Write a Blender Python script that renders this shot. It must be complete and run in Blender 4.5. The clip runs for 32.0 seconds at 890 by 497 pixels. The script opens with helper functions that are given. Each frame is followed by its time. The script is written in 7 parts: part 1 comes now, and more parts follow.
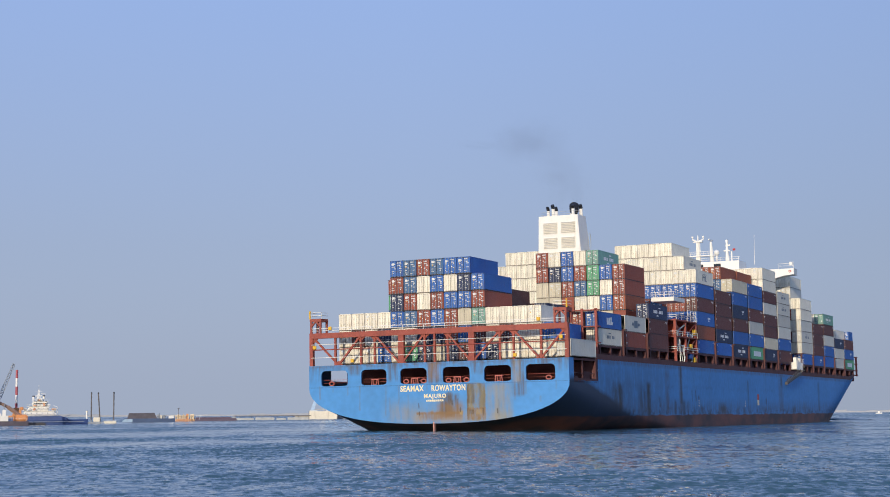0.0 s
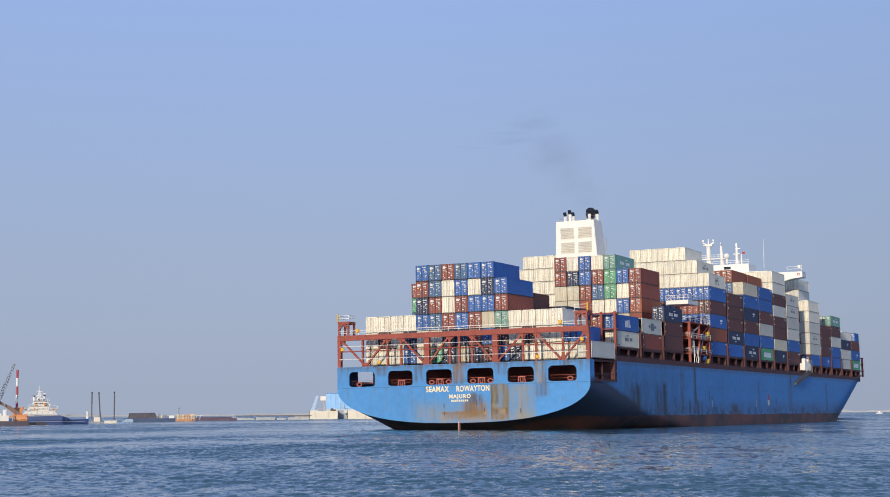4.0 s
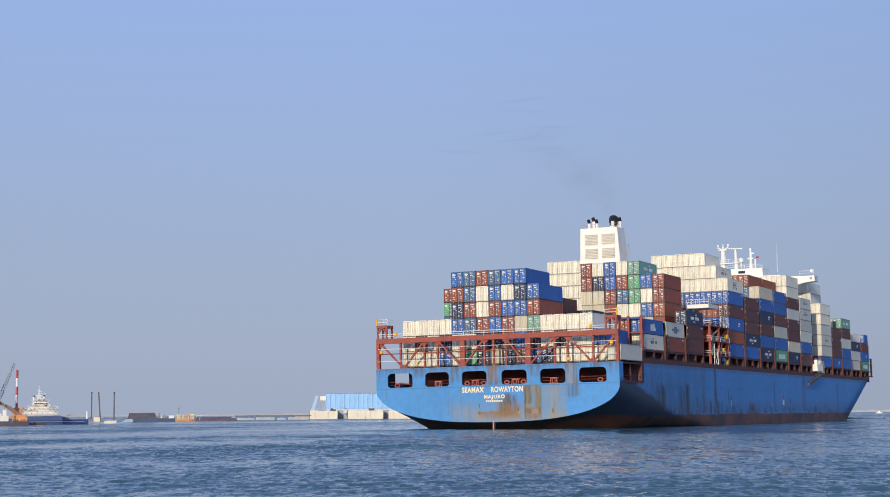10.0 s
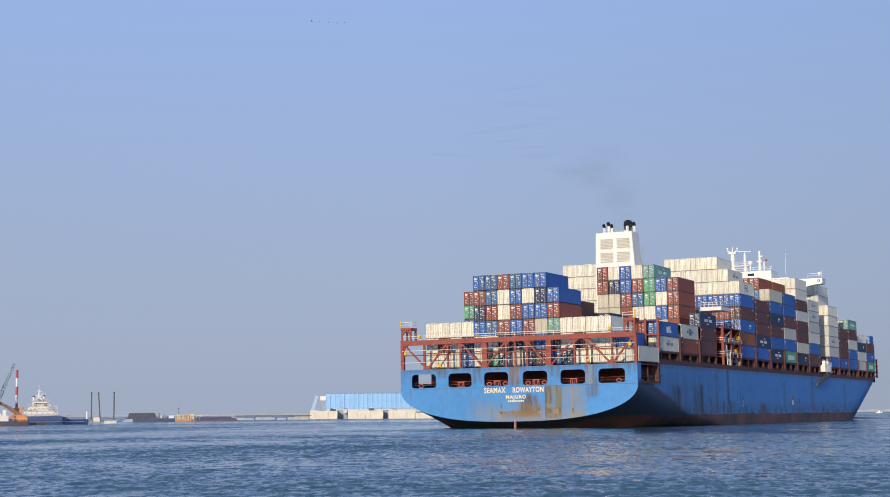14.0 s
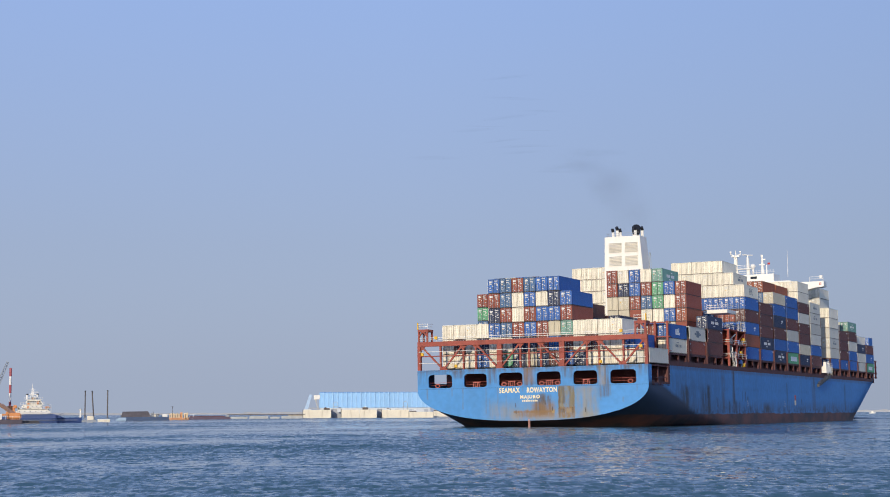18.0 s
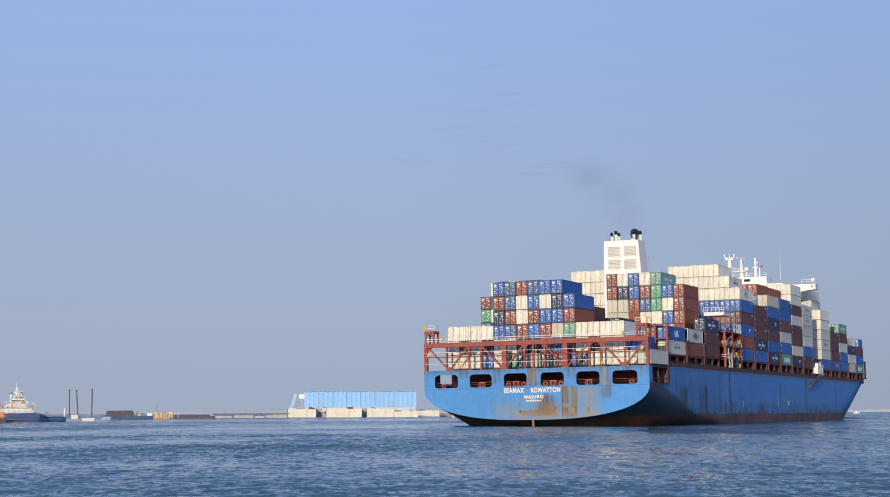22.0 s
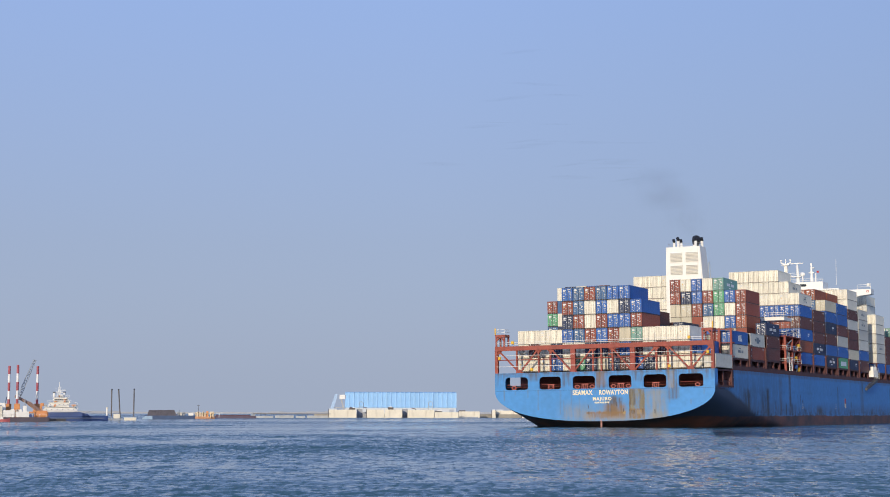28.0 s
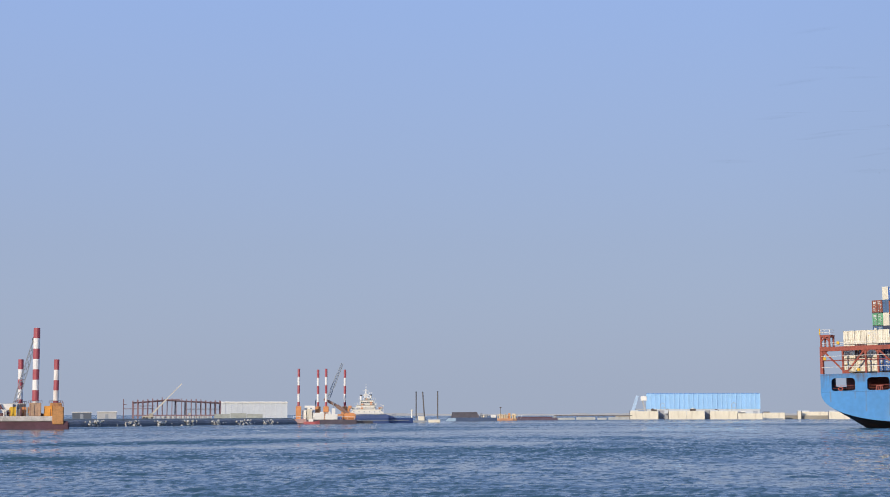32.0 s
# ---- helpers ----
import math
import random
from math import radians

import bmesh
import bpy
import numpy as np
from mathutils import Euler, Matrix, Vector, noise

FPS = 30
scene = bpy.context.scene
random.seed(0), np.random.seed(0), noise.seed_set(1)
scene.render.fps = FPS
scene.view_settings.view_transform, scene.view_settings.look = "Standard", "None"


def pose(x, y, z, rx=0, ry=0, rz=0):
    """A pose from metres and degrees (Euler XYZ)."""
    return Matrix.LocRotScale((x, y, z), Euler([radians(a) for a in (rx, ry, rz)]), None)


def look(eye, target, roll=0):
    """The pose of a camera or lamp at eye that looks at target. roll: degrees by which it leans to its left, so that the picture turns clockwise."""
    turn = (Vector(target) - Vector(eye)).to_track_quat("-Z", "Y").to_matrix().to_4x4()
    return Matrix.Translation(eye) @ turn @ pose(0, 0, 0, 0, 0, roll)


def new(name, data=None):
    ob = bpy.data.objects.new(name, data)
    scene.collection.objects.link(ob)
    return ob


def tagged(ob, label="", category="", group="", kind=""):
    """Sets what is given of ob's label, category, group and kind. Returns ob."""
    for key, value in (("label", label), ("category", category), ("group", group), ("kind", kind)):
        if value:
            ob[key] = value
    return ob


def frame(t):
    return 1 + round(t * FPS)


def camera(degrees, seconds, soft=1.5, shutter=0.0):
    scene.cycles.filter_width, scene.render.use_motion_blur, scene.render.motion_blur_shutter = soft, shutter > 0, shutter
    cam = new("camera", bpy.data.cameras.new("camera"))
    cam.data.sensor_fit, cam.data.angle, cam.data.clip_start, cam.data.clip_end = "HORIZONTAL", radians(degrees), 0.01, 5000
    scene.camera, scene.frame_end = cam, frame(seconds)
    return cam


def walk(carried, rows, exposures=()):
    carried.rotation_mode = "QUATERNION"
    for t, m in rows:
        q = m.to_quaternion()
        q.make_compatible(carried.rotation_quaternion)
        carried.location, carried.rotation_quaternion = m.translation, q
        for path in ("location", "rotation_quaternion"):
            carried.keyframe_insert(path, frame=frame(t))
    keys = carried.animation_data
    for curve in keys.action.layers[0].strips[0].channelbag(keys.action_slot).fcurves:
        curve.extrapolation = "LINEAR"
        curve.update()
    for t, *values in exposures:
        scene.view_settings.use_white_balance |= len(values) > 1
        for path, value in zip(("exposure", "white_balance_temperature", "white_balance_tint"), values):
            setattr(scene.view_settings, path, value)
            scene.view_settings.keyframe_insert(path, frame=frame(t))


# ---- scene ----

EYE_HEIGHT = 2.98
cam = camera(29.77, 32.0, 0.95)

# seconds, turn to the left, tilt up, lean to the left (degrees)
TURN = [
    (0.0, 0.007, 5.605, -0.344), (0.5, 0.011, 5.605, -0.353), (1.0, 0.017, 5.604, -0.338),
    (1.5, 0.016, 5.604, -0.356), (2.0, 0.020, 5.603, -0.336), (2.5, 0.022, 5.603, -0.336),
    (3.0, 0.021, 5.601, -0.353), (3.5, 0.023, 5.601, -0.347), (5.5, 0.022, 5.602, -0.341),
    (6.0, 0.020, 5.602, -0.346), (6.5, 0.019, 5.601, -0.354), (7.0, 0.019, 5.601, -0.354),
    (7.5, 0.021, 5.601, -0.347), (8.0, 0.017, 5.598, -0.363), (8.5, 0.015, 5.598, -0.357),
    (9.0, 0.014, 5.597, -0.372), (9.5, 0.015, 5.598, -0.359), (10.0, 0.013, 5.598, -0.374),
    (10.5, 0.012, 5.599, -0.370), (11.0, 0.011, 5.602, -0.356), (11.5, 0.011, 5.599, -0.377),
    (12.0, 0.010, 5.598, -0.370), (12.5, 0.008, 5.598, -0.386), (13.0, 0.010, 5.594, -0.395),
    (13.5, 0.007, 5.593, -0.402), (14.0, 0.008, 5.595, -0.396), (14.5, 0.002, 5.588, -0.399),
    (16.5, -0.005, 5.592, -0.370), (17.0, -0.029, 5.571, -0.356), (17.5, -0.077, 5.565, -0.283),
    (18.0, -0.189, 5.570, -0.241), (18.5, -0.378, 5.571, -0.222), (19.0, -0.629, 5.571, -0.221),
    (19.5, -0.712, 5.577, -0.221), (20.0, -0.697, 5.572, -0.218), (20.5, -0.699, 5.562, -0.233),
    (21.0, -0.696, 5.556, -0.229), (21.5, -0.706, 5.552, -0.191), (22.0, -0.694, 5.552, -0.171),
    (22.5, -0.716, 5.555, -0.151), (23.0, -0.722, 5.549, -0.148), (23.5, -0.719, 5.551, -0.135),
    (24.0, -0.711, 5.549, -0.137), (24.5, -0.709, 5.556, -0.143), (26.5, -0.562, 5.562, -0.119),
    (27.0, -0.350, 5.566, -0.102), (27.5, 0.142, 5.574, 0.014), (28.0, 0.709, 5.584, 0.112),
    (28.5, 1.554, 5.596, 0.241), (29.0, 3.038, 5.595, 0.485), (29.5, 4.529, 5.610, 0.689),
    (30.0, 6.033, 5.620, 0.895), (30.5, 7.291, 5.621, 1.056), (31.0, 8.432, 5.629, 0.454),
    (31.5, 9.653, 5.628, 0.014), (32.0, 10.926, 5.637, -0.055),
]



def aim(turn, tilt, lean):
    a, b = radians(turn), radians(tilt)
    eye = Vector((0, 0, EYE_HEIGHT))
    return look(eye, eye + Vector((-math.sin(a) * math.cos(b), math.cos(a) * math.cos(b), math.sin(b))), lean)


walk(cam, [(t, aim(a, b, c)) for t, a, b, c in TURN])

# ---- sky, sun ----
SUN_EL, SUN_AZ = 13.0, 19.0     # height, and degrees to the left of straight behind the camera
world = bpy.data.worlds.new("sky")
scene.world = world
world.use_nodes = True
wn, wl = world.node_tree.nodes, world.node_tree.links
wn.clear()
sky = wn.new("ShaderNodeTexSky")
sky.sky_type = "NISHITA"
sky.sun_disc = False
sky.sun_elevation = radians(SUN_EL)
sky.sun_rotation = radians(180 + SUN_AZ)
sky.dust_density, sky.air_density, sky.ozone_density = 3.0, 1.0, 3.0
geo = wn.new("ShaderNodeTexCoord")
sep = wn.new("ShaderNodeSeparateXYZ")
wl.new(geo.outputs["Generated"], sep.inputs[0])
ramp = wn.new("ShaderNodeValToRGB")         # haze layer: grey-blue low down, bluer with height
ramp.color_ramp.elements[0].position, ramp.color_ramp.elements[0].color = 0.0, (0.390, 0.454, 0.592, 1)
ramp.color_ramp.elements[1].position, ramp.color_ramp.elements[1].color = 0.30, (0.310, 0.460, 0.850, 1)
mid = ramp.color_ramp.elements.new(0.10)
mid.color = (0.350, 0.430, 0.628, 1)
wl.new(sep.outputs[2], ramp.inputs[0])
bg_sky, bg_haze = wn.new("ShaderNodeBackground"), wn.new("ShaderNodeBackground")
bg_sky.inputs["Strength"].default_value = 0.02
wl.new(sky.outputs[0], bg_sky.inputs["Color"])
east = wn.new("ShaderNodeMapRange")           # dims the sky towards the right, in place of lens fall-off
east.inputs["From Min"].default_value, east.inputs["From Max"].default_value = -0.02, 0.30
east.inputs["To Min"].default_value, east.inputs["To Max"].default_value = 0.885, 0.80
wl.new(sep.outputs[0], east.inputs["Value"])
wl.new(east.outputs[0], bg_haze.inputs["Strength"])
wl.new(ramp.outputs[0], bg_haze.inputs["Color"])
both, wout = wn.new("ShaderNodeAddShader"), wn.new("ShaderNodeOutputWorld")
wl.new(bg_sky.outputs[0], both.inputs[0])
wl.new(bg_haze.outputs[0], both.inputs[1])
wl.new(both.outputs[0], wout.inputs["Surface"])

sun = new("sun", bpy.data.lights.new("sun", "SUN"))
sun.data.energy, sun.data.angle, sun.data.color = 3.25, radians(0.6), (1.0, 0.86, 0.66)
a, e = radians(SUN_AZ), radians(SUN_EL)
sun_dir = Vector((-math.sin(a) * math.cos(e), -math.cos(a) * math.cos(e), math.sin(e)))
sun.matrix_world = Matrix.Translation((-200, -200, 200)) @ sun_dir.to_track_quat("Z", "Y").to_matrix().to_4x4()


# ---- materials ----
MATS = {}


def mat(name, color, rough=0.6, metal=0.0, vary=0.15, scale=0.6, bump=0.0, bump_scale=8.0, streak=0.0, streak_color=(0.16, 0.07, 0.03),
        stretch=(0.8, 0.8, 0.06), amount=0.55, per_object=0.0):
    """Painted or raw surface: base colour, broad and fine variation, streaks running down, fine relief."""
    if name in MATS:
        return MATS[name]
    m = bpy.data.materials.new(name)
    m.use_nodes = True
    n, l = m.node_tree.nodes, m.node_tree.links
    bs = n["Principled BSDF"]
    bs.inputs["Roughness"].default_value, bs.inputs["Metallic"].default_value = rough, metal
    tc = n.new("ShaderNodeTexCoord")
    no = n.new("ShaderNodeTexNoise")
    no.inputs["Scale"].default_value, no.inputs["Detail"].default_value = scale, 6
    l.new(tc.outputs["Object"], no.inputs["Vector"])
    fine = n.new("ShaderNodeTexNoise")
    fine.inputs["Scale"].default_value, fine.inputs["Detail"].default_value = scale * 9, 4
    l.new(tc.outputs["Object"], fine.inputs["Vector"])
    add = n.new("ShaderNodeMath")
    add.operation = "ADD"
    l.new(no.outputs["Fac"], add.inputs[0])
    l.new(fine.outputs["Fac"], add.inputs[1])
    rng = n.new("ShaderNodeMapRange")
    rng.inputs["From Min"].default_value, rng.inputs["From Max"].default_value = 0.7, 1.3
    rng.inputs["To Min"].default_value, rng.inputs["To Max"].default_value = 1 - vary, 1 + vary
    l.new(add.outputs[0], rng.inputs["Value"])
    hsv = n.new("ShaderNodeHueSaturation")
    hsv.inputs["Color"].default_value = (*color, 1)
    if per_object:
        info = n.new("ShaderNodeObjectInfo")
        r2 = n.new("ShaderNodeMapRange")
        r2.inputs["To Min"].default_value, r2.inputs["To Max"].default_value = 1 - per_object, 1 + per_object
        l.new(info.outputs["Random"], r2.inputs["Value"])
        mul = n.new("ShaderNodeMath")
        mul.operation = "MULTIPLY"
        l.new(r2.outputs[0], mul.inputs[0])
        l.new(rng.outputs[0], mul.inputs[1])
        l.new(mul.outputs[0], hsv.inputs["Value"])
    else:
        l.new(rng.outputs[0], hsv.inputs["Value"])
    col = hsv.outputs[0]
    if streak:
        mp = n.new("ShaderNodeMapping")
        mp.inputs["Scale"].default_value = stretch
        l.new(tc.outputs["Object"], mp.inputs["Vector"])
        sn = n.new("ShaderNodeTexNoise")
        sn.inputs["Scale"].default_value, sn.inputs["Detail"].default_value = 1.0, 8
        l.new(mp.outputs[0], sn.inputs["Vector"])
        sr = n.new("ShaderNodeMapRange")
        sr.inputs["From Min"].default_value, sr.inputs["From Max"].default_value = amount, amount + 0.16
        sr.inputs["To Max"].default_value = streak
        l.new(sn.outputs["Fac"], sr.inputs["Value"])
        mx = n.new("ShaderNodeMix")
        mx.data_type = "RGBA"
        l.new(sr.outputs[0], mx.inputs["Factor"])
        l.new(col, mx.inputs["A"])
        mx.inputs["B"].default_value = (*streak_color, 1)
        col = mx.outputs["Result"]
    l.new(col, bs.inputs["Base Color"])
    if bump:
        bn = n.new("ShaderNodeTexNoise")
        bn.inputs["Scale"].default_value, bn.inputs["Detail"].default_value = bump_scale, 5
        l.new(tc.outputs["Object"], bn.inputs["Vector"])
        bp = n.new("ShaderNodeBump")
        bp.inputs["Strength"].default_value, bp.inputs["Distance"].default_value = bump, 0.05
        l.new(bn.outputs["Fac"], bp.inputs["Height"])
        l.new(bp.outputs[0], bs.inputs["Normal"])
    MATS[name] = m
    return m


def add_stains(m, along, marks, warp, top):
    """Stains with shapes of their own over a colour: marks along one axis and in height, broken up by two noises.
    Each mark: start, end, bottom, top, amount, softness, noise, colour."""
    n, l = m.node_tree.nodes, m.node_tree.links
    tc = n.new("ShaderNodeTexCoord")
    bend = n.new("ShaderNodeTexNoise")
    bend.inputs["Scale"].default_value, bend.inputs["Detail"].default_value = 0.8, 5
    l.new(tc.outputs["Object"], bend.inputs["Vector"])
    off = n.new("ShaderNodeVectorMath")
    off.operation = "SUBTRACT"
    off.inputs[1].default_value = (0.5, 0.5, 0.5)
    l.new(bend.outputs["Color"], off.inputs[0])
    mad = n.new("ShaderNodeVectorMath")
    mad.operation = "MULTIPLY_ADD"
    mad.inputs[1].default_value = warp
    l.new(off.outputs[0], mad.inputs[0])
    l.new(tc.outputs["Object"], mad.inputs[2])
    sp = n.new("ShaderNodeSeparateXYZ")
    l.new(mad.outputs[0], sp.inputs[0])
    noises = {}
    for key, scale, rough in (("run", (1.7, 1.7, 0.16), 0.6), ("patch", (0.75, 0.75, 0.22), 0.68), ("spot", (0.7, 0.7, 0.8), 0.65)):
        mp, q = n.new("ShaderNodeMapping"), n.new("ShaderNodeTexNoise")
        mp.inputs["Scale"].default_value = scale
        q.inputs["Scale"].default_value, q.inputs["Detail"].default_value, q.inputs["Roughness"].default_value = 1.0, 8, rough
        l.new(tc.outputs["Object"], mp.inputs["Vector"])
        l.new(mp.outputs[0], q.inputs["Vector"])
        noises[key] = q

    def math_node(op, a, b):
        q = n.new("ShaderNodeMath")
        q.operation = op
        l.new(a, q.inputs[0])
        l.new(b, q.inputs[1])
        return q.outputs[0]

    def band(sock, a, b, soft):
        edges = []
        for e0, e1 in ((a - soft, a + soft), (b + soft, b - soft)):
            q = n.new("ShaderNodeMapRange")
            q.inputs["From Min"].default_value, q.inputs["From Max"].default_value = e0, e1
            l.new(sock, q.inputs["Value"])
            edges.append(q.outputs[0])
        return math_node("MULTIPLY", *edges)

    for a, b, z0, z1, amount, soft, key, color in marks:
        r = n.new("ShaderNodeMapRange")
        lo, hi = {"run": (0.36, 0.60), "patch": (0.30, 0.54), "spot": (0.46, 0.60)}[key]
        r.inputs["From Min"].default_value, r.inputs["From Max"].default_value, r.inputs["To Max"].default_value = lo, hi, amount
        l.new(noises[key].outputs["Fac"], r.inputs["Value"])
        shape = math_node("MULTIPLY", band(sp.outputs[along], a, b, soft), band(sp.outputs[2], z0, z1, max(soft, 0.12)))
        mx = n.new("ShaderNodeMix")
        mx.data_type = "RGBA"
        l.new(math_node("MULTIPLY", shape, r.outputs[0]), mx.inputs["Factor"])
        l.new(top, mx.inputs["A"])
        mx.inputs["B"].default_value = (*color, 1)
        top = mx.outputs["Result"]
    return top


def hull_paint():
    return mat("hull_paint", (0.060, 0.252, 0.570), 0.62, vary=0.11, scale=0.10, streak=0.16, streak_color=(0.075, 0.16, 0.28), stretch=(0.22, 0.22, 0.05), amount=0.56)


def hull_material():
    """Blue topsides, dark bottom paint below the boot-top line, a darker sweep up under the stern, fender smears and
    rust runs.
    """
    m = hull_paint().copy()
    m.name = "hull_side_paint"
    n, l = m.node_tree.nodes, m.node_tree.links
    bs = n["Principled BSDF"]
    top = bs.inputs["Base Color"].links[0].from_socket
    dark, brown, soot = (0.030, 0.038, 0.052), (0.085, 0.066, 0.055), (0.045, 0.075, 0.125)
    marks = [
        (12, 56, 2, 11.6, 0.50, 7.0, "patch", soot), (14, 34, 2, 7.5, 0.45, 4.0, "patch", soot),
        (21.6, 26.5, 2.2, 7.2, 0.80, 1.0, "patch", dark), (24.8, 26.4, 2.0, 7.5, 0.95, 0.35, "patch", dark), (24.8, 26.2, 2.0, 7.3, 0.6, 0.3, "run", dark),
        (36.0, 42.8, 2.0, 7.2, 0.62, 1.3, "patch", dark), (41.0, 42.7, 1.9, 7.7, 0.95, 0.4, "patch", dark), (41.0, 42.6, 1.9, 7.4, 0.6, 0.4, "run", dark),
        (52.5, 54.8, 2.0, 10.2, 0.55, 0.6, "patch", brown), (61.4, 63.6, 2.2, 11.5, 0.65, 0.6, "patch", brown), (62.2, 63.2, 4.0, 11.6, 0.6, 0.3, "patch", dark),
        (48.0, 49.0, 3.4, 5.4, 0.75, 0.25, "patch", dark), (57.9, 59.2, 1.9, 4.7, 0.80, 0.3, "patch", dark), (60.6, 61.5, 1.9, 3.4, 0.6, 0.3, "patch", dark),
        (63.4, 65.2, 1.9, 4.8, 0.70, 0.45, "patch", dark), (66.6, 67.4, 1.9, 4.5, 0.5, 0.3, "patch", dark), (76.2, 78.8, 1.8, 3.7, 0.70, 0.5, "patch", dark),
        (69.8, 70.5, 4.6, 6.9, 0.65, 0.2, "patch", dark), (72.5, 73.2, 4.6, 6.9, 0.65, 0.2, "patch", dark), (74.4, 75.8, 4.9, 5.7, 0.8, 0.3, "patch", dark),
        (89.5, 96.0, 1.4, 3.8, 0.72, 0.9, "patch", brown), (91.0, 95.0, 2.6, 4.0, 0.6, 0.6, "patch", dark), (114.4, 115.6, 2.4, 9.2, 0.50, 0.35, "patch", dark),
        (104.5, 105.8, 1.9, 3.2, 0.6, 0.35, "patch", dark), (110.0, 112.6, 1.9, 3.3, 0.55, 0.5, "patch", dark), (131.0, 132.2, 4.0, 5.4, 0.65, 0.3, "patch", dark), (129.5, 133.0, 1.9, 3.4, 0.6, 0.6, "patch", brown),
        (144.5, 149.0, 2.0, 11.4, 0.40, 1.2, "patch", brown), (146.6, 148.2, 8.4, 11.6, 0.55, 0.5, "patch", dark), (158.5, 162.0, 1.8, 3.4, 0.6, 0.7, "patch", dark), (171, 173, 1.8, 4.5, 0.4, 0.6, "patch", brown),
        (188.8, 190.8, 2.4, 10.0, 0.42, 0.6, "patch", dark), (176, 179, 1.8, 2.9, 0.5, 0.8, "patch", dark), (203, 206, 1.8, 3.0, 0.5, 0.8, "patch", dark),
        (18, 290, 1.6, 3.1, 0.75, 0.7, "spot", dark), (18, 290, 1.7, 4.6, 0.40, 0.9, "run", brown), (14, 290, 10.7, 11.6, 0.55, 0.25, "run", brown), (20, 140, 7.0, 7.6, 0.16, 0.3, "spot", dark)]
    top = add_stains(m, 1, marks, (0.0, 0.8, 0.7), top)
    tc = n.new("ShaderNodeTexCoord")
    sp = n.new("ShaderNodeSeparateXYZ")
    l.new(tc.outputs["Object"], sp.inputs[0])
    edge = n.new("ShaderNodeTexNoise")
    edge.inputs["Scale"].default_value, edge.inputs["Detail"].default_value = 0.35, 6
    l.new(tc.outputs["Object"], edge.inputs["Vector"])
    aft = n.new("ShaderNodeMapRange")              # a dark navy tone sweeps up under the stern
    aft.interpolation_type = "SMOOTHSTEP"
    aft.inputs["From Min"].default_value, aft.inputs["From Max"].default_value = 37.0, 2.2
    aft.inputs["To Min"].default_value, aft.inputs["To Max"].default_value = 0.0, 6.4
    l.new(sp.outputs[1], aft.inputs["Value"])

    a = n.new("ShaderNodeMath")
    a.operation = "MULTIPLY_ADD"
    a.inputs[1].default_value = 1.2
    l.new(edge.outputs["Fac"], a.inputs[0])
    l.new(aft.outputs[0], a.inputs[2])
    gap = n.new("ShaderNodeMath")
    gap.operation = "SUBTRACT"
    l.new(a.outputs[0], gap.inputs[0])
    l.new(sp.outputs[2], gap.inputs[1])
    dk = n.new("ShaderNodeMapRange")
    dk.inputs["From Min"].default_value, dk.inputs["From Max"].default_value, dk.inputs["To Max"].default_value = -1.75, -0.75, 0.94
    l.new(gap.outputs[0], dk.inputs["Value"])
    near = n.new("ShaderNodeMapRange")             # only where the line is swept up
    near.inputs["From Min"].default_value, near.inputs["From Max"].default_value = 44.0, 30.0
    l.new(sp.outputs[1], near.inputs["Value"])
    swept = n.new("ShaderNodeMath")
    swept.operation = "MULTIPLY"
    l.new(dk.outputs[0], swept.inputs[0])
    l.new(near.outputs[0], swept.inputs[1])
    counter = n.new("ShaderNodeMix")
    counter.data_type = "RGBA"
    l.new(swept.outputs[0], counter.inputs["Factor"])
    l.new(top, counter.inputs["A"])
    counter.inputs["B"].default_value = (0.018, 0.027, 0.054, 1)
    red = n.new("ShaderNodeMix")                   # worn red-brown boot topping
    red.data_type = "RGBA"
    red.inputs["A"].default_value, red.inputs["B"].default_value = (0.165, 0.060, 0.045, 1), (0.050, 0.030, 0.034, 1)
    wear, mpw = n.new("ShaderNodeTexNoise"), n.new("ShaderNodeMapping")
    wear.inputs["Scale"].default_value, wear.inputs["Detail"].default_value = 1.0, 9
    mpw.inputs["Scale"].default_value = (0.16, 0.16, 0.30)
    l.new(tc.outputs["Object"], mpw.inputs["Vector"])
    l.new(mpw.outputs[0], wear.inputs["Vector"])
    worn = n.new("ShaderNodeMapRange")
    worn.inputs["From Min"].default_value, worn.inputs["From Max"].default_value = 0.36, 0.62
    l.new(wear.outputs["Fac"], worn.inputs["Value"])
    l.new(worn.outputs[0], red.inputs["Factor"])
    rise = n.new("ShaderNodeMath")
    rise.operation = "MULTIPLY_ADD"
    rise.inputs[1].default_value = -0.9
    l.new(edge.outputs["Fac"], rise.inputs[0])
    l.new(sp.outputs[2], rise.inputs[2])
    st = n.new("ShaderNodeMapRange")
    st.inputs["From Min"].default_value, st.inputs["From Max"].default_value = 1.42, 1.62
    l.new(rise.outputs[0], st.inputs["Value"])
    mx = n.new("ShaderNodeMix")
    mx.data_type = "RGBA"
    l.new(st.outputs[0], mx.inputs["Factor"])
    l.new(red.outputs["Result"], mx.inputs["A"])
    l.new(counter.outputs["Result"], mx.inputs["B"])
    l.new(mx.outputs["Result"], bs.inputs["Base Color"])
    return m


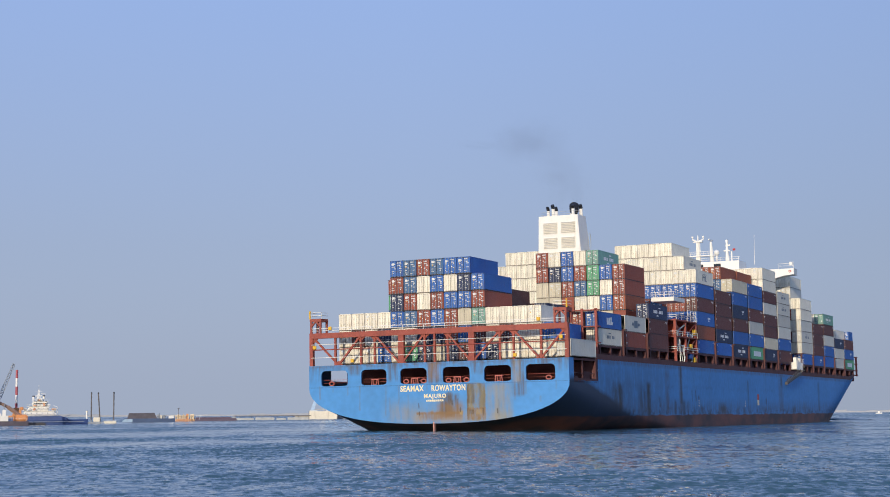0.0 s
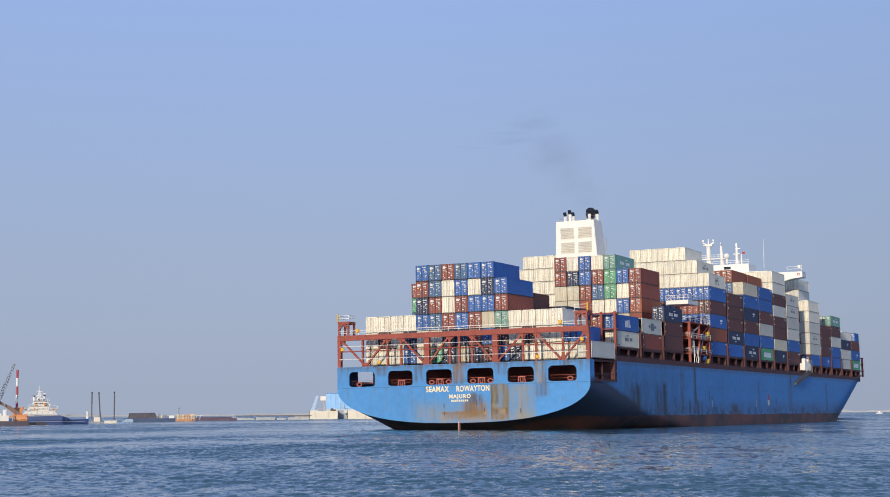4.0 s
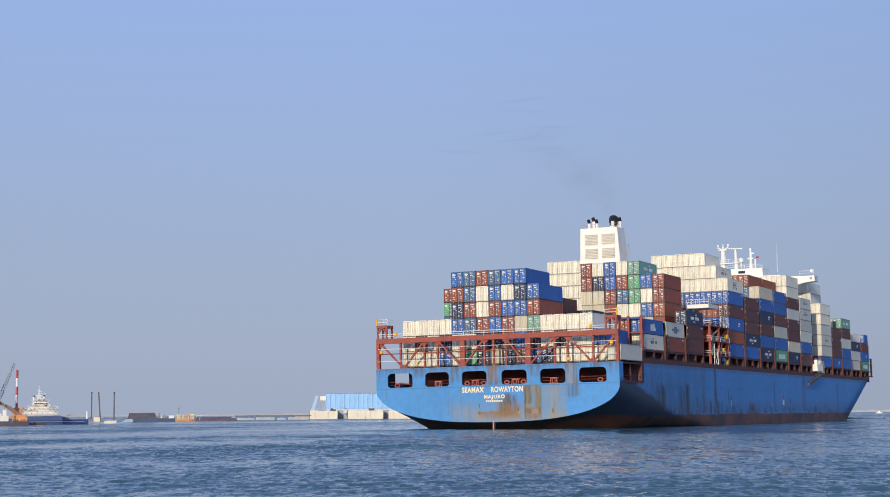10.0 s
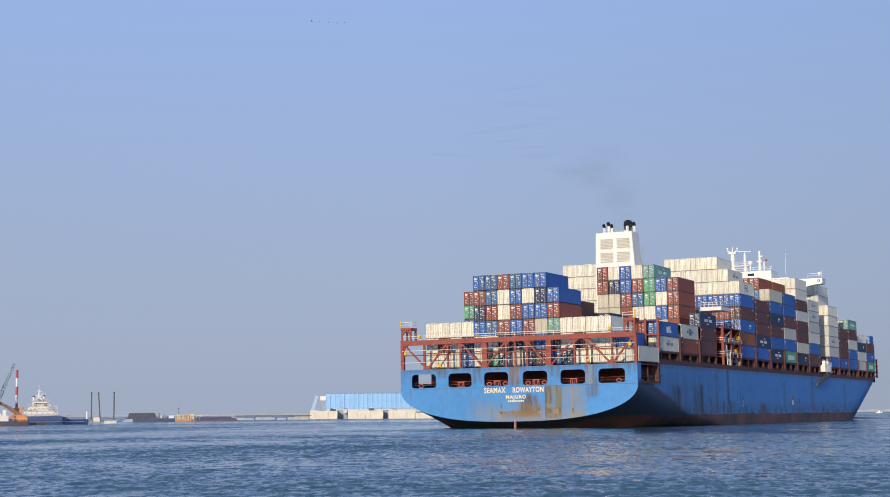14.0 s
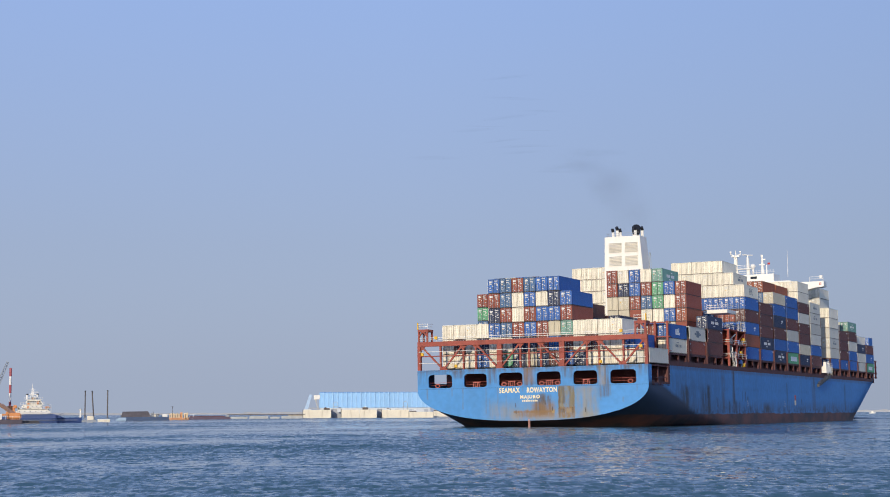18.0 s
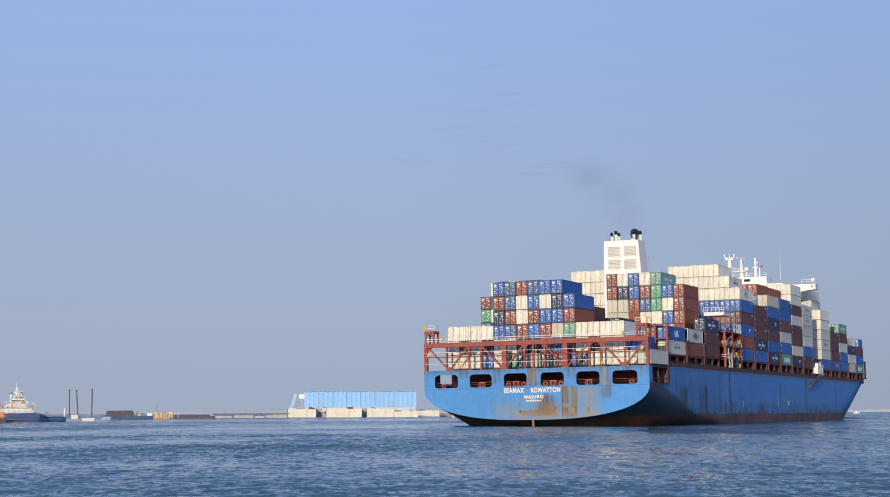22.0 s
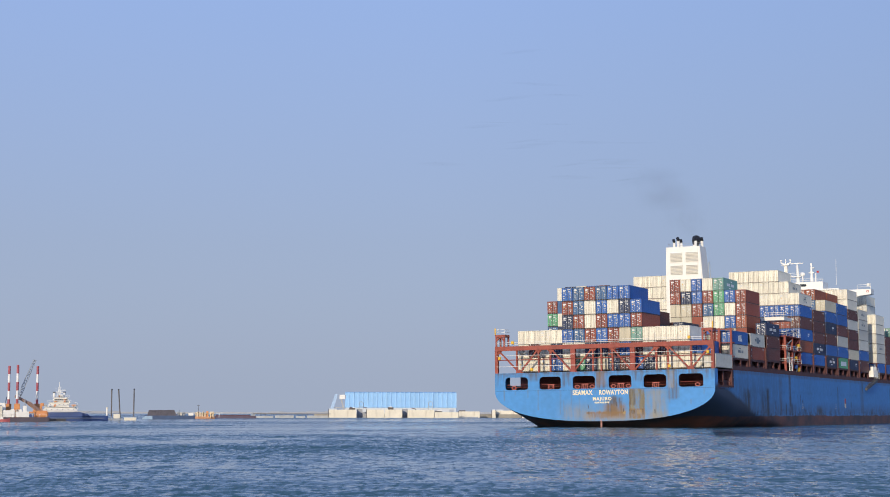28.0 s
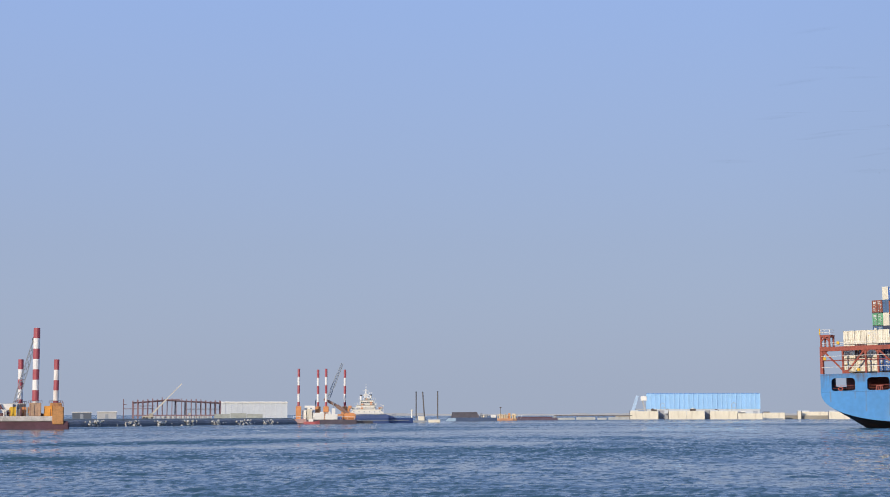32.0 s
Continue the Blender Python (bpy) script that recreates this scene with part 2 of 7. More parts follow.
def sea_material():
    """Clear water over a dark body: smooth where it is calm, its normal ruffled by the mesh's own measure of roughness."""
    m = bpy.data.materials.new("sea_water")
    m.use_nodes = True
    n, l = m.node_tree.nodes, m.node_tree.links
    bs = n["Principled BSDF"]
    bs.inputs["Base Color"].default_value = (0.030, 0.080, 0.112, 1)
    bs.inputs["IOR"].default_value = 1.33
    bs.inputs["Roughness"].default_value = 0.06
    tc = n.new("ShaderNodeTexCoord")
    rough = n.new("ShaderNodeAttribute")
    rough.attribute_name = "ruffle"
    geo = n.new("ShaderNodeNewGeometry")
    total = geo.outputs["Normal"]
    # wavelets of three sizes: a soft ruffle all over, and steep little faces turned before the wind
    for scale, detail, tilt, face, start, soft in (((2.7, 1.25, 1.0), 3, 1.6, 0.26, 0.62, 0.15), ((0.75, 0.26, 1.0), 4, 1.3, 0.18, 0.64, 0.15), ((0.14, 0.045, 1.0), 5, 0.9, 0.10, 0.64, 0.18)):
        mp, q = n.new("ShaderNodeMapping"), n.new("ShaderNodeTexNoise")
        mp.inputs["Scale"].default_value = scale
        mp.inputs["Rotation"].default_value = (0, 0, 0.10)
        l.new(tc.outputs["Object"], mp.inputs["Vector"])
        q.inputs["Scale"].default_value, q.inputs["Detail"].default_value, q.inputs["Roughness"].default_value = 1.0, detail, 0.55
        l.new(mp.outputs[0], q.inputs["Vector"])
        c = n.new("ShaderNodeVectorMath")
        c.operation = "SUBTRACT"
        c.inputs[1].default_value = (0.5, 0.52, 0.5)
        l.new(q.outputs["Color"], c.inputs[0])
        f = n.new("ShaderNodeVectorMath")
        f.operation = "MULTIPLY"
        f.inputs[1].default_value = (tilt * 0.7, tilt, 0.0)
        l.new(c.outputs[0], f.inputs[0])
        s = n.new("ShaderNodeVectorMath")
        s.operation = "SCALE"
        l.new(f.outputs[0], s.inputs[0])
        l.new(rough.outputs["Fac"], s.inputs["Scale"])
        d = n.new("ShaderNodeVectorMath")
        l.new(total, d.inputs[0])
        l.new(s.outputs[0], d.inputs[1])
        lift = n.new("ShaderNodeMath")             # more faces where the water is rougher
        lift.operation = "MULTIPLY_ADD"
        lift.inputs[1].default_value = 0.55
        l.new(rough.outputs["Fac"], lift.inputs[0])
        l.new(q.outputs["Fac"], lift.inputs[2])
        edge = n.new("ShaderNodeMapRange")
        edge.inputs["From Min"].default_value, edge.inputs["From Max"].default_value, edge.inputs["To Max"].default_value = start, start + soft, -face
        l.new(lift.outputs[0], edge.inputs["Value"])
        lean = n.new("ShaderNodeCombineXYZ")
        l.new(edge.outputs[0], lean.inputs[1])
        e = n.new("ShaderNodeVectorMath")
        l.new(d.outputs[0], e.inputs[0])
        l.new(lean.outputs[0], e.inputs[1])
        total = e.outputs[0]
    nm = n.new("ShaderNodeVectorMath")
    nm.operation = "NORMALIZE"
    l.new(total, nm.inputs[0])
    l.new(nm.outputs[0], bs.inputs["Normal"])
    return m


# ---- mesh tools ----
def box(bm, x0, x1, y0, y1, z0, z1, mi=0):
    v = [bm.verts.new(p) for p in ((x0, y0, z0), (x1, y0, z0), (x1, y1, z0), (x0, y1, z0), (x0, y0, z1), (x1, y0, z1), (x1, y1, z1), (x0, y1, z1))]
    for f in ((3, 2, 1, 0), (4, 5, 6, 7), (0, 1, 5, 4), (1, 2, 6, 5), (2, 3, 7, 6), (3, 0, 4, 7)):
        bm.faces.new([v[i] for i in f]).material_index = mi
    return v


def bar(bm, p, q, r, sides=6, r2=None, mi=0):
    """A round or square bar from p to q."""
    p, q = Vector(p), Vector(q)
    turn = (q - p).to_track_quat("Z", "Y").to_matrix()
    r2 = r if r2 is None else r2
    rings = []
    for c, rad in ((p, r), (q, r2)):
        rings.append([bm.verts.new(c + turn @ Vector((rad * math.cos((k + 0.5) * math.tau / sides), rad * math.sin((k + 0.5) * math.tau / sides), 0))) for k in range(sides)])
    for k in range(sides):
        bm.faces.new((rings[0][k], rings[0][(k + 1) % sides], rings[1][(k + 1) % sides], rings[1][k])).material_index = mi
    bm.faces.new(rings[0][::-1]).material_index = mi
    bm.faces.new(rings[1]).material_index = mi


def rounded_box(x0, x1, y0, y1, z0, z1, b=0.15):
    bm = bmesh.new()
    box(bm, x0, x1, y0, y1, z0, z1)
    bmesh.ops.bevel(bm, geom=bm.edges[:], offset=b, segments=2, affect="EDGES")
    return bm


def hull_shape(bm, length, beam, h, low=-0.5, flare=1.0):
    """A boat hull along x, bow towards +x."""
    secs = []
    n = 12
    for k in range(n + 1):
        u = k / n
        x = -length / 2 + length * u
        b = beam / 2 * (1 - max(0, (u - 0.55) / 0.45) ** 2.0) * (0.85 + 0.15 * min(1, u * 5))
        b = max(b, 0.03)
        t = h * (1 + 0.55 * flare * max(0, (u - 0.6) / 0.4) ** 2)
        secs.append([bm.verts.new(p) for p in ((x, -b, t), (x, -b * 0.86, low), (x, b * 0.86, low), (x, b, t))])
    for a, b in zip(secs, secs[1:]):
        for i in range(4):
            bm.faces.new((a[i], a[(i + 1) % 4], b[(i + 1) % 4], b[i]))
    bm.faces.new(secs[0])
    bm.faces.new(secs[-1][::-1])


def part(name, bm, material, parent=None, label="", smooth=False):
    me = bpy.data.meshes.new(name)
    bmesh.ops.recalc_face_normals(bm, faces=bm.faces)
    bm.to_mesh(me)
    bm.free()
    for mm in material if isinstance(material, (list, tuple)) else (material,):
        me.materials.append(mm)
    if smooth:
        for p in me.polygons:
            p.use_smooth = True
    ob = new(name, me)
    if parent is not None:
        ob.parent = parent
    if label:
        tagged(ob, label)
    return ob


def share(name, src, parent, m=None, label=""):
    """Another piece on the same mesh."""
    ob = new(name, src.data)
    ob.parent = parent
    if m is not None:
        ob.matrix_basis = m
    if label:
        tagged(ob, label)
    return ob


def thing(name, label, category, m=None, group="", kind=""):
    ob = new(name)
    if m is not None:
        ob.matrix_basis = m
    return tagged(ob, label, category, group, kind)


def text_mesh(name, words, size, material, parent, m, width, spacing=1.0, bold=0.02):
    """Raised lettering, fitted to a width."""
    cu = bpy.data.curves.new(name, "FONT")
    cu.body, cu.size, cu.align_x, cu.extrude, cu.offset, cu.space_character = words, size, "CENTER", 0.01, bold, spacing
    tmp = bpy.data.objects.new(name, cu)
    me = bpy.data.meshes.new_from_object(tmp)
    bpy.data.objects.remove(tmp)
    xs = [v.co.x for v in me.vertices]
    me.transform(Matrix.Diagonal((width / (max(xs) - min(xs)), 1, 1, 1)))
    me.materials.clear()
    me.materials.append(material)
    ob = new(name, me)
    ob.parent = parent
    ob.matrix_basis = m
    return ob


# ---- the sea: one sheet out to the horizon, ruffled by short waves ----
def patches(x, y, size, seed, octaves=4):
    """Uneven field between 0 and 1 in which patches of that size run into smaller ones."""
    rng = np.random.RandomState(seed)
    total, weight = np.zeros_like(x), 0.0
    for k in range(octaves):
        table = rng.rand(97, 97)
        u, v = x / size * 2 ** k + 31.7 * k, y / size * 2 ** k + 17.3 * k
        i, j = np.floor(u).astype(int), np.floor(v).astype(int)
        fu, fv = u - i, v - j
        fu, fv = fu * fu * (3 - 2 * fu), fv * fv * (3 - 2 * fv)
        i0, i1, j0, j1 = i % 97, (i + 1) % 97, j % 97, (j + 1) % 97
        w = 0.6 ** k
        total += w * ((table[i0, j0] * (1 - fu) + table[i1, j0] * fu) * (1 - fv) + (table[i0, j1] * (1 - fu) + table[i1, j1] * fu) * fv)
        weight += w
    return total / weight


def build_sea():
    ang = np.concatenate([np.arange(-180, -22, 6.0), np.arange(-22, 31, 0.1), np.arange(36, 180, 6.0)])
    ang = np.radians(ang)
    rad = [4.0, 10.0, 20.0, 30.0, 40.0, 46.0]
    while rad[-1] < 300:
        rad.append(rad[-1] * 1.0023)
    while rad[-1] < 900:
        rad.append(rad[-1] * 1.006)
    while rad[-1] < 30000:
        rad.append(rad[-1] * 1.05)
    rad = np.array(rad)
    A, R = np.meshgrid(ang, rad)
    X, Y = -np.sin(A) * R, np.cos(A) * R
    rng = np.random.RandomState(4)
    Z = np.zeros_like(X)
    deg = np.degrees(A)
    # cat's paws: smooth and ruffled patches, drawn out across the wind
    calm = 1.0 + CHOP_CONTRAST * (0.55 * (patches(X, Y, 26, 5) - 0.5) + 0.45 * (patches(X * 0.5, Y, 90, 6) - 0.5))
    for r0, slope, width, d0, d1, deep in ((182, -2.4, 10, 0, 30, 0.70), (216, -3.0, 11, -2, 30, -0.45), (148, -2.0, 10, -2, 30, -0.40), (380, -20.0, 45, 2, 30, -0.40), (285, -8.0, 25, -4, 30, 0.60),
                                             (112, 1.2, 5, -3, 14, 0.40), (330, 3.0, 40, -16, 2, 0.40), (600, 0.0, 80, -16, 30, 0.40), (66, 0.3, 4, 4, 12, 0.50), (88, -0.5, 4, -14, 2, 0.35)):
        mid = r0 + slope * (deg - 8) + 5 * np.sin(deg * 0.9 + r0) + 3 * np.sin(deg * 2.7 + r0)
        ends = np.clip((deg - d0) / 4, 0, 1) * np.clip((d1 - deg) / 4, 0, 1)
        calm *= 1 - deep * ends * np.exp(-((R - mid) / width) ** 2)
    calm = np.clip(calm, 0.12, 2.0)
    step = np.gradient(rad)[:, None] + 0.0 * X    # what the sheet can carry at each distance
    held = np.zeros_like(X)
    for lam, slope, count in ((11.0, 0.010, 5), (5.0, 0.018, 8), (2.6, 0.030, 16), (1.5, 0.050, 24), (0.95, 0.080, 28), (0.62, 0.095, 24)):
        fade = np.clip(lam / (step * 2.6) - 0.9, 0, 1)
        amp = slope * lam / math.tau * math.sqrt(2 / count)
        for _ in range(count):
            w = lam * rng.uniform(0.75, 1.3)
            th = radians(82) + rng.normal(0, 0.45 if lam > 2 else 0.75)
            ph = rng.uniform(0, math.tau)
            k = math.tau / w
            s = np.sin(k * (X * math.cos(th) + Y * math.sin(th)) + ph)
            Z += fade * amp * (calm if lam < 8 else 1.0) * (s + 0.25 * (s * s - 0.5))
        held += (fade * slope) ** 2
    ruffle = calm * np.sqrt(np.clip(CHOP ** 2 - held, 0.075 ** 2, None))
    D = deg                                       # the waves die out towards the sheet's plain parts
    Z *= np.clip((D + 22.0) / 1.5, 0, 1) * np.clip((30.8 - D) / 1.5, 0, 1) * np.clip((R - 40) / 6, 0, 1)
    nr, na = X.shape
    co = np.stack([X, Y, Z], 2).reshape(-1, 3)
    co = np.vstack([co, [[0, 0, 0]]])
    i, j = np.meshgrid(np.arange(nr - 1), np.arange(na), indexing="ij")
    j2 = (j + 1) % na
    quads = np.stack([i * na + j, i * na + j2, (i + 1) * na + j2, (i + 1) * na + j], 2).reshape(-1, 4)
    tris = np.stack([np.full(na, nr * na), (np.arange(na) + 1) % na, np.arange(na)], 1)
    me = bpy.data.meshes.new("sea")
    loops = np.concatenate([quads[:, ::-1].ravel(), tris[:, ::-1].ravel()])
    me.vertices.add(len(co))
    me.vertices.foreach_set("co", co.ravel())
    me.loops.add(len(loops))
    me.loops.foreach_set("vertex_index", loops.astype(np.int32))
    me.polygons.add(len(quads) + len(tris))
    starts = np.concatenate([np.arange(len(quads)) * 4, len(quads) * 4 + np.arange(len(tris)) * 3])
    me.polygons.foreach_set("loop_start", starts.astype(np.int32))
    me.polygons.foreach_set("use_smooth", np.ones(len(starts), dtype=bool))
    me.update(calc_edges=True)
    me.validate()
    me.attributes.new("ruffle", "FLOAT", "POINT").data.foreach_set("value", np.append(ruffle.ravel(), 0.1))
    me.materials.append(sea_material())
    return tagged(new("water", me), "rippled dark blue sea with short wind waves", "water", kind="structure")


CHOP, CHOP_CONTRAST = 0.235, 2.5
sea = build_sea()

# ---- the container ship: x to starboard, y ahead of the transom, z above the waterline ----
SHIP_WAY = [
    (0.0, -1.749, 276.738), (2.0, 0.281, 281.706), (4.0, 2.346, 286.494), (6.0, 4.438, 291.196), (8.0, 6.548, 295.884), (10.0, 8.671, 300.607), (12.0, 10.801, 305.389), (14.0, 12.932, 310.230), (16.0, 15.062, 315.109), (18.0, 17.189, 319.977), (20.0, 19.310, 324.765), (22.0, 21.426, 329.380), (24.0, 23.536, 333.704), (26.0, 25.644, 337.595), (28.0, 27.751, 340.890), (30.0, 29.861, 343.399), (32.0, 31.979, 344.911),
]

HEADING, HEEL = 24.25, 0.833


def ship_pose(x, y):
    return pose(x, y, 0, 0, -HEEL, -HEADING)


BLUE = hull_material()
RED = mat("red_oxide_steel", (0.30, 0.066, 0.045), 0.65, vary=0.22, scale=0.8, streak=0.3, streak_color=(0.10, 0.04, 0.028))
DARKRED = mat("dark_red_steel", (0.095, 0.030, 0.029), 0.7, vary=0.25, scale=0.7)
WHITE = mat("white_paint", (0.80, 0.78, 0.72), 0.5, vary=0.06, scale=0.5, streak=0.35, streak_color=(0.45, 0.36, 0.24), amount=0.62)
BLACK = mat("soot_black", (0.012, 0.013, 0.018), 0.6, vary=0.3)
INNER = mat("mooring_deck_paint", (0.19, 0.085, 0.085), 0.8, vary=0.2)
YELLOW = mat("yellow_paint", (0.72, 0.42, 0.03), 0.5, vary=0.1)
WINCH = mat("winch_red", (0.46, 0.125, 0.095), 0.5, vary=0.15)
LETTER = mat("letter_white", (0.80, 0.70, 0.43), 0.5, vary=0.12, scale=1.5)
GREYSTEEL = mat("grey_steel", (0.36, 0.38, 0.38), 0.6, vary=0.12)
GLASS = mat("dark_glass", (0.02, 0.03, 0.04), 0.08, vary=0.0)

B, DECK = 23.55, 11.35
ship = thing("container_ship", "large blue-hulled container ship with rust-streaked stern, loaded and under way", "ship")


def keel(y):
    """Bottom of the section, and the height at which its side turns upright."""
    u = min(max(y / 70.0, 0), 1)
    return 1.25 - 4.5 * min(1, y / 16.0) ** 1.2, 7.4 - 9.0 * u ** 0.8


def half_beam(y, z):
    """Half breadth at a height; fine entrance and flare towards the bow."""
    k = min(max(z / 12.0, 0), 1.25)
    start, end = 190 + 40 * k, 287 + 8 * k
    if y <= start:
        return B
    u = min((y - start) / (end - start), 1)
    return max(B * (1 - u ** (1.6 + 0.4 * k)), 0.25)


def sheer(y):
    return DECK + max(0, (y - 236) / 60.0) * 5.5


def section(y, n=14):
    """Port rail to starboard rail."""
    zk, zs = keel(y)
    zs = max(zs, zk + 0.5)
    pts = []
    top = sheer(y)
    for s in (-1, 1):
        side = []
        for k in range(9):                         # the upright part
            z = top + (zs - top) * k / 8
            side.append((s * half_beam(y, z), z))
        wb = half_beam(y, zs)
        for k in range(1, n):                      # the turn of the bilge
            u = math.cos(k / n * math.pi / 2)
            z = zk + (zs - zk) * (1 - math.sqrt(max(0, 1 - u ** 2.6)))
            side.append((s * wb * u, z))
        pts.append(side)
    return [(x, y, z) for x, z in pts[0]] + [(0, y, zk)] + [(x, y, z) for x, z in pts[1][::-1]]


def build_hull():
    bm = bmesh.new()
    ys = [14 + i * 4 for i in range(0, 40)] + [172 + i * 3 for i in range(1, 42)] + [296.5]
    secs = [[bm.verts.new(p) for p in section(y)] for y in ys]
    for a, b in zip(secs, secs[1:]):
        for k in range(len(a) - 1):
            bm.faces.new((a[k], a[k + 1], b[k + 1], b[k]))
    bm.faces.new(secs[-1])
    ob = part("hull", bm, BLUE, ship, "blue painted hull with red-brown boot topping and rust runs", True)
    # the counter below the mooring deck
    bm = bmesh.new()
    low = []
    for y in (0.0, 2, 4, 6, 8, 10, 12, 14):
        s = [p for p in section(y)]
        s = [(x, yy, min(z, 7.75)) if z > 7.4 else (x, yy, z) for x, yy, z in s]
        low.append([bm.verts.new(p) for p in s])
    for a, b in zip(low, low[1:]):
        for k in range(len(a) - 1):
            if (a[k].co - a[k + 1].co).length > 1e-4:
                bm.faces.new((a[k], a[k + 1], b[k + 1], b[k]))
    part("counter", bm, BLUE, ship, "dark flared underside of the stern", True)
    # open starboard and port sides of the mooring deck: sill, posts and top strake
    for s in (-1, 1):
        x0, x1 = sorted((s * B, s * (B - 0.35)))
        bm = bmesh.new()
        box(bm, x0, x1, 2.2 if s > 0 else 0.3, 14, 7.4, 8.1)
        part("sill_plate", bm, DARKRED if s > 0 else BLUE, ship)
        bm = bmesh.new()
        if s > 0:
            box(bm, x0, x1, 0.3, 2.2, 7.4, 8.1)
        else:
            box(bm, x0, x1, 0.3, 14, 10.95, DECK)
        box(bm, x0, x1, 0.3, 2.2 if s > 0 else 7.3, 8.1, DECK if s > 0 else 10.95)
        if s < 0:
            box(bm, x0, x1, 7.3, 14, 8.1, 8.9)
        part("side_plating", bm, BLUE, ship)
    # main deck, and the cross wall in front of the mooring deck
    bm = bmesh.new()
    ys = list(range(0, 296, 8)) + [296]
    rows = []
    for y in ys:
        hb = half_beam(y, sheer(y)) - 0.05
        rows.append((bm.verts.new((-hb, y, sheer(y) - 0.06)), bm.verts.new((hb, y, sheer(y) - 0.06))))
    for p, q in zip(rows, rows[1:]):
        bm.faces.new((p[0], p[1], q[1], q[0]))
    bmesh.ops.solidify(bm, geom=bm.faces[:], thickness=0.25)
    part("main_deck", bm, DARKRED, ship)
    bm = bmesh.new()
    box(bm, -B + 0.4, B - 0.4, 13.2, 13.5, 7.3, 11)
    box(bm, -B + 0.4, B - 0.4, 0.4, 13.2, 7.1, 7.4)
    part("mooring_deck", bm, INNER, ship)
    for x0, x1, y0, y1, z0, z1, m in ((B - 0.5, B - 0.05, 13.0, 14.0, 7.4, DECK, DARKRED), (B - 0.5, B - 0.1, 2.2, 14, DECK - 0.32, DECK, DARKRED),
                                      (B - 0.6, B - 0.3, 7.2, 7.6, 7.4, DECK - 0.3, DARKRED), (B - 2.2, B - 0.8, 9.2, 12.2, 7.4, 9.3, DARKRED),
                                      (B - 1.6, B - 0.7, 3.4, 6.2, 7.4, 8.5, DARKRED), (B - 0.35, B - 0.25, 2.2, 13.0, 8.9, 9.0, DARKRED)):
        bm = bmesh.new()
        box(bm, x0, x1, y0, y1, z0, z1)
        part("mooring_fitting", bm, m, ship)


WINDOWS = [(-21.2, -16.15), (-13.6, -8.85), (-6.3, -1.45), (1.45, 6.3), (8.85, 13.6), (16.15, 21.2)]


def build_transom():
    """Stern plate with six rounded openings."""
    bm = bmesh.new()
    edges = []

    def ring(pts):
        v = [bm.verts.new((x, 0, z)) for x, z in pts]
        for i in range(len(v)):
            edges.append(bm.edges.new((v[i], v[(i + 1) % len(v)])))

    outline = [(-B, DECK), (-B, 9.5)]
    n = 20
    low = []
    for k in range(0, n + 1):
        u = math.cos(k / n * math.pi / 2)
        low.append((B * u, 1.25 + 6.15 * (1 - math.sqrt(max(0, 1 - u ** 2.6)))))
    outline += [(-x, z) for x, z in low] + [(x, z) for x, z in low[-2::-1]] + [(B, 9.5), (B, DECK)]
    ring(outline)
    for x0, x1 in WINDOWS:
        z0, z1, r = 7.85, 10.45, 0.75
        pts = []
        for cx, cz, a0 in ((x1 - r, z1 - r, 0), (x0 + r, z1 - r, 90), (x0 + r, z0 + r * 0.5, 180), (x1 - r, z0 + r * 0.5, 270)):
            for k in range(5):
                t = radians(a0 + k * 22.5)
                pts.append((cx + r * math.cos(t), cz + (r if a0 < 180 else r * 0.5) * math.sin(t)))
        ring(pts)
    bmesh.ops.triangle_fill(bm, use_beauty=True, use_dissolve=False, edges=edges)
    ex = bmesh.ops.extrude_face_region(bm, geom=bm.faces[:])
    for v in ex["geom"]:
        if isinstance(v, bmesh.types.BMVert):
            v.co.y += 0.3
    return part("transom", bm, STERN, ship, "blue stern plate with six rounded mooring openings")


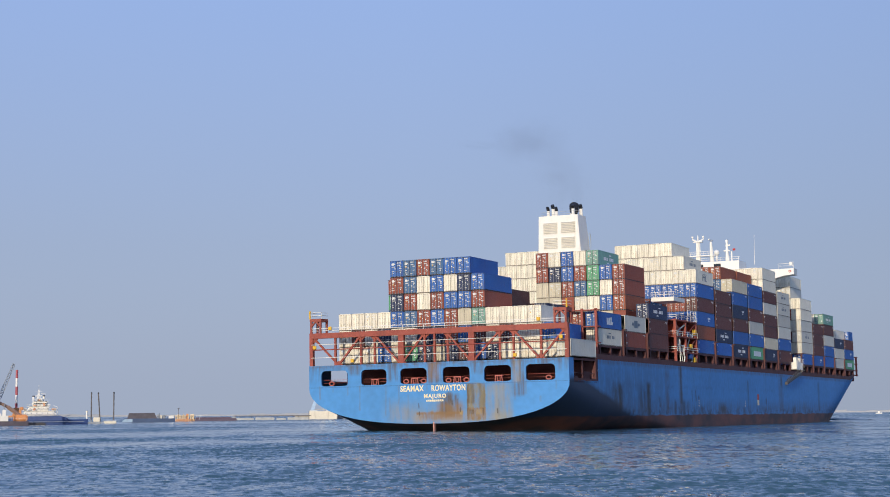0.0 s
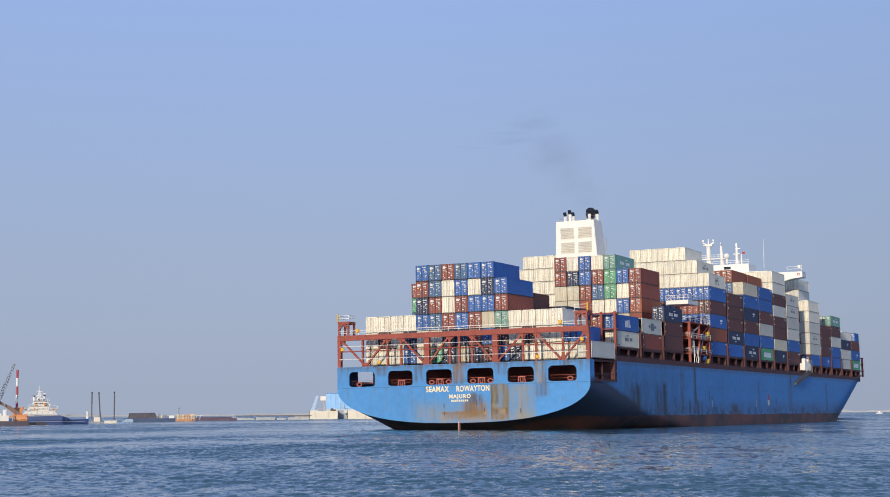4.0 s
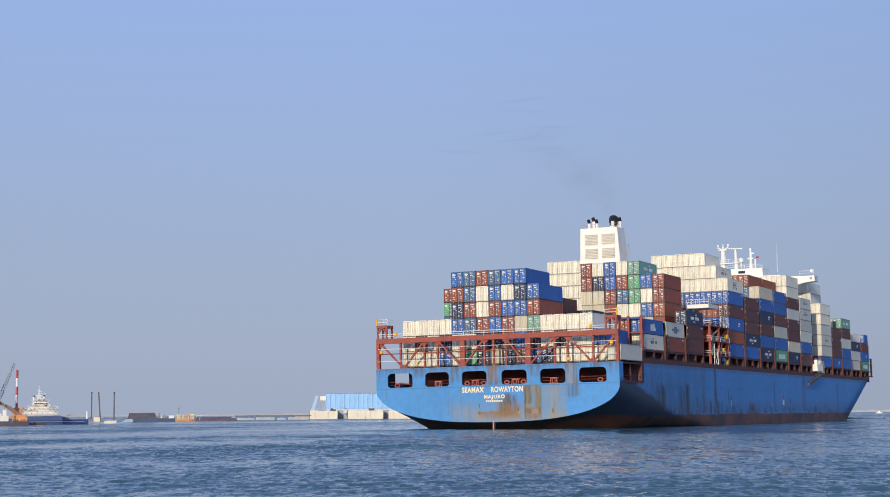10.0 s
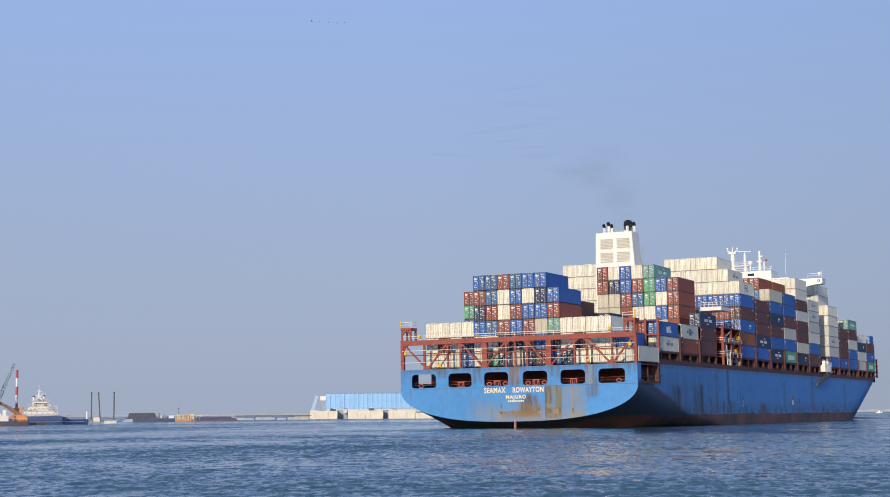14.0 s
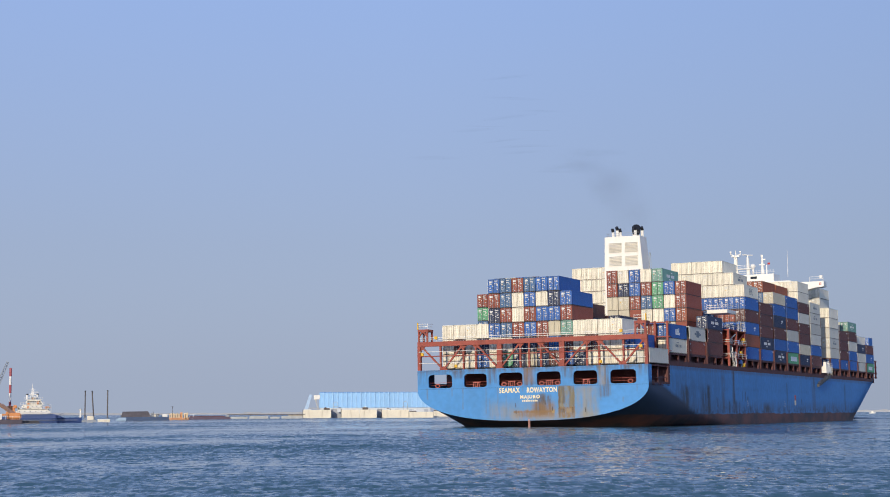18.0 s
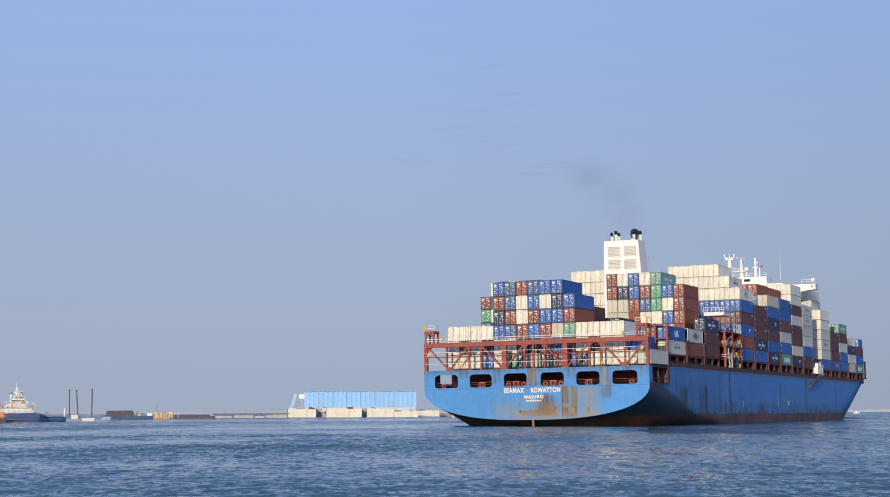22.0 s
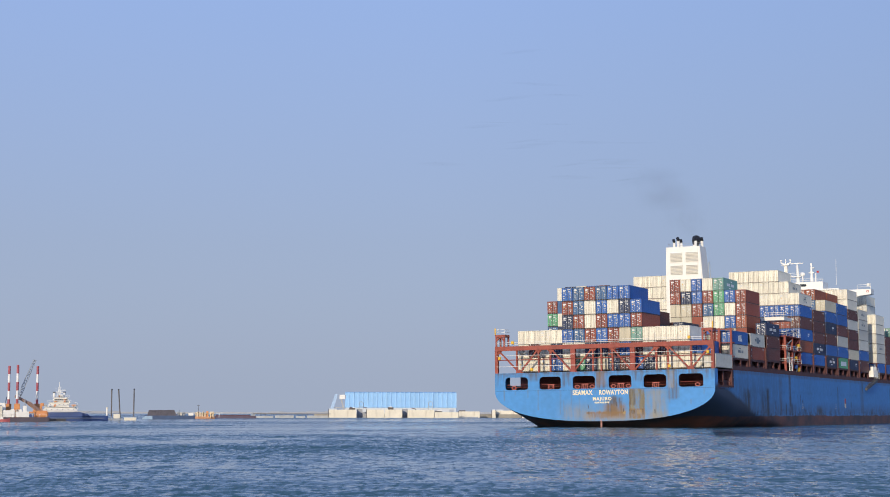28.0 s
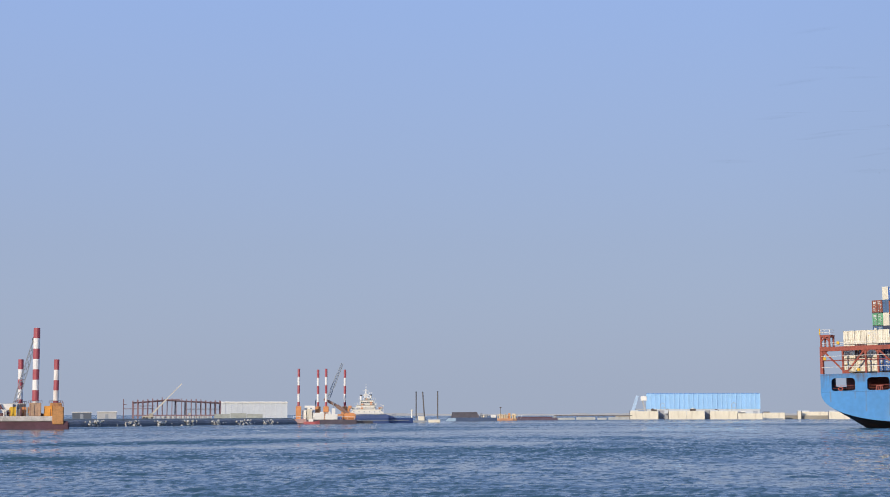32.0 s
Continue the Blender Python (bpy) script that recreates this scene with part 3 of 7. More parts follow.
def stern_material():
    """The same blue with rust runs and a bare, scraped patch about the middle."""
    m = hull_paint().copy()
    m.name = "stern_paint"
    bs = m.node_tree.nodes["Principled BSDF"]
    ochre, rust, umber, drab = (0.34, 0.25, 0.11), (0.22, 0.125, 0.050), (0.085, 0.058, 0.032), (0.22, 0.23, 0.19)
    marks = [
        # pale washes low on the plate
        (-9.0, 5.7, 1.2, 4.6, 0.45, 1.4, "patch", drab), (-4.0, 13.6, 1.2, 3.0, 0.55, 0.7, "patch", ochre), (9.0, 13.6, 1.4, 7.4, 0.55, 0.5, "patch", drab),
        (9.8, 12.8, 1.4, 7.6, 0.35, 0.6, "run", ochre), (-8.0, -4.0, 1.6, 4.2, 0.30, 0.8, "run", ochre),
        # the scraped panel below the fourth opening
        (5.75, 9.0, 1.6, 7.66, 0.95, 0.07, "patch", (0.215, 0.185, 0.105)), (5.8, 7.1, 4.4, 7.66, 0.75, 0.2, "run", umber), (7.9, 9.0, 3.6, 7.66, 0.65, 0.2, "run", umber),
        (5.8, 9.0, 1.8, 3.7, 0.90, 0.14, "patch", rust), (6.1, 6.9, 2.6, 3.4, 0.8, 0.10, "patch", umber), (7.3, 8.3, 2.6, 3.4, 0.7, 0.10, "patch", ochre), (8.45, 8.75, 2.5, 3.6, 0.8, 0.08, "patch", umber), (5.75, 6.0, 1.8, 7.4, 0.7, 0.07, "patch", umber),
        # runs under the home port's name
        (0.9, 4.4, 2.6, 6.0, 0.85, 0.3, "run", umber), (1.9, 3.2, 2.4, 6.3, 0.75, 0.25, "patch", umber), (3.9, 4.2, 2.8, 5.2, 0.7, 0.10, "patch", umber), (0.4, 5.0, 2.0, 4.6, 0.70, 0.5, "patch", rust),
        (-3.4, 5.0, 2.70, 3.15, 0.85, 0.10, "patch", rust), (-3.2, 4.6, 2.0, 2.9, 0.7, 0.3, "run", rust), (-1.0, 0.4, 1.8, 3.2, 0.6, 0.3, "patch", rust), (4.4, 5.0, 2.6, 3.2, 0.8, 0.12, "patch", ochre),
        # under the rail, between the openings
        (-23.5, 23.5, 10.5, 11.5, 0.45, 0.35, "run", umber), (-23.5, 23.5, 11.0, 11.5, 0.60, 0.12, "spot", umber), (-1.5, 1.4, 7.9, 11.5, 0.85, 0.3, "run", umber), (-1.2, 0.8, 8.4, 11.4, 0.6, 0.4, "patch", rust),
        (6.7, 8.7, 9.2, 11.4, 0.60, 0.3, "run", umber), (13.8, 16.0, 5.4, 11.4, 0.70, 0.3, "run", umber), (13.9, 15.2, 7.6, 11.2, 0.45, 0.3, "patch", ochre), (-8.6, -6.5, 8.4, 11.4, 0.60, 0.3, "run", umber),
        (-16.0, -13.8, 9.6, 11.4, 0.55, 0.3, "run", umber), (21.3, 23.4, 9.4, 11.4, 0.45, 0.3, "run", umber), (-23.4, -21.4, 8.6, 11.4, 0.45, 0.3, "run", umber), (18.0, 20.0, 10.4, 11.4, 0.7, 0.2, "run", umber)]
    for x, z0, z1, amt in ((-21.5, 5.6, 7.9, 0.8), (-16.2, 6.2, 7.8, 0.5), (-13.9, 3.6, 7.8, 0.75), (-9.0, 2.6, 7.8, 0.8), (-8.3, 2.2, 5.6, 0.5), (-6.6, 4.6, 7.7, 0.6), (-4.9, 2.0, 6.2, 0.4), (-1.5, 6.8, 7.8, 0.6), (1.3, 6.6, 7.8, 0.6),
                           (6.4, 6.4, 7.7, 0.5), (11.3, 2.2, 5.0, 0.5), (12.3, 4.0, 7.7, 0.4), (14.2, 4.8, 7.8, 0.8), (16.1, 5.6, 7.8, 0.6), (21.3, 6.4, 7.8, 0.5), (18.6, 4.4, 5.4, 0.6), (-19.0, 6.8, 7.7, 0.4)):
        marks.append((x - 0.10, x + 0.10, z0, z1, amt * 0.8, 0.16, "patch", (0.15, 0.12, 0.065)))
    for x, z in ((-3.0, 4.2), (11.1, 3.1), (4.55, 3.4), (3.1, 4.6), (-2.9, 2.9)):
        marks.append((x - 0.10, x + 0.10, z - 0.40, z + 0.40, 0.85, 0.07, "patch", (0.05, 0.045, 0.04)))
    m.node_tree.links.new(add_stains(m, 0, marks, (0.35, 0.0, 0.45), bs.inputs["Base Color"].links[0].from_socket), bs.inputs["Base Color"])
    return m


STERN = stern_material()
build_hull()
build_transom()


def build_rudder():
    bm = bmesh.new()
    box(bm, -0.41, -0.19, -0.06, 0.6, -1.0, 1.5)
    part("rudder_post", bm, mat("rudder_red", (0.52, 0.26, 0.20), 0.6, vary=0.2), ship)


build_rudder()
bm = bmesh.new()
box(bm, -23.3, 23.3, -0.006, 0.0, 7.60, 7.66)
part("weld_seam", bm, mat("seam_blue", (0.03, 0.12, 0.28), 0.6), ship)


def build_side_marks():
    for z0, z1, m in ((5.1, 6.4, mat("mark_red", (0.42, 0.06, 0.05), 0.5)), (3.9, 5.1, LETTER)):
        bm = bmesh.new()
        box(bm, B - 0.02, B + 0.015, 123.2, 124.8, z0, z1)
        part("hull_sign", bm, m, ship)
    for y in (74.8, 112.0):     # draught scales and weld plates
        bm = bmesh.new()
        for k in range(3):
            box(bm, half_beam(y, 4.0) - 0.02, half_beam(y, 4.0) + 0.012, y, y + 0.3, 3.6 + k * 0.5, 3.9 + k * 0.5)
        tagged(part("draught_marks", bm, LETTER, ship), kind="stuff")


build_side_marks()

# lettering on the stern
UP = Matrix.Rotation(radians(90), 4, "X")
text_mesh("ship_name", "SEAMAX", 1.32, LETTER, ship, Matrix.Translation((-4.2, -0.02, 6.62)) @ UP, 4.3, 1.12, 0.04)
text_mesh("ship_name", "ROWAYTON", 1.32, LETTER, ship, Matrix.Translation((2.45, -0.02, 6.60)) @ UP, 6.1, 1.12, 0.04)
text_mesh("home_port", "MAJURO", 0.90, LETTER, ship, Matrix.Translation((0.0, -0.02, 5.46)) @ UP, 4.0, 1.25, 0.035)
bm = bmesh.new()
for k in range(9):
    box(bm, -1.6 + k * 0.36, -1.6 + k * 0.36 + 0.24, -0.02, 0.0, 4.84, 5.16)
part("hull_marking", bm, LETTER, ship)


def build_mooring_gear():
    """Fairlead rollers and chocks seen in the stern openings."""
    for i, (x0, x1) in enumerate(WINDOWS):
        c = (x0 + x1) / 2
        spots = (c,) if i in (1, 4) else ((c - 1.6, c, c + 1.6) if i in (2, 3) else (c + (1.2 if i else -0.8),))
        for k, x in enumerate(spots):
            bm = bmesh.new()
            if len(spots) == 3 and k != 1 or i in (0, 5):
                for j in range(10):                # oval chock
                    a0, a1 = j * math.tau / 10, (j + 1) * math.tau / 10
                    bar(bm, (x + 0.46 * math.cos(a0), 0.55, 8.28 + 0.32 * math.sin(a0)), (x + 0.46 * math.cos(a1), 0.55, 8.28 + 0.32 * math.sin(a1)), 0.11, 6)
                part("mooring_chock", bm, WINCH, ship)
            else:
                for e in (-1, 1):                  # splayed cheeks under a head plate
                    bar(bm, (x + e * 0.70, 0.50, 7.4), (x + e * 0.54, 0.50, 8.72), 0.10, 4)
                    bar(bm, (x + e * 0.25, 0.46, 7.7), (x + e * 0.25, 0.46, 8.62), 0.075, 8)       # upright rollers
                box(bm, x - 0.66, x + 0.66, 0.42, 1.2, 8.70, 8.86)
                bar(bm, (x - 0.3, 0.46, 7.98), (x + 0.3, 0.46, 7.98), 0.075, 8)
                part("roller_fairlead", bm, WINCH, ship)
        bm = bmesh.new()
        bar(bm, (x0, 1.0, 8.9), (x1, 1.0, 8.9), 0.03, 5)
        bar(bm, (x0, 1.0, 8.4), (x1, 1.0, 8.4), 0.025, 5)
        part("guard_rail", bm, WINCH, ship)


build_mooring_gear()


def build_stern_frame():
    """Red lashing frame across the stern, with white rails."""
    y = 0.9
    bm = bmesh.new()
    box(bm, -23.7, 23.3, y - 0.4, y + 0.5, 16.05, 16.95)
    part("top_beam", bm, RED, ship)
    for x, w in ((-23.45, 0.32), (-6.4, 0.5), (6.4, 0.5), (23.05, 0.32)):
        bm = bmesh.new()
        box(bm, x - w, x + w, y - 0.3, y + 0.4, DECK, 16.05)
        part("post", bm, RED, ship)
    for x in (-18.9, -14.0, -11.4, -2.1, -0.3, 2.1, 11.4, 13.8, 18.6):
        bm = bmesh.new()
        box(bm, x - 0.17, x + 0.17, y - 0.15, y + 0.25, DECK, 16.05)
        part("post", bm, RED, ship)
    for x0, x1 in ((-23.0, -18.4), (-14.2, -18.2), (-11.2, -6.8), (-2.2, -6.2), (2.0, 6.1), (11.4, 6.8), (13.9, 18.2), (22.8, 18.6)):
        bm = bmesh.new()
        bar(bm, (x0, y, 16.1), (x1, y, DECK + 0.15), 0.22, 4)
        part("brace", bm, RED, ship)
    for x, e in ((-18.3, 0), (-6.4, 0), (6.4, 0), (18.4, 0), (-23.0, 1), (-14.1, 0), (-11.3, 0), (-2.1, 0), (2.1, 0), (11.4, 0), (13.9, 0), (22.7, -1)):
        bm = bmesh.new()                           # gusset plates where the braces land
        low = x in (-18.3, -6.4, 6.4, 18.4)
        z0, z1 = (DECK, DECK + 0.75) if low else (16.08, 15.35)
        a0, a1 = x - (0.9 if e <= 0 else 0.1), x + (0.9 if e >= 0 else 0.1)
        v = [bm.verts.new(p) for p in ((a0, y - 0.02, z0), (a1, y - 0.02, z0), (x + 0.15, y - 0.02, z1), (x - 0.15, y - 0.02, z1))]
        w = [bm.verts.new(q.co + Vector((0, 0.1, 0))) for q in v]
        bm.faces.new(v)
        bm.faces.new(w[::-1])
        for k in range(4):
            bm.faces.new((v[k], v[(k + 1) % 4], w[(k + 1) % 4], w[k]))
        part("gusset", bm, RED, ship)
    for z, r, m in ((17.75, 0.055, WHITE), (17.35, 0.04, WHITE), (15.0, 0.045, WHITE), (12.75, 0.045, WHITE), (14.1, 0.10, RED)):
        bm = bmesh.new()
        bar(bm, (-23.4, y - 0.3, z), (23.0, y - 0.3, z), r, 5)
        part("rail", bm, m, ship)
    bm = bmesh.new()
    bar(bm, (0, 0, 0), (0, 0, 0.85), 0.04, 4)
    first = part("rail_post", bm, WHITE, ship)
    first.location = (-23.4, y - 0.3, 16.9)
    for k in range(1, 25):
        share("rail_post", first, ship, pose(-23.4 + k * 46.4 / 24, y - 0.3, 16.9))
    for x, z in ((-19.6, 17.4), (-22.6, 14.2), (-15.4, 11.75), (18.4, 17.4), (22.2, 14.4), (14.2, 11.75)):
        bm = bmesh.new()
        box(bm, x - 0.3, x + 0.3, y - 0.75, y - 0.4, z, z + 0.6)
        bmesh.ops.bevel(bm, geom=bm.edges[:], offset=0.08, segments=1, affect="EDGES")
        part("equipment_box", bm, YELLOW, ship)
    for s, x0, x1 in ((-1, -23.6, -21.4), (1, 20.9, 23.2)):      # corner towers
        bm = bmesh.new()
        for x in (x0 + 0.2, x1 - 0.2):
            for yy in (y - 0.2, y + 2.0):
                box(bm, x - 0.16, x + 0.16, yy - 0.16, yy + 0.16, 16.95, 19.3)
        box(bm, x0, x1, y - 0.4, y + 2.2, 18.95, 19.45)
        for x, e in ((x0 + 0.3, 1), (x1 - 0.3, -1)):             # haunches under the platform
            bar(bm, (x, y - 0.2, 18.2), (x + e * 0.75, y - 0.2, 18.98), 0.2, 4)
        part("corner_tower", bm, RED, ship)
        bm = bmesh.new()
        for z in (20.0, 20.5):
            bar(bm, (x0, y - 0.3, z), (x1, y - 0.3, z), 0.05, 4)
            bar(bm, (x0, y - 0.3, z), (x0, y + 2.1, z), 0.05, 4)
            bar(bm, (x1, y - 0.3, z), (x1, y + 2.1, z), 0.05, 4)
        for x in (x0, x1):
            bar(bm, (x, y - 0.3, 19.4), (x, y - 0.3, 20.5), 0.05, 4)
        part("tower_rail", bm, WHITE, ship)
        bm = bmesh.new()
        bar(bm, (x0 if s < 0 else x1, y - 0.3, 19.4), (x0 if s < 0 else x1, y - 0.3, 20.8), 0.14, 6)
        part("light_post", bm, YELLOW, ship)


build_stern_frame()

# ---- containers ----
PAINT = {
    "blue": (0.024, 0.122, 0.42), "steel": (0.050, 0.135, 0.29), "navy": (0.016, 0.030, 0.085), "red": (0.27, 0.062, 0.035), "brown": (0.114, 0.033, 0.027),
    "white": (0.78, 0.74, 0.62), "cream": (0.58, 0.53, 0.40), "grey": (0.56, 0.555, 0.50), "green": (0.105, 0.37, 0.19), "teal": (0.17, 0.36, 0.29),
    "pine": (0.025, 0.10, 0.085), "orange": (0.30, 0.075, 0.03),
}
SAY = {"blue": "blue", "steel": "faded steel-blue", "navy": "dark navy", "red": "rust-red", "brown": "maroon", "white": "cream-white refrigerated", "cream": "beige",
       "grey": "light grey", "green": "bright green", "teal": "pale green", "pine": "dark green", "orange": "orange-brown"}
CL, CW, CH = 12.19, 2.40, 2.84


def container_body(color):
    """Corner posts, rails, corrugated walls, roof and base; aft end at y = 0, doors set in it."""
    bm = bmesh.new()
    w, h = CW / 2, CH
    for x in (-w, w - 0.14):
        for y0 in (0, CL - 0.14):
            box(bm, x, x + 0.14, y0, y0 + 0.14, 0, h)
    for z in (0, h - 0.12):
        for x in (-w, w - 0.10):
            box(bm, x + 0.003, x + 0.097, 0.14, CL - 0.14, z, z + 0.12, 0 if z else 1)      # the bottom rails' dark colour carries grime and the shaded gap below
        for y0 in (0.01, CL - 0.13):
            box(bm, -w + 0.14, w - 0.14, y0, y0 + 0.12, z, z + 0.12, 0 if z else 1)
    for s in (-1, 1):
        prof, n = [], 26
        for k in range(n):
            y = 0.14 + (CL - 0.28) * k / n
            st = (CL - 0.28) / n
            prof += [(s * (w - 0.02), y), (s * (w - 0.02), y + st * 0.3), (s * (w - 0.052), y + st * 0.5), (s * (w - 0.052), y + st * 0.8)]
        prof.append((s * (w - 0.02), CL - 0.14))
        a = [bm.verts.new((x, y, 0.11)) for x, y in prof]
        b = [bm.verts.new((x, y, h - 0.11)) for x, y in prof]
        for k in range(len(prof) - 1):
            bm.faces.new((a[k], a[k + 1], b[k + 1], b[k]))
    box(bm, -w + 0.08, w - 0.08, 0.15, CL - 0.05, h - 0.09, h - 0.04)
    box(bm, -w + 0.08, w - 0.08, 0.15, CL - 0.05, 0.03, 0.10)
    box(bm, -w + 0.13, w - 0.13, CL - 0.11, CL - 0.06, 0.11, h - 0.11)
    return bm


def container_door(side):
    """One door leaf: recessed panels, two lock rods with cams and handles, dark rubber seal round it."""
    bm = bmesh.new()
    x0, x1 = (-1.07, -0.01) if side < 0 else (0.01, 1.07)
    box(bm, x0 + 0.03, x1 - 0.03, 0.05, 0.11, 0.15, CH - 0.15)
    for z0, z1 in ((0.22, 0.85), (0.98, 1.75), (1.88, CH - 0.24)):
        box(bm, x0 + 0.12, x1 - 0.12, 0.02, 0.05, z0, z1)
    for fx in (0.26, 0.74):
        x = x0 + (x1 - x0) * fx
        box(bm, x - 0.032, x + 0.032, -0.035, 0.02, 0.05, CH - 0.05, 2)
        box(bm, x - 0.05, x + 0.22, -0.035, -0.005, 1.05, 1.12, 2)
        for z in (0.10, 0.86, 1.78, CH - 0.22):
            box(bm, x - 0.075, x + 0.075, -0.045, 0.0, z, z + 0.09, 2)
    for a0, a1 in ((x0, x0 + 0.03), (x1 - 0.03, x1)):
        box(bm, a0, a1, 0.035, 0.10, 0.12, CH - 0.12, 1)
    box(bm, x0 + 0.03, x1 - 0.03, 0.035, 0.10, 0.11, 0.15, 1)
    box(bm, x0 + 0.03, x1 - 0.03, 0.035, 0.10, CH - 0.15, CH - 0.11, 1)
    ex = x0 - 0.11 if side < 0 else x1
    for z in (0.0, CH - 0.12):                      # corner castings
        box(bm, ex - 0.015, ex + 0.125, -0.012, 0.0, z + 0.002, z + 0.118, 1)
    return bm


def container_marks(seed):
    """Unreadable numbers and placards on the doors, as plain bars; a yellow plate."""
    r = random.Random(seed)
    bm = bmesh.new()

    def bars(x0, x1, z0, z1, mi=0):
        box(bm, x0, x1, -0.046, -0.037, z0, z1, mi)

    def word(x0, z0, h, letters, w, gap=0.045):
        for k in range(letters):
            bars(x0 + k * (w + gap), x0 + k * (w + gap) + w, z0 + r.uniform(-0.012, 0.012), z0 + h)

    word(0.14, 2.36, 0.17, r.randint(3, 4), 0.13, 0.05)            # number on the right leaf
    word(0.62, 2.38, 0.14, r.randint(1, 2), 0.12, 0.05)
    word(0.22, 1.98, 0.14, 2, 0.16, 0.05)
    for row in range(r.randint(2, 3)):
        word(0.56, 1.92 - row * 0.24, 0.13, r.randint(1, 2), 0.18, 0.04)
    bars(-0.90, -0.44, 2.04, 2.44)                                  # placard on the left leaf
    bars(-0.40, -0.24, 2.14, 2.36)
    if r.random() < 0.4:
        bars(-0.78, -0.58, 1.58, 1.76, 1)
    word(-0.88, 1.72, 0.13, r.randint(2, 3), 0.15)
    word(-0.90, 0.62, 0.11, r.randint(1, 3), 0.12)
    word(0.58, 1.02, 0.12, r.randint(1, 2), 0.16)
    bars(-0.34, -0.16, 1.40, 1.56)
    if r.random() < 0.7:
        bars(0.20, 0.44, 1.22, 1.38)
    word(-0.86, 1.00, 0.12, r.randint(1, 2), 0.14)
    if r.random() < 0.6:
        bars(0.62, 0.86, 0.72, 0.86)
    if r.random() < 0.6:
        word(0.16, 0.40, 0.14, 2, 0.13)
    if r.random() < 0.5:
        bars(-0.62, -0.46, 0.36, 0.52)
    return bm


SEAL = mat("door_seal", (0.025, 0.025, 0.028), 0.7, vary=0.2)
ROD = mat("lock_rod", (0.20, 0.22, 0.25), 0.45, metal=0.4, vary=0.2)
ROD_PALE = mat("pale_lock_rod", (0.52, 0.48, 0.39), 0.5, metal=0.2, vary=0.2)
MARK = mat("marking_white", (0.64, 0.65, 0.63), 0.6, vary=0.1, per_object=0.12)
PLATE = mat("placard_yellow", (0.70, 0.44, 0.08), 0.6, vary=0.1)
SEAL_PALE = mat("pale_door_seal", (0.32, 0.29, 0.235), 0.7, vary=0.2)
# grime and the shade of the gap between tiers, in one rail colour
GRIME_SHADE = mat("grimy_shaded_rail", (0.040, 0.030, 0.030), 0.7, vary=0.3)
GRIME_SHADE_PALE = mat("grimy_shaded_pale_rail", (0.17, 0.14, 0.11), 0.7, vary=0.3)
LOGO = mat("logo_white", (0.78, 0.79, 0.78), 0.6, vary=0.1)
LOGO_DARK = mat("logo_grey", (0.16, 0.20, 0.24), 0.6, vary=0.1)


def container_paint(color):
    light = color in ("white", "cream", "grey")
    return mat("container_" + color, PAINT[color], 0.55, vary=0.10 if light else 0.14, scale=0.6, streak=0.42 if light else 0.4,
               streak_color=(0.36, 0.25, 0.13) if light else (0.10, 0.055, 0.035), stretch=(1.6, 1.6, 0.45), amount=0.57, per_object=0.12)


MESHES = {}
for i in range(8):
    MESHES["marks", i] = None


def container(color, local, doors=True, logo="", tall=1.0, long=1.0):
    """One container, its base's aft edge centre at the given pose in the ship's space."""
    key = color
    if key not in MESHES:
        me = {}
        for nm, bmm in (("body", container_body(color)), ("door_l", container_door(-1)), ("door_r", container_door(1))):
            tmp = part("tmp", bmm, [container_paint(color), GRIME_SHADE_PALE if color in ("white", "cream", "grey") else GRIME_SHADE] if nm == "body" else [container_paint(color), SEAL_PALE, ROD_PALE] if color in ("white", "cream", "grey") else [container_paint(color), SEAL, ROD])
            me[nm] = tmp.data
            bpy.data.objects.remove(tmp)
        MESHES[key] = me
    me = MESHES[key]
    ob = tagged(new("shipping_container", me["body"]), SAY[color] + " corrugated steel shipping container stacked on the ship's deck", "container", "containers on the ship")
    if doors:
        for nm in ("door_l", "door_r"):
            d = new("door", me[nm])
            d.parent = ob
        if color not in ("white", "cream", "grey") or RND.random() < 0.25:
            i = RND.randint(0, 7)
            if MESHES["marks", i] is None:
                tmp = part("tmp", container_marks(i), [MARK, PLATE])
                MESHES["marks", i] = tmp.data
                bpy.data.objects.remove(tmp)
            d = tagged(new("marking", MESHES["marks", i]), kind="stuff")
            d.parent = ob
    if logo:
        if ("logo", logo) not in MESHES:
            tmp = part("tmp", container_logo(logo), LOGO_DARK if logo in ("crest", "lines", "initials") else LOGO)
            MESHES["logo", logo] = tmp.data
            bpy.data.objects.remove(tmp)
        d = tagged(new("side_logo", MESHES["logo", logo]), kind="stuff")
        d.parent = ob
    ob.scale.y, ob.scale.z = long, tall
    CARGO.append((ob, local))
    return ob


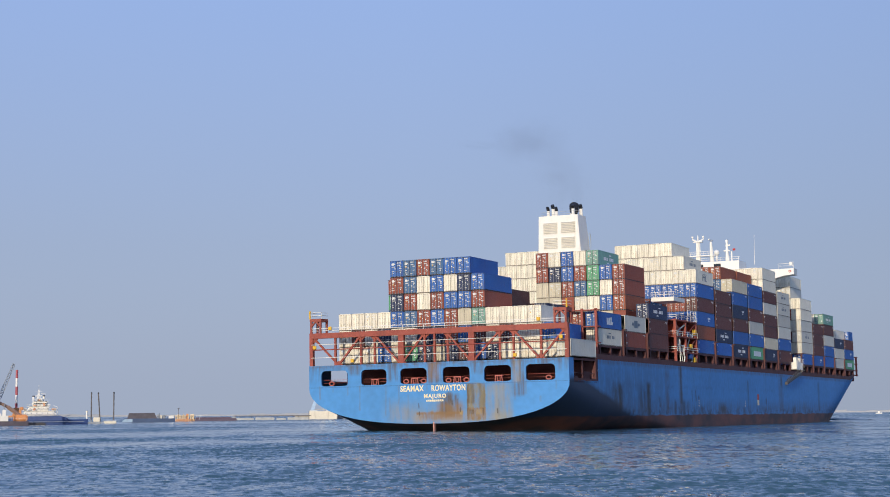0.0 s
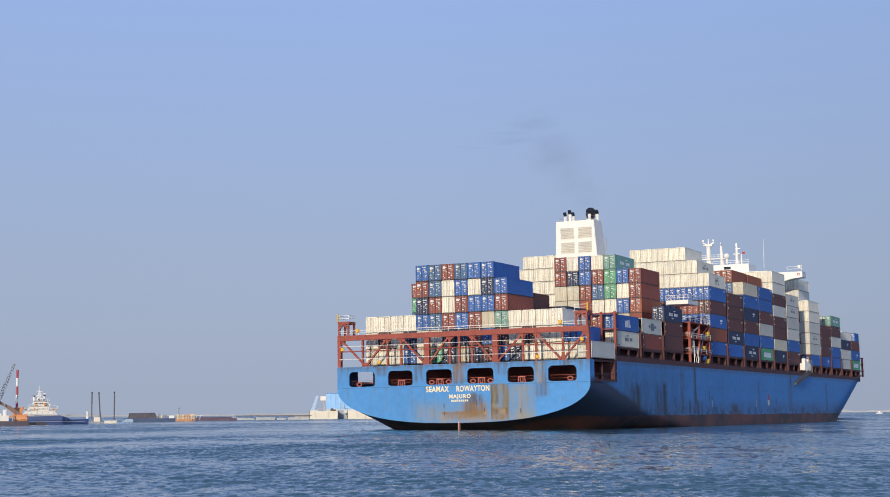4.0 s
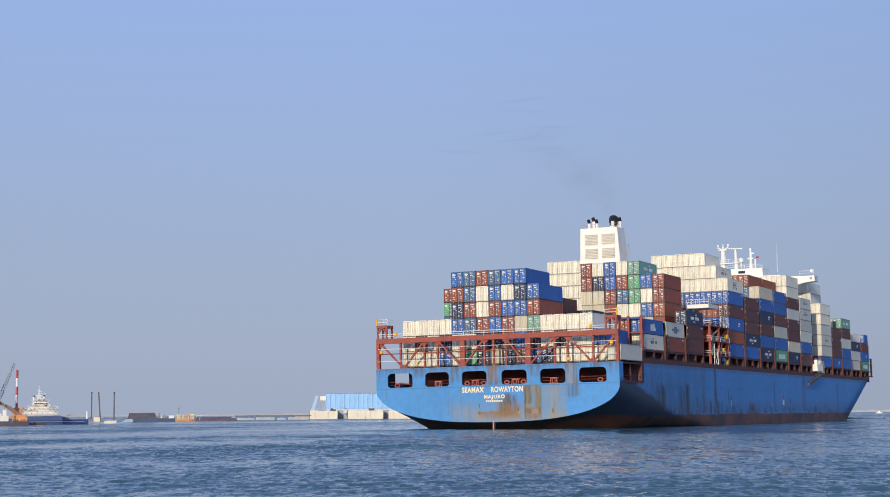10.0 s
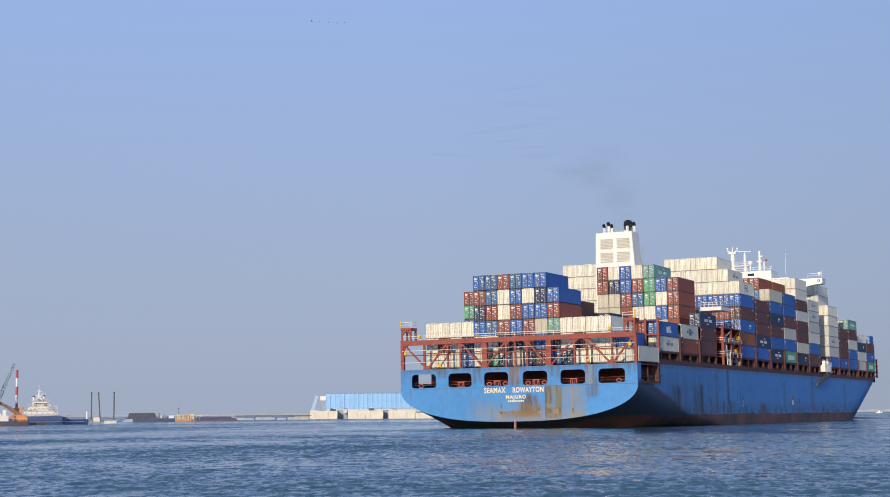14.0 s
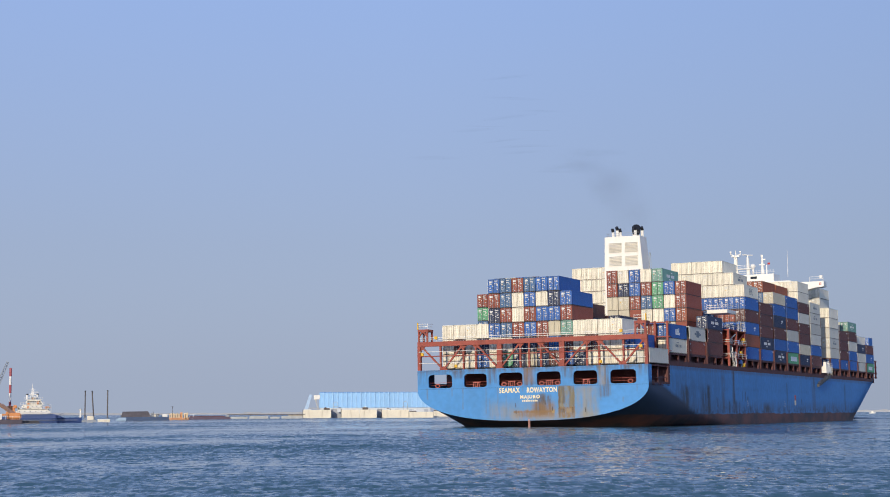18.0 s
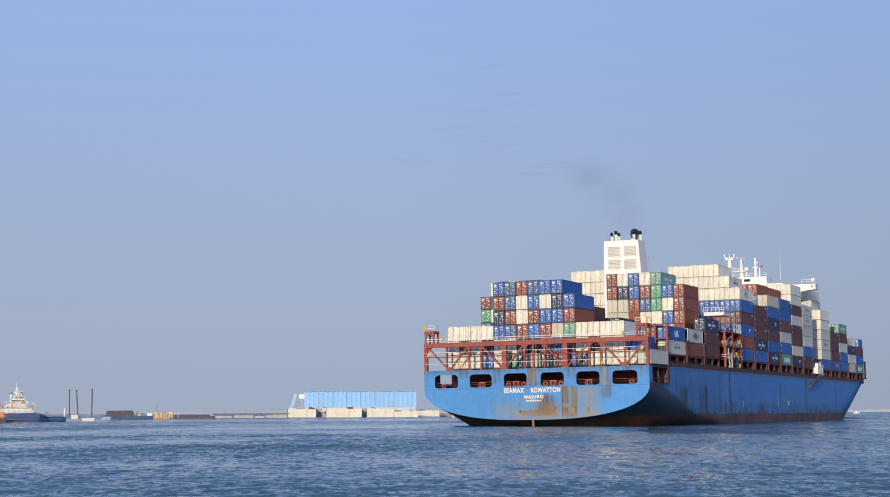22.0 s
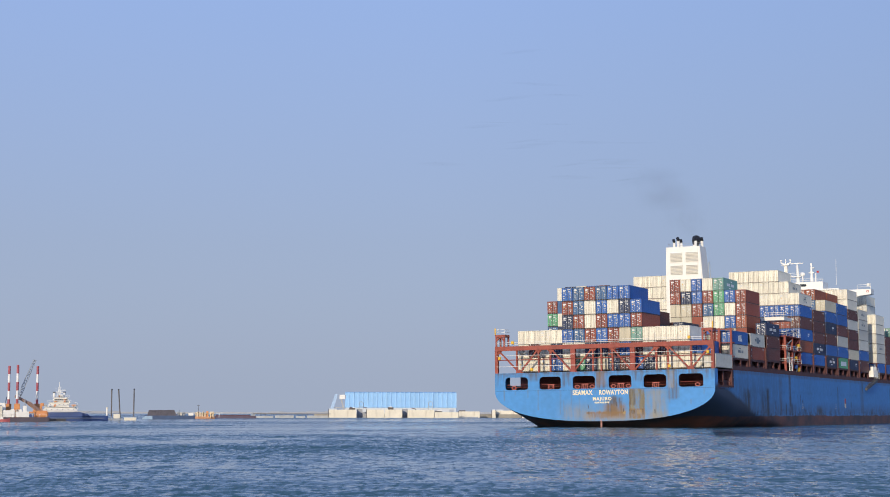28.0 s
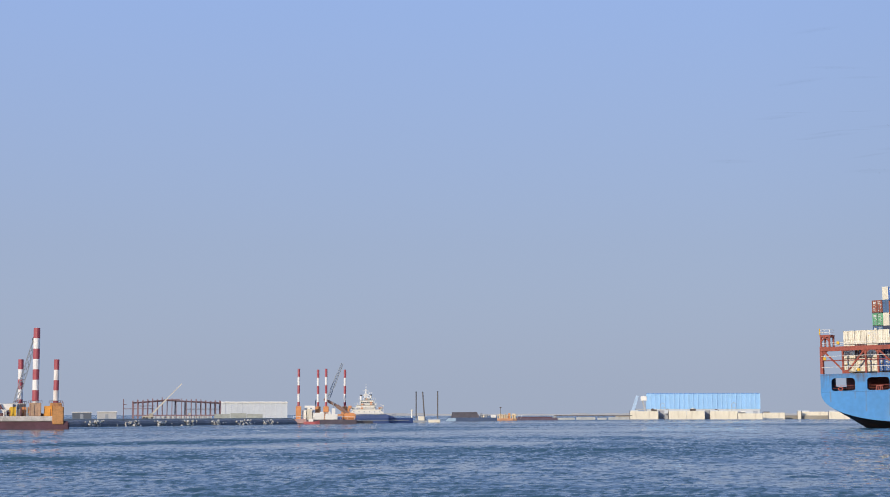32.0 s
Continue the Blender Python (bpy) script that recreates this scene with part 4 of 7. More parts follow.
def container_logo(kind):
    """Plain shapes in place of the lines' marks, on the starboard wall."""
    bm = bmesh.new()
    x0, x1 = CW / 2 - 0.008, CW / 2 + 0.012
    if kind == "block":                    # tall letters as blocks
        for y0, y1, z0, z1 in ((4.3, 5.3, 0.75, 1.9), (5.5, 6.2, 0.75, 2.0), (6.4, 7.4, 0.75, 1.3), (6.4, 6.9, 1.3, 2.1)):
            box(bm, x0, x1, y0, y1, z0, z1)
    elif kind == "words":
        for k in range(7):
            if k != 3:
                box(bm, x0, x1, 3.2 + k * 0.85, 3.2 + k * 0.85 + 0.62, 1.15, 1.75)
        box(bm, x0, x1, 6.4, 7.6, 2.1, 2.3)
        box(bm, x0, x1, 5.0, 6.2, 0.6, 0.8)
    elif kind == "lines":
        for k in range(6):
            if k != 3:
                box(bm, x0, x1, 4.1 + k * 0.7, 4.1 + k * 0.7 + 0.5, 1.2, 1.75)
        box(bm, x0, x1, 5.0, 6.2, 2.05, 2.2)
    elif kind == "crest":
        box(bm, x0, x1, 5.2, 7.2, 0.8, 2.1)
        box(bm, x0, x1, 3.9, 5.0, 1.2, 1.7)
        box(bm, x0, x1, 7.4, 8.5, 1.2, 1.7)
    elif kind == "initials":               # three slanting letters over a thin line
        for k in range(3):
            y = 4.6 + k * 1.0
            box(bm, x0, x1, y, y + 0.28, 0.75, 2.0)
            box(bm, x0, x1, y + 0.28, y + 0.8, 1.45 if k < 2 else 0.75, 1.7 if k < 2 else 1.0)
        box(bm, x0, x1, 4.6, 7.5, 2.12, 2.2)
    elif kind == "number":                 # small number bars near the ends, as plain bars
        box(bm, x0, x1, 10.4, 11.6, 2.42, 2.54)
        box(bm, x0, x1, 10.9, 11.6, 2.24, 2.33)
        box(bm, x0, x1, 0.5, 0.8, 2.0, 2.4)
        box(bm, x0, x1, 0.5, 0.75, 0.7, 0.95)
    elif kind == "small":
        box(bm, x0, x1, 7.5, 9.0, 1.5, 1.9)
        box(bm, x0, x1, 7.5, 8.4, 1.1, 1.3)
    else:                                  # a wide plain panel
        box(bm, x0, x1, 3.0, 9.2, 0.75, 1.9)
    return bm


CARGO = []
RND = random.Random(7)
ROW = 2.468
BULK = ["blue", "blue", "brown", "red", "navy", "steel", "white", "brown", "cream", "grey"]
# aft bay: fifteen rows, colours from the top of each stack down
AFT = [
    ["white", "white", "white"], ["white", "brown", "white"], ["white", "white", "white"], ["white", "navy", "blue"],
    ["blue", "red", "navy", "blue", "white", "white"], ["steel", "steel", "red", "steel", "white", "green"], ["red", "white", "white", "red", "navy", "navy"],
    ["steel", "blue", "red", "blue", "navy", "cream"], ["blue", "white", "blue", "red", "red", "navy"], ["blue", "navy", "blue", "cream", "blue", "brown"],
    ["blue", "red", "teal", "brown", "blue"], ["white", "white", "navy"], ["white", "brown", "white"], ["white", "white", "white"], ["white", "white", "white"],
]
for r, col in enumerate(AFT):
    n = len(col)
    for k, c in enumerate(col):
        container(c, pose(-20.15 + 2.5 * (r + 0.5), 4.6, 11.65 + 2.9 * (n - 1 - k)))
for r, cs in ((15, ("white", "blue")),):
    for k, c in enumerate(cs):
        container(c, pose(-20.15 + 2.5 * (r + 0.5), 4.6, 11.65 + 2.9 * k))
container("grey", pose(22.25, 1.45, 11.6))

# other bays: start, base height, stacks' heights from port to starboard, outer starboard stack from the deck up, tops
S = 18
BAYS = [
    # y, base, tier height, stacks' heights, outer starboard stack, its logos
    (19.1, 13.2, 2.872, [2] * 3 + [6] * 4 + [4] * 4 + [2] * 5 + [2, 2], ["white", "blue"], ["lines", "block"]),
    (33.5, 14.05, 2.90, [6] * 4 + [3] * 8 + [2] * 6, ["red", "grey"], ["", "crest"]),
    (47.6, 14.35, 2.80, [3] * 9 + [6] * 5 + [5, 5] + [2, 3], ["brown", "brown", "navy"], ["", "", "words"]),
    (80.7, 14.42, 2.872, [7] + [8] * 5 + [5] * 5 + [8] * 5 + [7, 6], ["blue", "orange", "blue", "brown", "blue", "white"], ["", "", "small", "", "", "initials"]),
    (95.1, 14.42, 2.80, [7] * 15 + [5, 5, 5], ["blue", "navy", "brown", "brown", "brown"], ["", "words", "", "", ""]),
    (109.5, 14.42, 2.88, [7] * 17 + [6], ["navy", "blue", "brown", "navy", "blue", "cream"], ["words", "", "", "small", "", ""]),
    (123.9, 14.42, 2.872, [7] * 17 + [6], ["green", "blue", "grey", "brown", "blue", "blue"], ["panel", "", "", "", "", ""]),
    (138.2, 14.42, 2.74, [8] * 18, ["navy", "cream", "brown", "brown", "grey", "brown", "white", "white"], ["small", "", "", "", "", "", "", ""]),
    (152.6, 14.42, 2.88, [6] * 18, ["brown", "blue", "grey", "grey", "grey", "grey"], ["", "", "", "", "lines", "lines"]),
    (178.2, 14.42, 2.86, [8] * 17 + [6], ["blue", "grey", "grey", "grey", "white", "white"], ["", "", "lines", "", "", ""]),
    (192.3, 14.42, 2.81, [4] * 18, ["blue", "brown", "brown", "brown"], ["small", "", "", ""]),
    (206.4, 14.42, 2.90, [5] * 18, ["blue", "blue", "grey", "brown", "teal"], ["", "", "", "", "words"]),
    (220.6, 14.42, 2.80, [4] * 17 + [3], ["grey", "grey", "navy"], ["", "", "small"]),
    (234.8, 14.42, 2.86, [4] * 17 + [3], ["green", "blue", "brown"], ["panel", "small", ""]),
]
# columns whose aft faces show, from the top down
FACES = {
    (47.6, 9): ["red", "red", "cream", "cream"], (47.6, 10): ["white", "navy", "cream", "cream"], (47.6, 11): ["blue", "blue", "red", "red"],
    (47.6, 12): ["white", "red", "steel", "white"], (47.6, 13): ["teal", "green", "green", "white"], (47.6, 14): ["blue", "white", "blue"], (47.6, 15): ["red", "red", "orange", "red"],
    (33.5, 0): ["white", "steel", "white", "navy"], (33.5, 1): ["white", "navy", "white"], (19.1, 3): ["navy", "navy", "green"], (19.1, 10): ["brown", "navy"], (33.5, 11): ["navy", "brown"],
    (80.7, 15): ["white", "white", "white", "blue", "red", "blue"], (80.7, 16): ["white", "white", "blue", "red", "blue", "red"], (80.7, 14): ["white", "white", "white", "blue", "steel", "blue"],
    (80.7, 13): ["white", "white", "white", "blue", "red", "blue"], (109.5, 16): ["orange", "steel"], (109.5, 15): ["orange", "steel"],
    (123.9, 16): ["orange", "white"], (138.2, 16): ["white", "white"], (178.2, 15): ["white", "white"], (178.2, 16): ["white", "grey", "grey"],
    (206.4, 16): ["white", "brown"], (206.4, 15): ["teal"], (220.6, 16): ["white", "navy"], (220.6, 15): ["white"], (234.8, 16): ["white", "steel"], (234.8, 15): ["white"],
}
FACES.update({(80.7, r): ["white"] * 6 for r in range(0, 6)})
MARKED = {(80.7, 16, 0): "lines", (47.6, 13, 0): "words", (47.6, 15, 0): "", (138.2, 16, 0): ""}
WHITE_TOPS = {80.7: 3, 138.2: 2, 152.6: 2, 178.2: 3}


def bay_stacks():
    for b, (y, base, tier, hs, outer, logos) in enumerate(BAYS):
        before = BAYS[b - 1][3] if b and y - BAYS[b - 1][0] < 20 else [0] * S
        after = BAYS[b + 1][3] if b + 1 < len(BAYS) and BAYS[b + 1][0] - y < 20 else [0] * S
        narrow = max(0, int((half_beam(200, 12) - half_beam(y + 14, 12)) / ROW) - 0)
        for r in range(S):
            if r < narrow:
                continue
            n = hs[r]
            port = hs[r - 1] if r else 0
            star = hs[r + 1] if r < S - 1 else 0
            x = -22.2 + ROW * (r + 0.5) + (0.085 * (r - 9) if y == 47.6 and 9 <= r < 16 else 0.0)
            inner = 1.55 if y == 47.6 and 9 <= r < 16 else 0.85 if y == 19.1 and r > 15 else 0.0
            pitch = 2.91 if y == 47.6 and 9 <= r < 16 else tier
            for k in range(n):
                seen = k == n - 1 or k >= port or k >= star or k >= before[r] or k >= after[r] or r == S - 1
                top = n - 1 - k
                if r == S - 1:
                    c = outer[k]
                elif (y, r) in FACES and top < len(FACES[y, r]):
                    c = FACES[y, r][top]
                elif top < WHITE_TOPS.get(y, 0):
                    c = "white"
                else:
                    c = RND.choice(BULK)
                near = r == S - 1 or (k >= star and r >= 7) or (k >= before[r] and (r >= 13 if y > 90 else (top < (4 if r < 6 else 3) or r >= 12) if y > 70 else r >= 1) and top < 6)
                if seen and not near:
                    REST.append((c, x, y, base + inner + pitch * k, pitch - 0.03))
                elif seen:
                    container(c, pose(x, y, base + inner + pitch * k), k >= before[r], (logos[k] or ("number" if RND.random() < 0.8 else "")) if r == S - 1 else MARKED.get((y, r, top), ""), (pitch - 0.03) / CH, 1.085 if y > 80 else 1.0)


REST = []
bay_stacks()
for k, c in enumerate(("brown", "white", "steel", "green", "red")):      # the outermost port stack
    container(c, pose(-23.45, 33.5, 14.05 + 2.9 * k))


for r in range(11, 17):                            # short containers on the foremost hatch
    for k in range(4):
        container("blue" if r > 14 else RND.choice(BULK), pose(-21.2 + ROW * (r + 0.5), 249.2, 14.42 + 2.86 * k), True, "", 1.0, 0.5)


def build_rest():
    """The inner containers of the stacks, which only show their tops, as plain corrugated boxes in one piece."""
    colors = sorted({c for c, *_ in REST})
    bm = bmesh.new()
    for c, x, y, z, h in REST:
        mi = colors.index(c)
        box(bm, x - CW / 2, x + CW / 2, y, y + CL, z, z + h, mi)
        for k in range(12):
            box(bm, x - CW / 2 + 0.12, x + CW / 2 - 0.12, y + 0.4 + k * 0.98, y + 0.8 + k * 0.98, z + h, z + h + 0.03, mi)
    ob = part("stacked_containers", bm, [container_paint(c) for c in colors])
    tagged(ob, "inner stacks of mixed blue, maroon and white shipping containers on the ship", "containers", kind="stuff")
    CARGO.append((ob, pose(0, 0, 0)))


build_rest()

def build_deck_works():
    """Hatch coamings, lashing bridges between the bays and the posts under the outer stacks."""
    for y, base, tier, hs, outer, logos in BAYS:
        base = 14.05 if y == 19.1 else base
        low = 13.15 if y == 19.1 else base - 0.03
        bm = bmesh.new()
        box(bm, -17.2, 17.2, y - 0.2, y + CL + 0.2, DECK - 0.1, low)
        part("hatch_coaming", bm, DARKRED, ship)
        for s in (-1, 1):
            for yy in (y + 0.1, y + 5.9, y + CL - 0.7):
                bm = bmesh.new()
                box(bm, s * 21.9 - 0.3, s * 21.9 + 0.3, yy, yy + 0.6, DECK - 0.2, base - 0.35)
                part("container_pedestal", bm, DARKRED, ship)
            bm = bmesh.new()
            box(bm, s * 21.9 - 0.3, s * 21.9 + 0.3, y, y + CL, base - 0.35, base - 0.03)
            part("stack_girder", bm, DARKRED, ship)
    for s in (-1, 1):                              # long coaming beside the side passages
        for y0, y1 in ((18, 61), (79.5, 166), (177.5, 232)):
            bm = bmesh.new()
            x0, x1 = sorted((s * 19.6, s * 19.8))
            box(bm, x0, x1, y0, y1, DECK - 0.1, 14.2)
            part("passage_wall", bm, DARKRED, ship)
        bm = bmesh.new()                           # low plated bulwark along the deck's edge
        ys = list(range(14, 246, 8)) + [248]
        lip = [(half_beam(y, sheer(y)), y, sheer(y)) for y in ys]
        rows = [[bm.verts.new((s * (hb - 0.16 + dx), y, z + dz)) for dx, dz in ((0, -0.05), (0.1, -0.05), (0.1, 0.95), (0, 0.95))] for hb, y, z in lip]
        for a, b in zip(rows, rows[1:]):
            for k in range(4):
                bm.faces.new((a[k], a[(k + 1) % 4], b[(k + 1) % 4], b[k]))
        bm.faces.new(rows[0])
        bm.faces.new(rows[-1][::-1])
        part("bulwark", bm, DARKRED, ship)
    gaps = [(BAYS[i][0] - 2.0) for i in range(len(BAYS))]
    for y in gaps:
        top = 20.2 if y < 20 else 17.2
        bm = bmesh.new()
        for s in (-1, 1):
            for x in (22.3, 19.8):
                box(bm, s * x - 0.2, s * x + 0.2, y + 0.1, y + 0.5, DECK - 0.2, top)
        for z in (14.4, 17.2, 20.0):
            if z <= top:
                box(bm, -22.8, 22.8, y + 0.1, y + 1.2, z - 0.18, z)
        part("lashing_bridge", bm, RED if y < 20 else DARKRED, ship)
        for s in (-1, 1) if y < 215 else ():
            for z in (12.0, 12.5):
                bm = bmesh.new()
                bar(bm, (s * 23.3, y, z), (s * 23.3, y + 14.4, z), 0.05, 4)
                part("side_rail", bm, DARKRED, ship)


build_deck_works()


def build_funnel():
    fx0, fx1, fy0, fy1 = -7.0, 2.1, 67.5, 73.0
    bm = bmesh.new()
    v = []
    for z, g in ((11.4, 0.0), (35.5, 0.0), (43.0, 0.45)):
        v.append([bm.verts.new(p) for p in ((fx0 + g * 0.25, fy0 + g * 0.4, z), (fx1 - g * 1.3, fy0 + g * 0.4, z), (fx1 + 0.2 - g * 1.4, fy1 - g, z), (fx0 + g * 0.25, fy1 - g, z))])
    for a, b in zip(v, v[1:]):
        for k in range(4):
            bm.faces.new((a[k], a[(k + 1) % 4], b[(k + 1) % 4], b[k]))
    bm.faces.new(v[-1])
    bmesh.ops.bevel(bm, geom=[e for e in bm.edges if abs(e.verts[0].co.z - e.verts[1].co.z) > 2], offset=0.15, segments=2, affect="EDGES")
    fun = part("funnel", bm, WHITE, ship, "tall white funnel casing with louvred vents")
    for cx in (-4.3, -0.45):
        for cz in (37.3, 40.4):
            bm = bmesh.new()
            box(bm, cx - 1.5, cx + 1.5, 67.50, 67.62, cz - 1.15, cz + 1.15)
            part("louvre_backing", bm, mat("louvre_shade", (0.80, 0.76, 0.66), 0.7), fun)
            bm = bmesh.new()
            for k in range(7):
                z = cz - 1.05 + k * 0.33
                vv = [bm.verts.new(p) for p in ((cx - 1.5, 67.36, z), (cx + 1.5, 67.36, z), (cx + 1.5, 67.5, z + 0.2), (cx - 1.5, 67.5, z + 0.2))]
                bm.faces.new(vv)
            bmesh.ops.solidify(bm, geom=bm.faces[:], thickness=0.04)
            part("louvre_slats", bm, WHITE, fun)
    for x, y, r, h in ((-5.2, 69, 0.32, 1.4), (-4.4, 69.8, 0.36, 1.9), (-3.4, 69, 0.32, 1.3), (0.2, 69, 0.34, 1.6), (-0.8, 71, 0.34, 1.2), (1.2, 71, 0.36, 1.7)):
        bm = bmesh.new()
        bar(bm, (x, y, 42.9), (x, y, 42.9 + h), r, 12)
        bar(bm, (x, y, 42.9 + h), (x, y - 0.5, 43.5 + h), r * 1.05, 12, mi=1)
        part("exhaust_pipe", bm, [WHITE, BLACK], fun)
    bm = bmesh.new()
    bar(bm, (0.0, 70.6, 42.9), (0.0, 70.6, 44.2), 0.55, 16)
    bar(bm, (-0.32, 71.1, 44.15), (0.18, 69.75, 45.05), 0.92, 20, 0.98)
    part("main_exhaust", bm, BLACK, fun, "soot-black main exhaust pipe", True)
    bm = bmesh.new()
    for z in (43.3, 43.8):
        for p, q in (((-6.4, 67.9, z), (1.6, 67.9, z)), ((1.6, 67.9, z), (1.1, 71.0, z)), ((-6.4, 67.9, z), (-6.4, 71.0, z))):
            bar(bm, p, q, 0.035, 4)
    part("funnel_rail", bm, GREYSTEEL, fun)
    # casing behind and around the funnel's foot
    bm = bmesh.new()
    box(bm, -9.5, 9.5, 64, 77, DECK - 0.1, 20.5)
    part("engine_casing", bm, WHITE, ship, "white engine casing at the funnel's foot")
    bm = bmesh.new()
    for k in range(8):                              # hooped pipe on the funnel's side
        a0, a1 = math.pi * k / 8, math.pi * (k + 1) / 8
        bar(bm, (2.7, 71.6 - 0.6 * math.cos(a0), 38.5 + 0.9 * math.sin(a0)), (2.7, 71.6 - 0.6 * math.cos(a1), 38.5 + 0.9 * math.sin(a1)), 0.06, 5)
    bar(bm, (2.7, 71.0, 38.5), (2.7, 71.0, 35.6), 0.06, 5)
    bar(bm, (2.7, 72.2, 38.5), (2.7, 72.2, 35.6), 0.06, 5)
    part("vent_hoop", bm, GREYSTEEL, ship)


build_funnel()


def build_side_station():
    """Stair tower and white platform on the starboard side abreast of the engine casing."""
    bm = bmesh.new()
    box(bm, 18.0, 22.6, 63.0, 70.5, 24.1, 24.9)
    part("boat_platform", bm, WHITE, ship, "white side platform with a rail")
    bm = bmesh.new()
    for z in (25.4, 25.9):
        bar(bm, (18.0, 63.0, z), (22.6, 63.0, z), 0.05, 4)
        bar(bm, (22.6, 63.0, z), (22.6, 70.5, z), 0.05, 4)
    for k in range(6):
        bar(bm, (18.0 + k * 0.92, 63.0, 24.9), (18.0 + k * 0.92, 63.0, 25.9), 0.04, 4)
    part("platform_rail", bm, WHITE, ship)
    for x in (17, 22.6):
        for y in (63.2, 70.0, 77.5):
            bm = bmesh.new()
            box(bm, x - 0.25, x + 0.25, y - 0.25, y + 0.25, DECK - 0.1, 20.6)
            part("tower_post", bm, RED, ship)
    for z in (14.2, 17.2, 20.4):
        bm = bmesh.new()
        box(bm, 16.5, 22.9, 62.8, 78, z - 0.12, z + 0.1)
        part("tower_deck", bm, RED, ship)
    bm = bmesh.new()
    box(bm, 16.7, 22.5, 78.1, 78.4, 14.3, 20.3)
    part("back_screen", bm, RED, ship)
    bm = bmesh.new()
    bar(bm, (22.2, 66.2, 14.3), (22.2, 66.2, 18.6), 0.28, 8)
    bar(bm, (22.2, 66.2, 18.4), (22.6, 69.4, 19.6), 0.16, 6)
    box(bm, 21.8, 22.6, 65.8, 66.7, 17.0, 17.8)
    part("stores_crane", bm, GREYSTEEL, ship, "small grey stores crane")
    for y, z, w in ((69.5, 14.3, 1.6), (74.8, 17.3, 1.2)):
        bm = bmesh.new()
        bar(bm, (22.0, y, z + 0.45), (22.0, y + w, z + 0.45), 0.4, 10)
        part("life_raft", bm, WHITE, ship)
    bm = bmesh.new()
    for y in (63.4, 67.0, 70.6, 74.2, 77.8):
        for z in (14.3, 17.3, 20.5):
            bar(bm, (22.9, y, z), (22.9, y, z + 1.0), 0.045, 4)
    for z in (14.8, 17.8, 21.0):
        bar(bm, (22.9, 62.8, z), (22.9, 78, z), 0.045, 4)
        bar(bm, (16.6, 62.8, z), (22.9, 62.8, z), 0.045, 4)
    part("stair_rail", bm, WHITE, ship)
    bm = bmesh.new()
    for z in (15.2, 18.2, 21.4):
        bar(bm, (16.6, 62.8, z), (22.9, 62.8, z), 0.06, 4)
        bar(bm, (22.9, 62.8, z), (22.9, 78, z), 0.06, 4)
    part("stair_rail", bm, WHITE, ship)
    for k in range(3):
        bm = bmesh.new()
        bar(bm, (22.6, 68.0 + 2.6 * k, 11.5 + (k % 2) * 3), (22.6, 70.6 + 2.6 * k, 14.4 + (k % 2) * 3), 0.12, 4)
        part("stair_flight", bm, GREYSTEEL, ship)
    bm = bmesh.new()
    box(bm, 23.3, 23.42, 63.5, 63.62, 10.6, 16.6)
    box(bm, 23.3, 23.42, 66.3, 66.42, 10.4, 15.6)
    box(bm, 23.1, 23.42, 62.8, 66.9, 15.4, 15.52)
    bar(bm, (23.36, 63.6, 11.0), (23.36, 66.4, 14.8), 0.05, 4)
    bar(bm, (23.36, 66.4, 11.0), (23.36, 63.6, 14.8), 0.05, 4)
    part("davit", bm, WHITE, ship, "white boarding davit")
    bm = bmesh.new()
    hull_shape(bm, 7.0, 2.6, 1.3, 0.0, 0.5)
    bmesh.ops.rotate(bm, verts=bm.verts, cent=(0, 0, 0), matrix=Matrix.Rotation(radians(90), 3, "Z"))
    bmesh.ops.translate(bm, verts=bm.verts, vec=(20.9, 67.6, 17.4))
    part("rescue_boat", bm, mat("boat_red", (0.50, 0.10, 0.05), 0.5, vary=0.15), ship, "orange-red rescue boat in its cradle")
    part("boat_canopy", rounded_box(19.9, 21.9, 65.2, 69.6, 18.6, 19.7, 0.4), mat("boat_red", (0.50, 0.10, 0.05), 0.5), ship)
    for z in (17.3, 20.5):                          # slanting ties across the tower's face
        bm = bmesh.new()
        bar(bm, (22.7, 70.2, z - 3.0), (22.7, 77.4, z - 0.2), 0.11, 4)
        part("tower_brace", bm, RED, ship)
    bm = bmesh.new()
    for y in (71.0, 73.2, 75.4, 77.0):
        bar(bm, (22.95, y, 20.4), (22.95, y, 22.6), 0.05, 4)
    bar(bm, (22.95, 71.0, 22.6), (22.95, 77.0, 22.6), 0.06, 4)
    bar(bm, (22.95, 71.0, 21.6), (22.95, 77.0, 21.6), 0.05, 4)
    part("gate_rail", bm, WHITE, ship)
    for y, z, c in ((73.0, 15.0, "o"), (75.5, 12.4, "o"), (72.5, 13.0, "b"), (76.2, 18.0, "o"), (70.6, 17.4, "b")):
        bm = bmesh.new()
        box(bm, 22.2, 22.9, y, y + 1.4, z, z + 1.0)
        bmesh.ops.bevel(bm, geom=bm.edges[:], offset=0.15, segments=1, affect="EDGES")
        part("deck_locker", bm, YELLOW if c == "o" else mat("locker_blue", (0.03, 0.10, 0.35), 0.5), ship)


build_side_station()


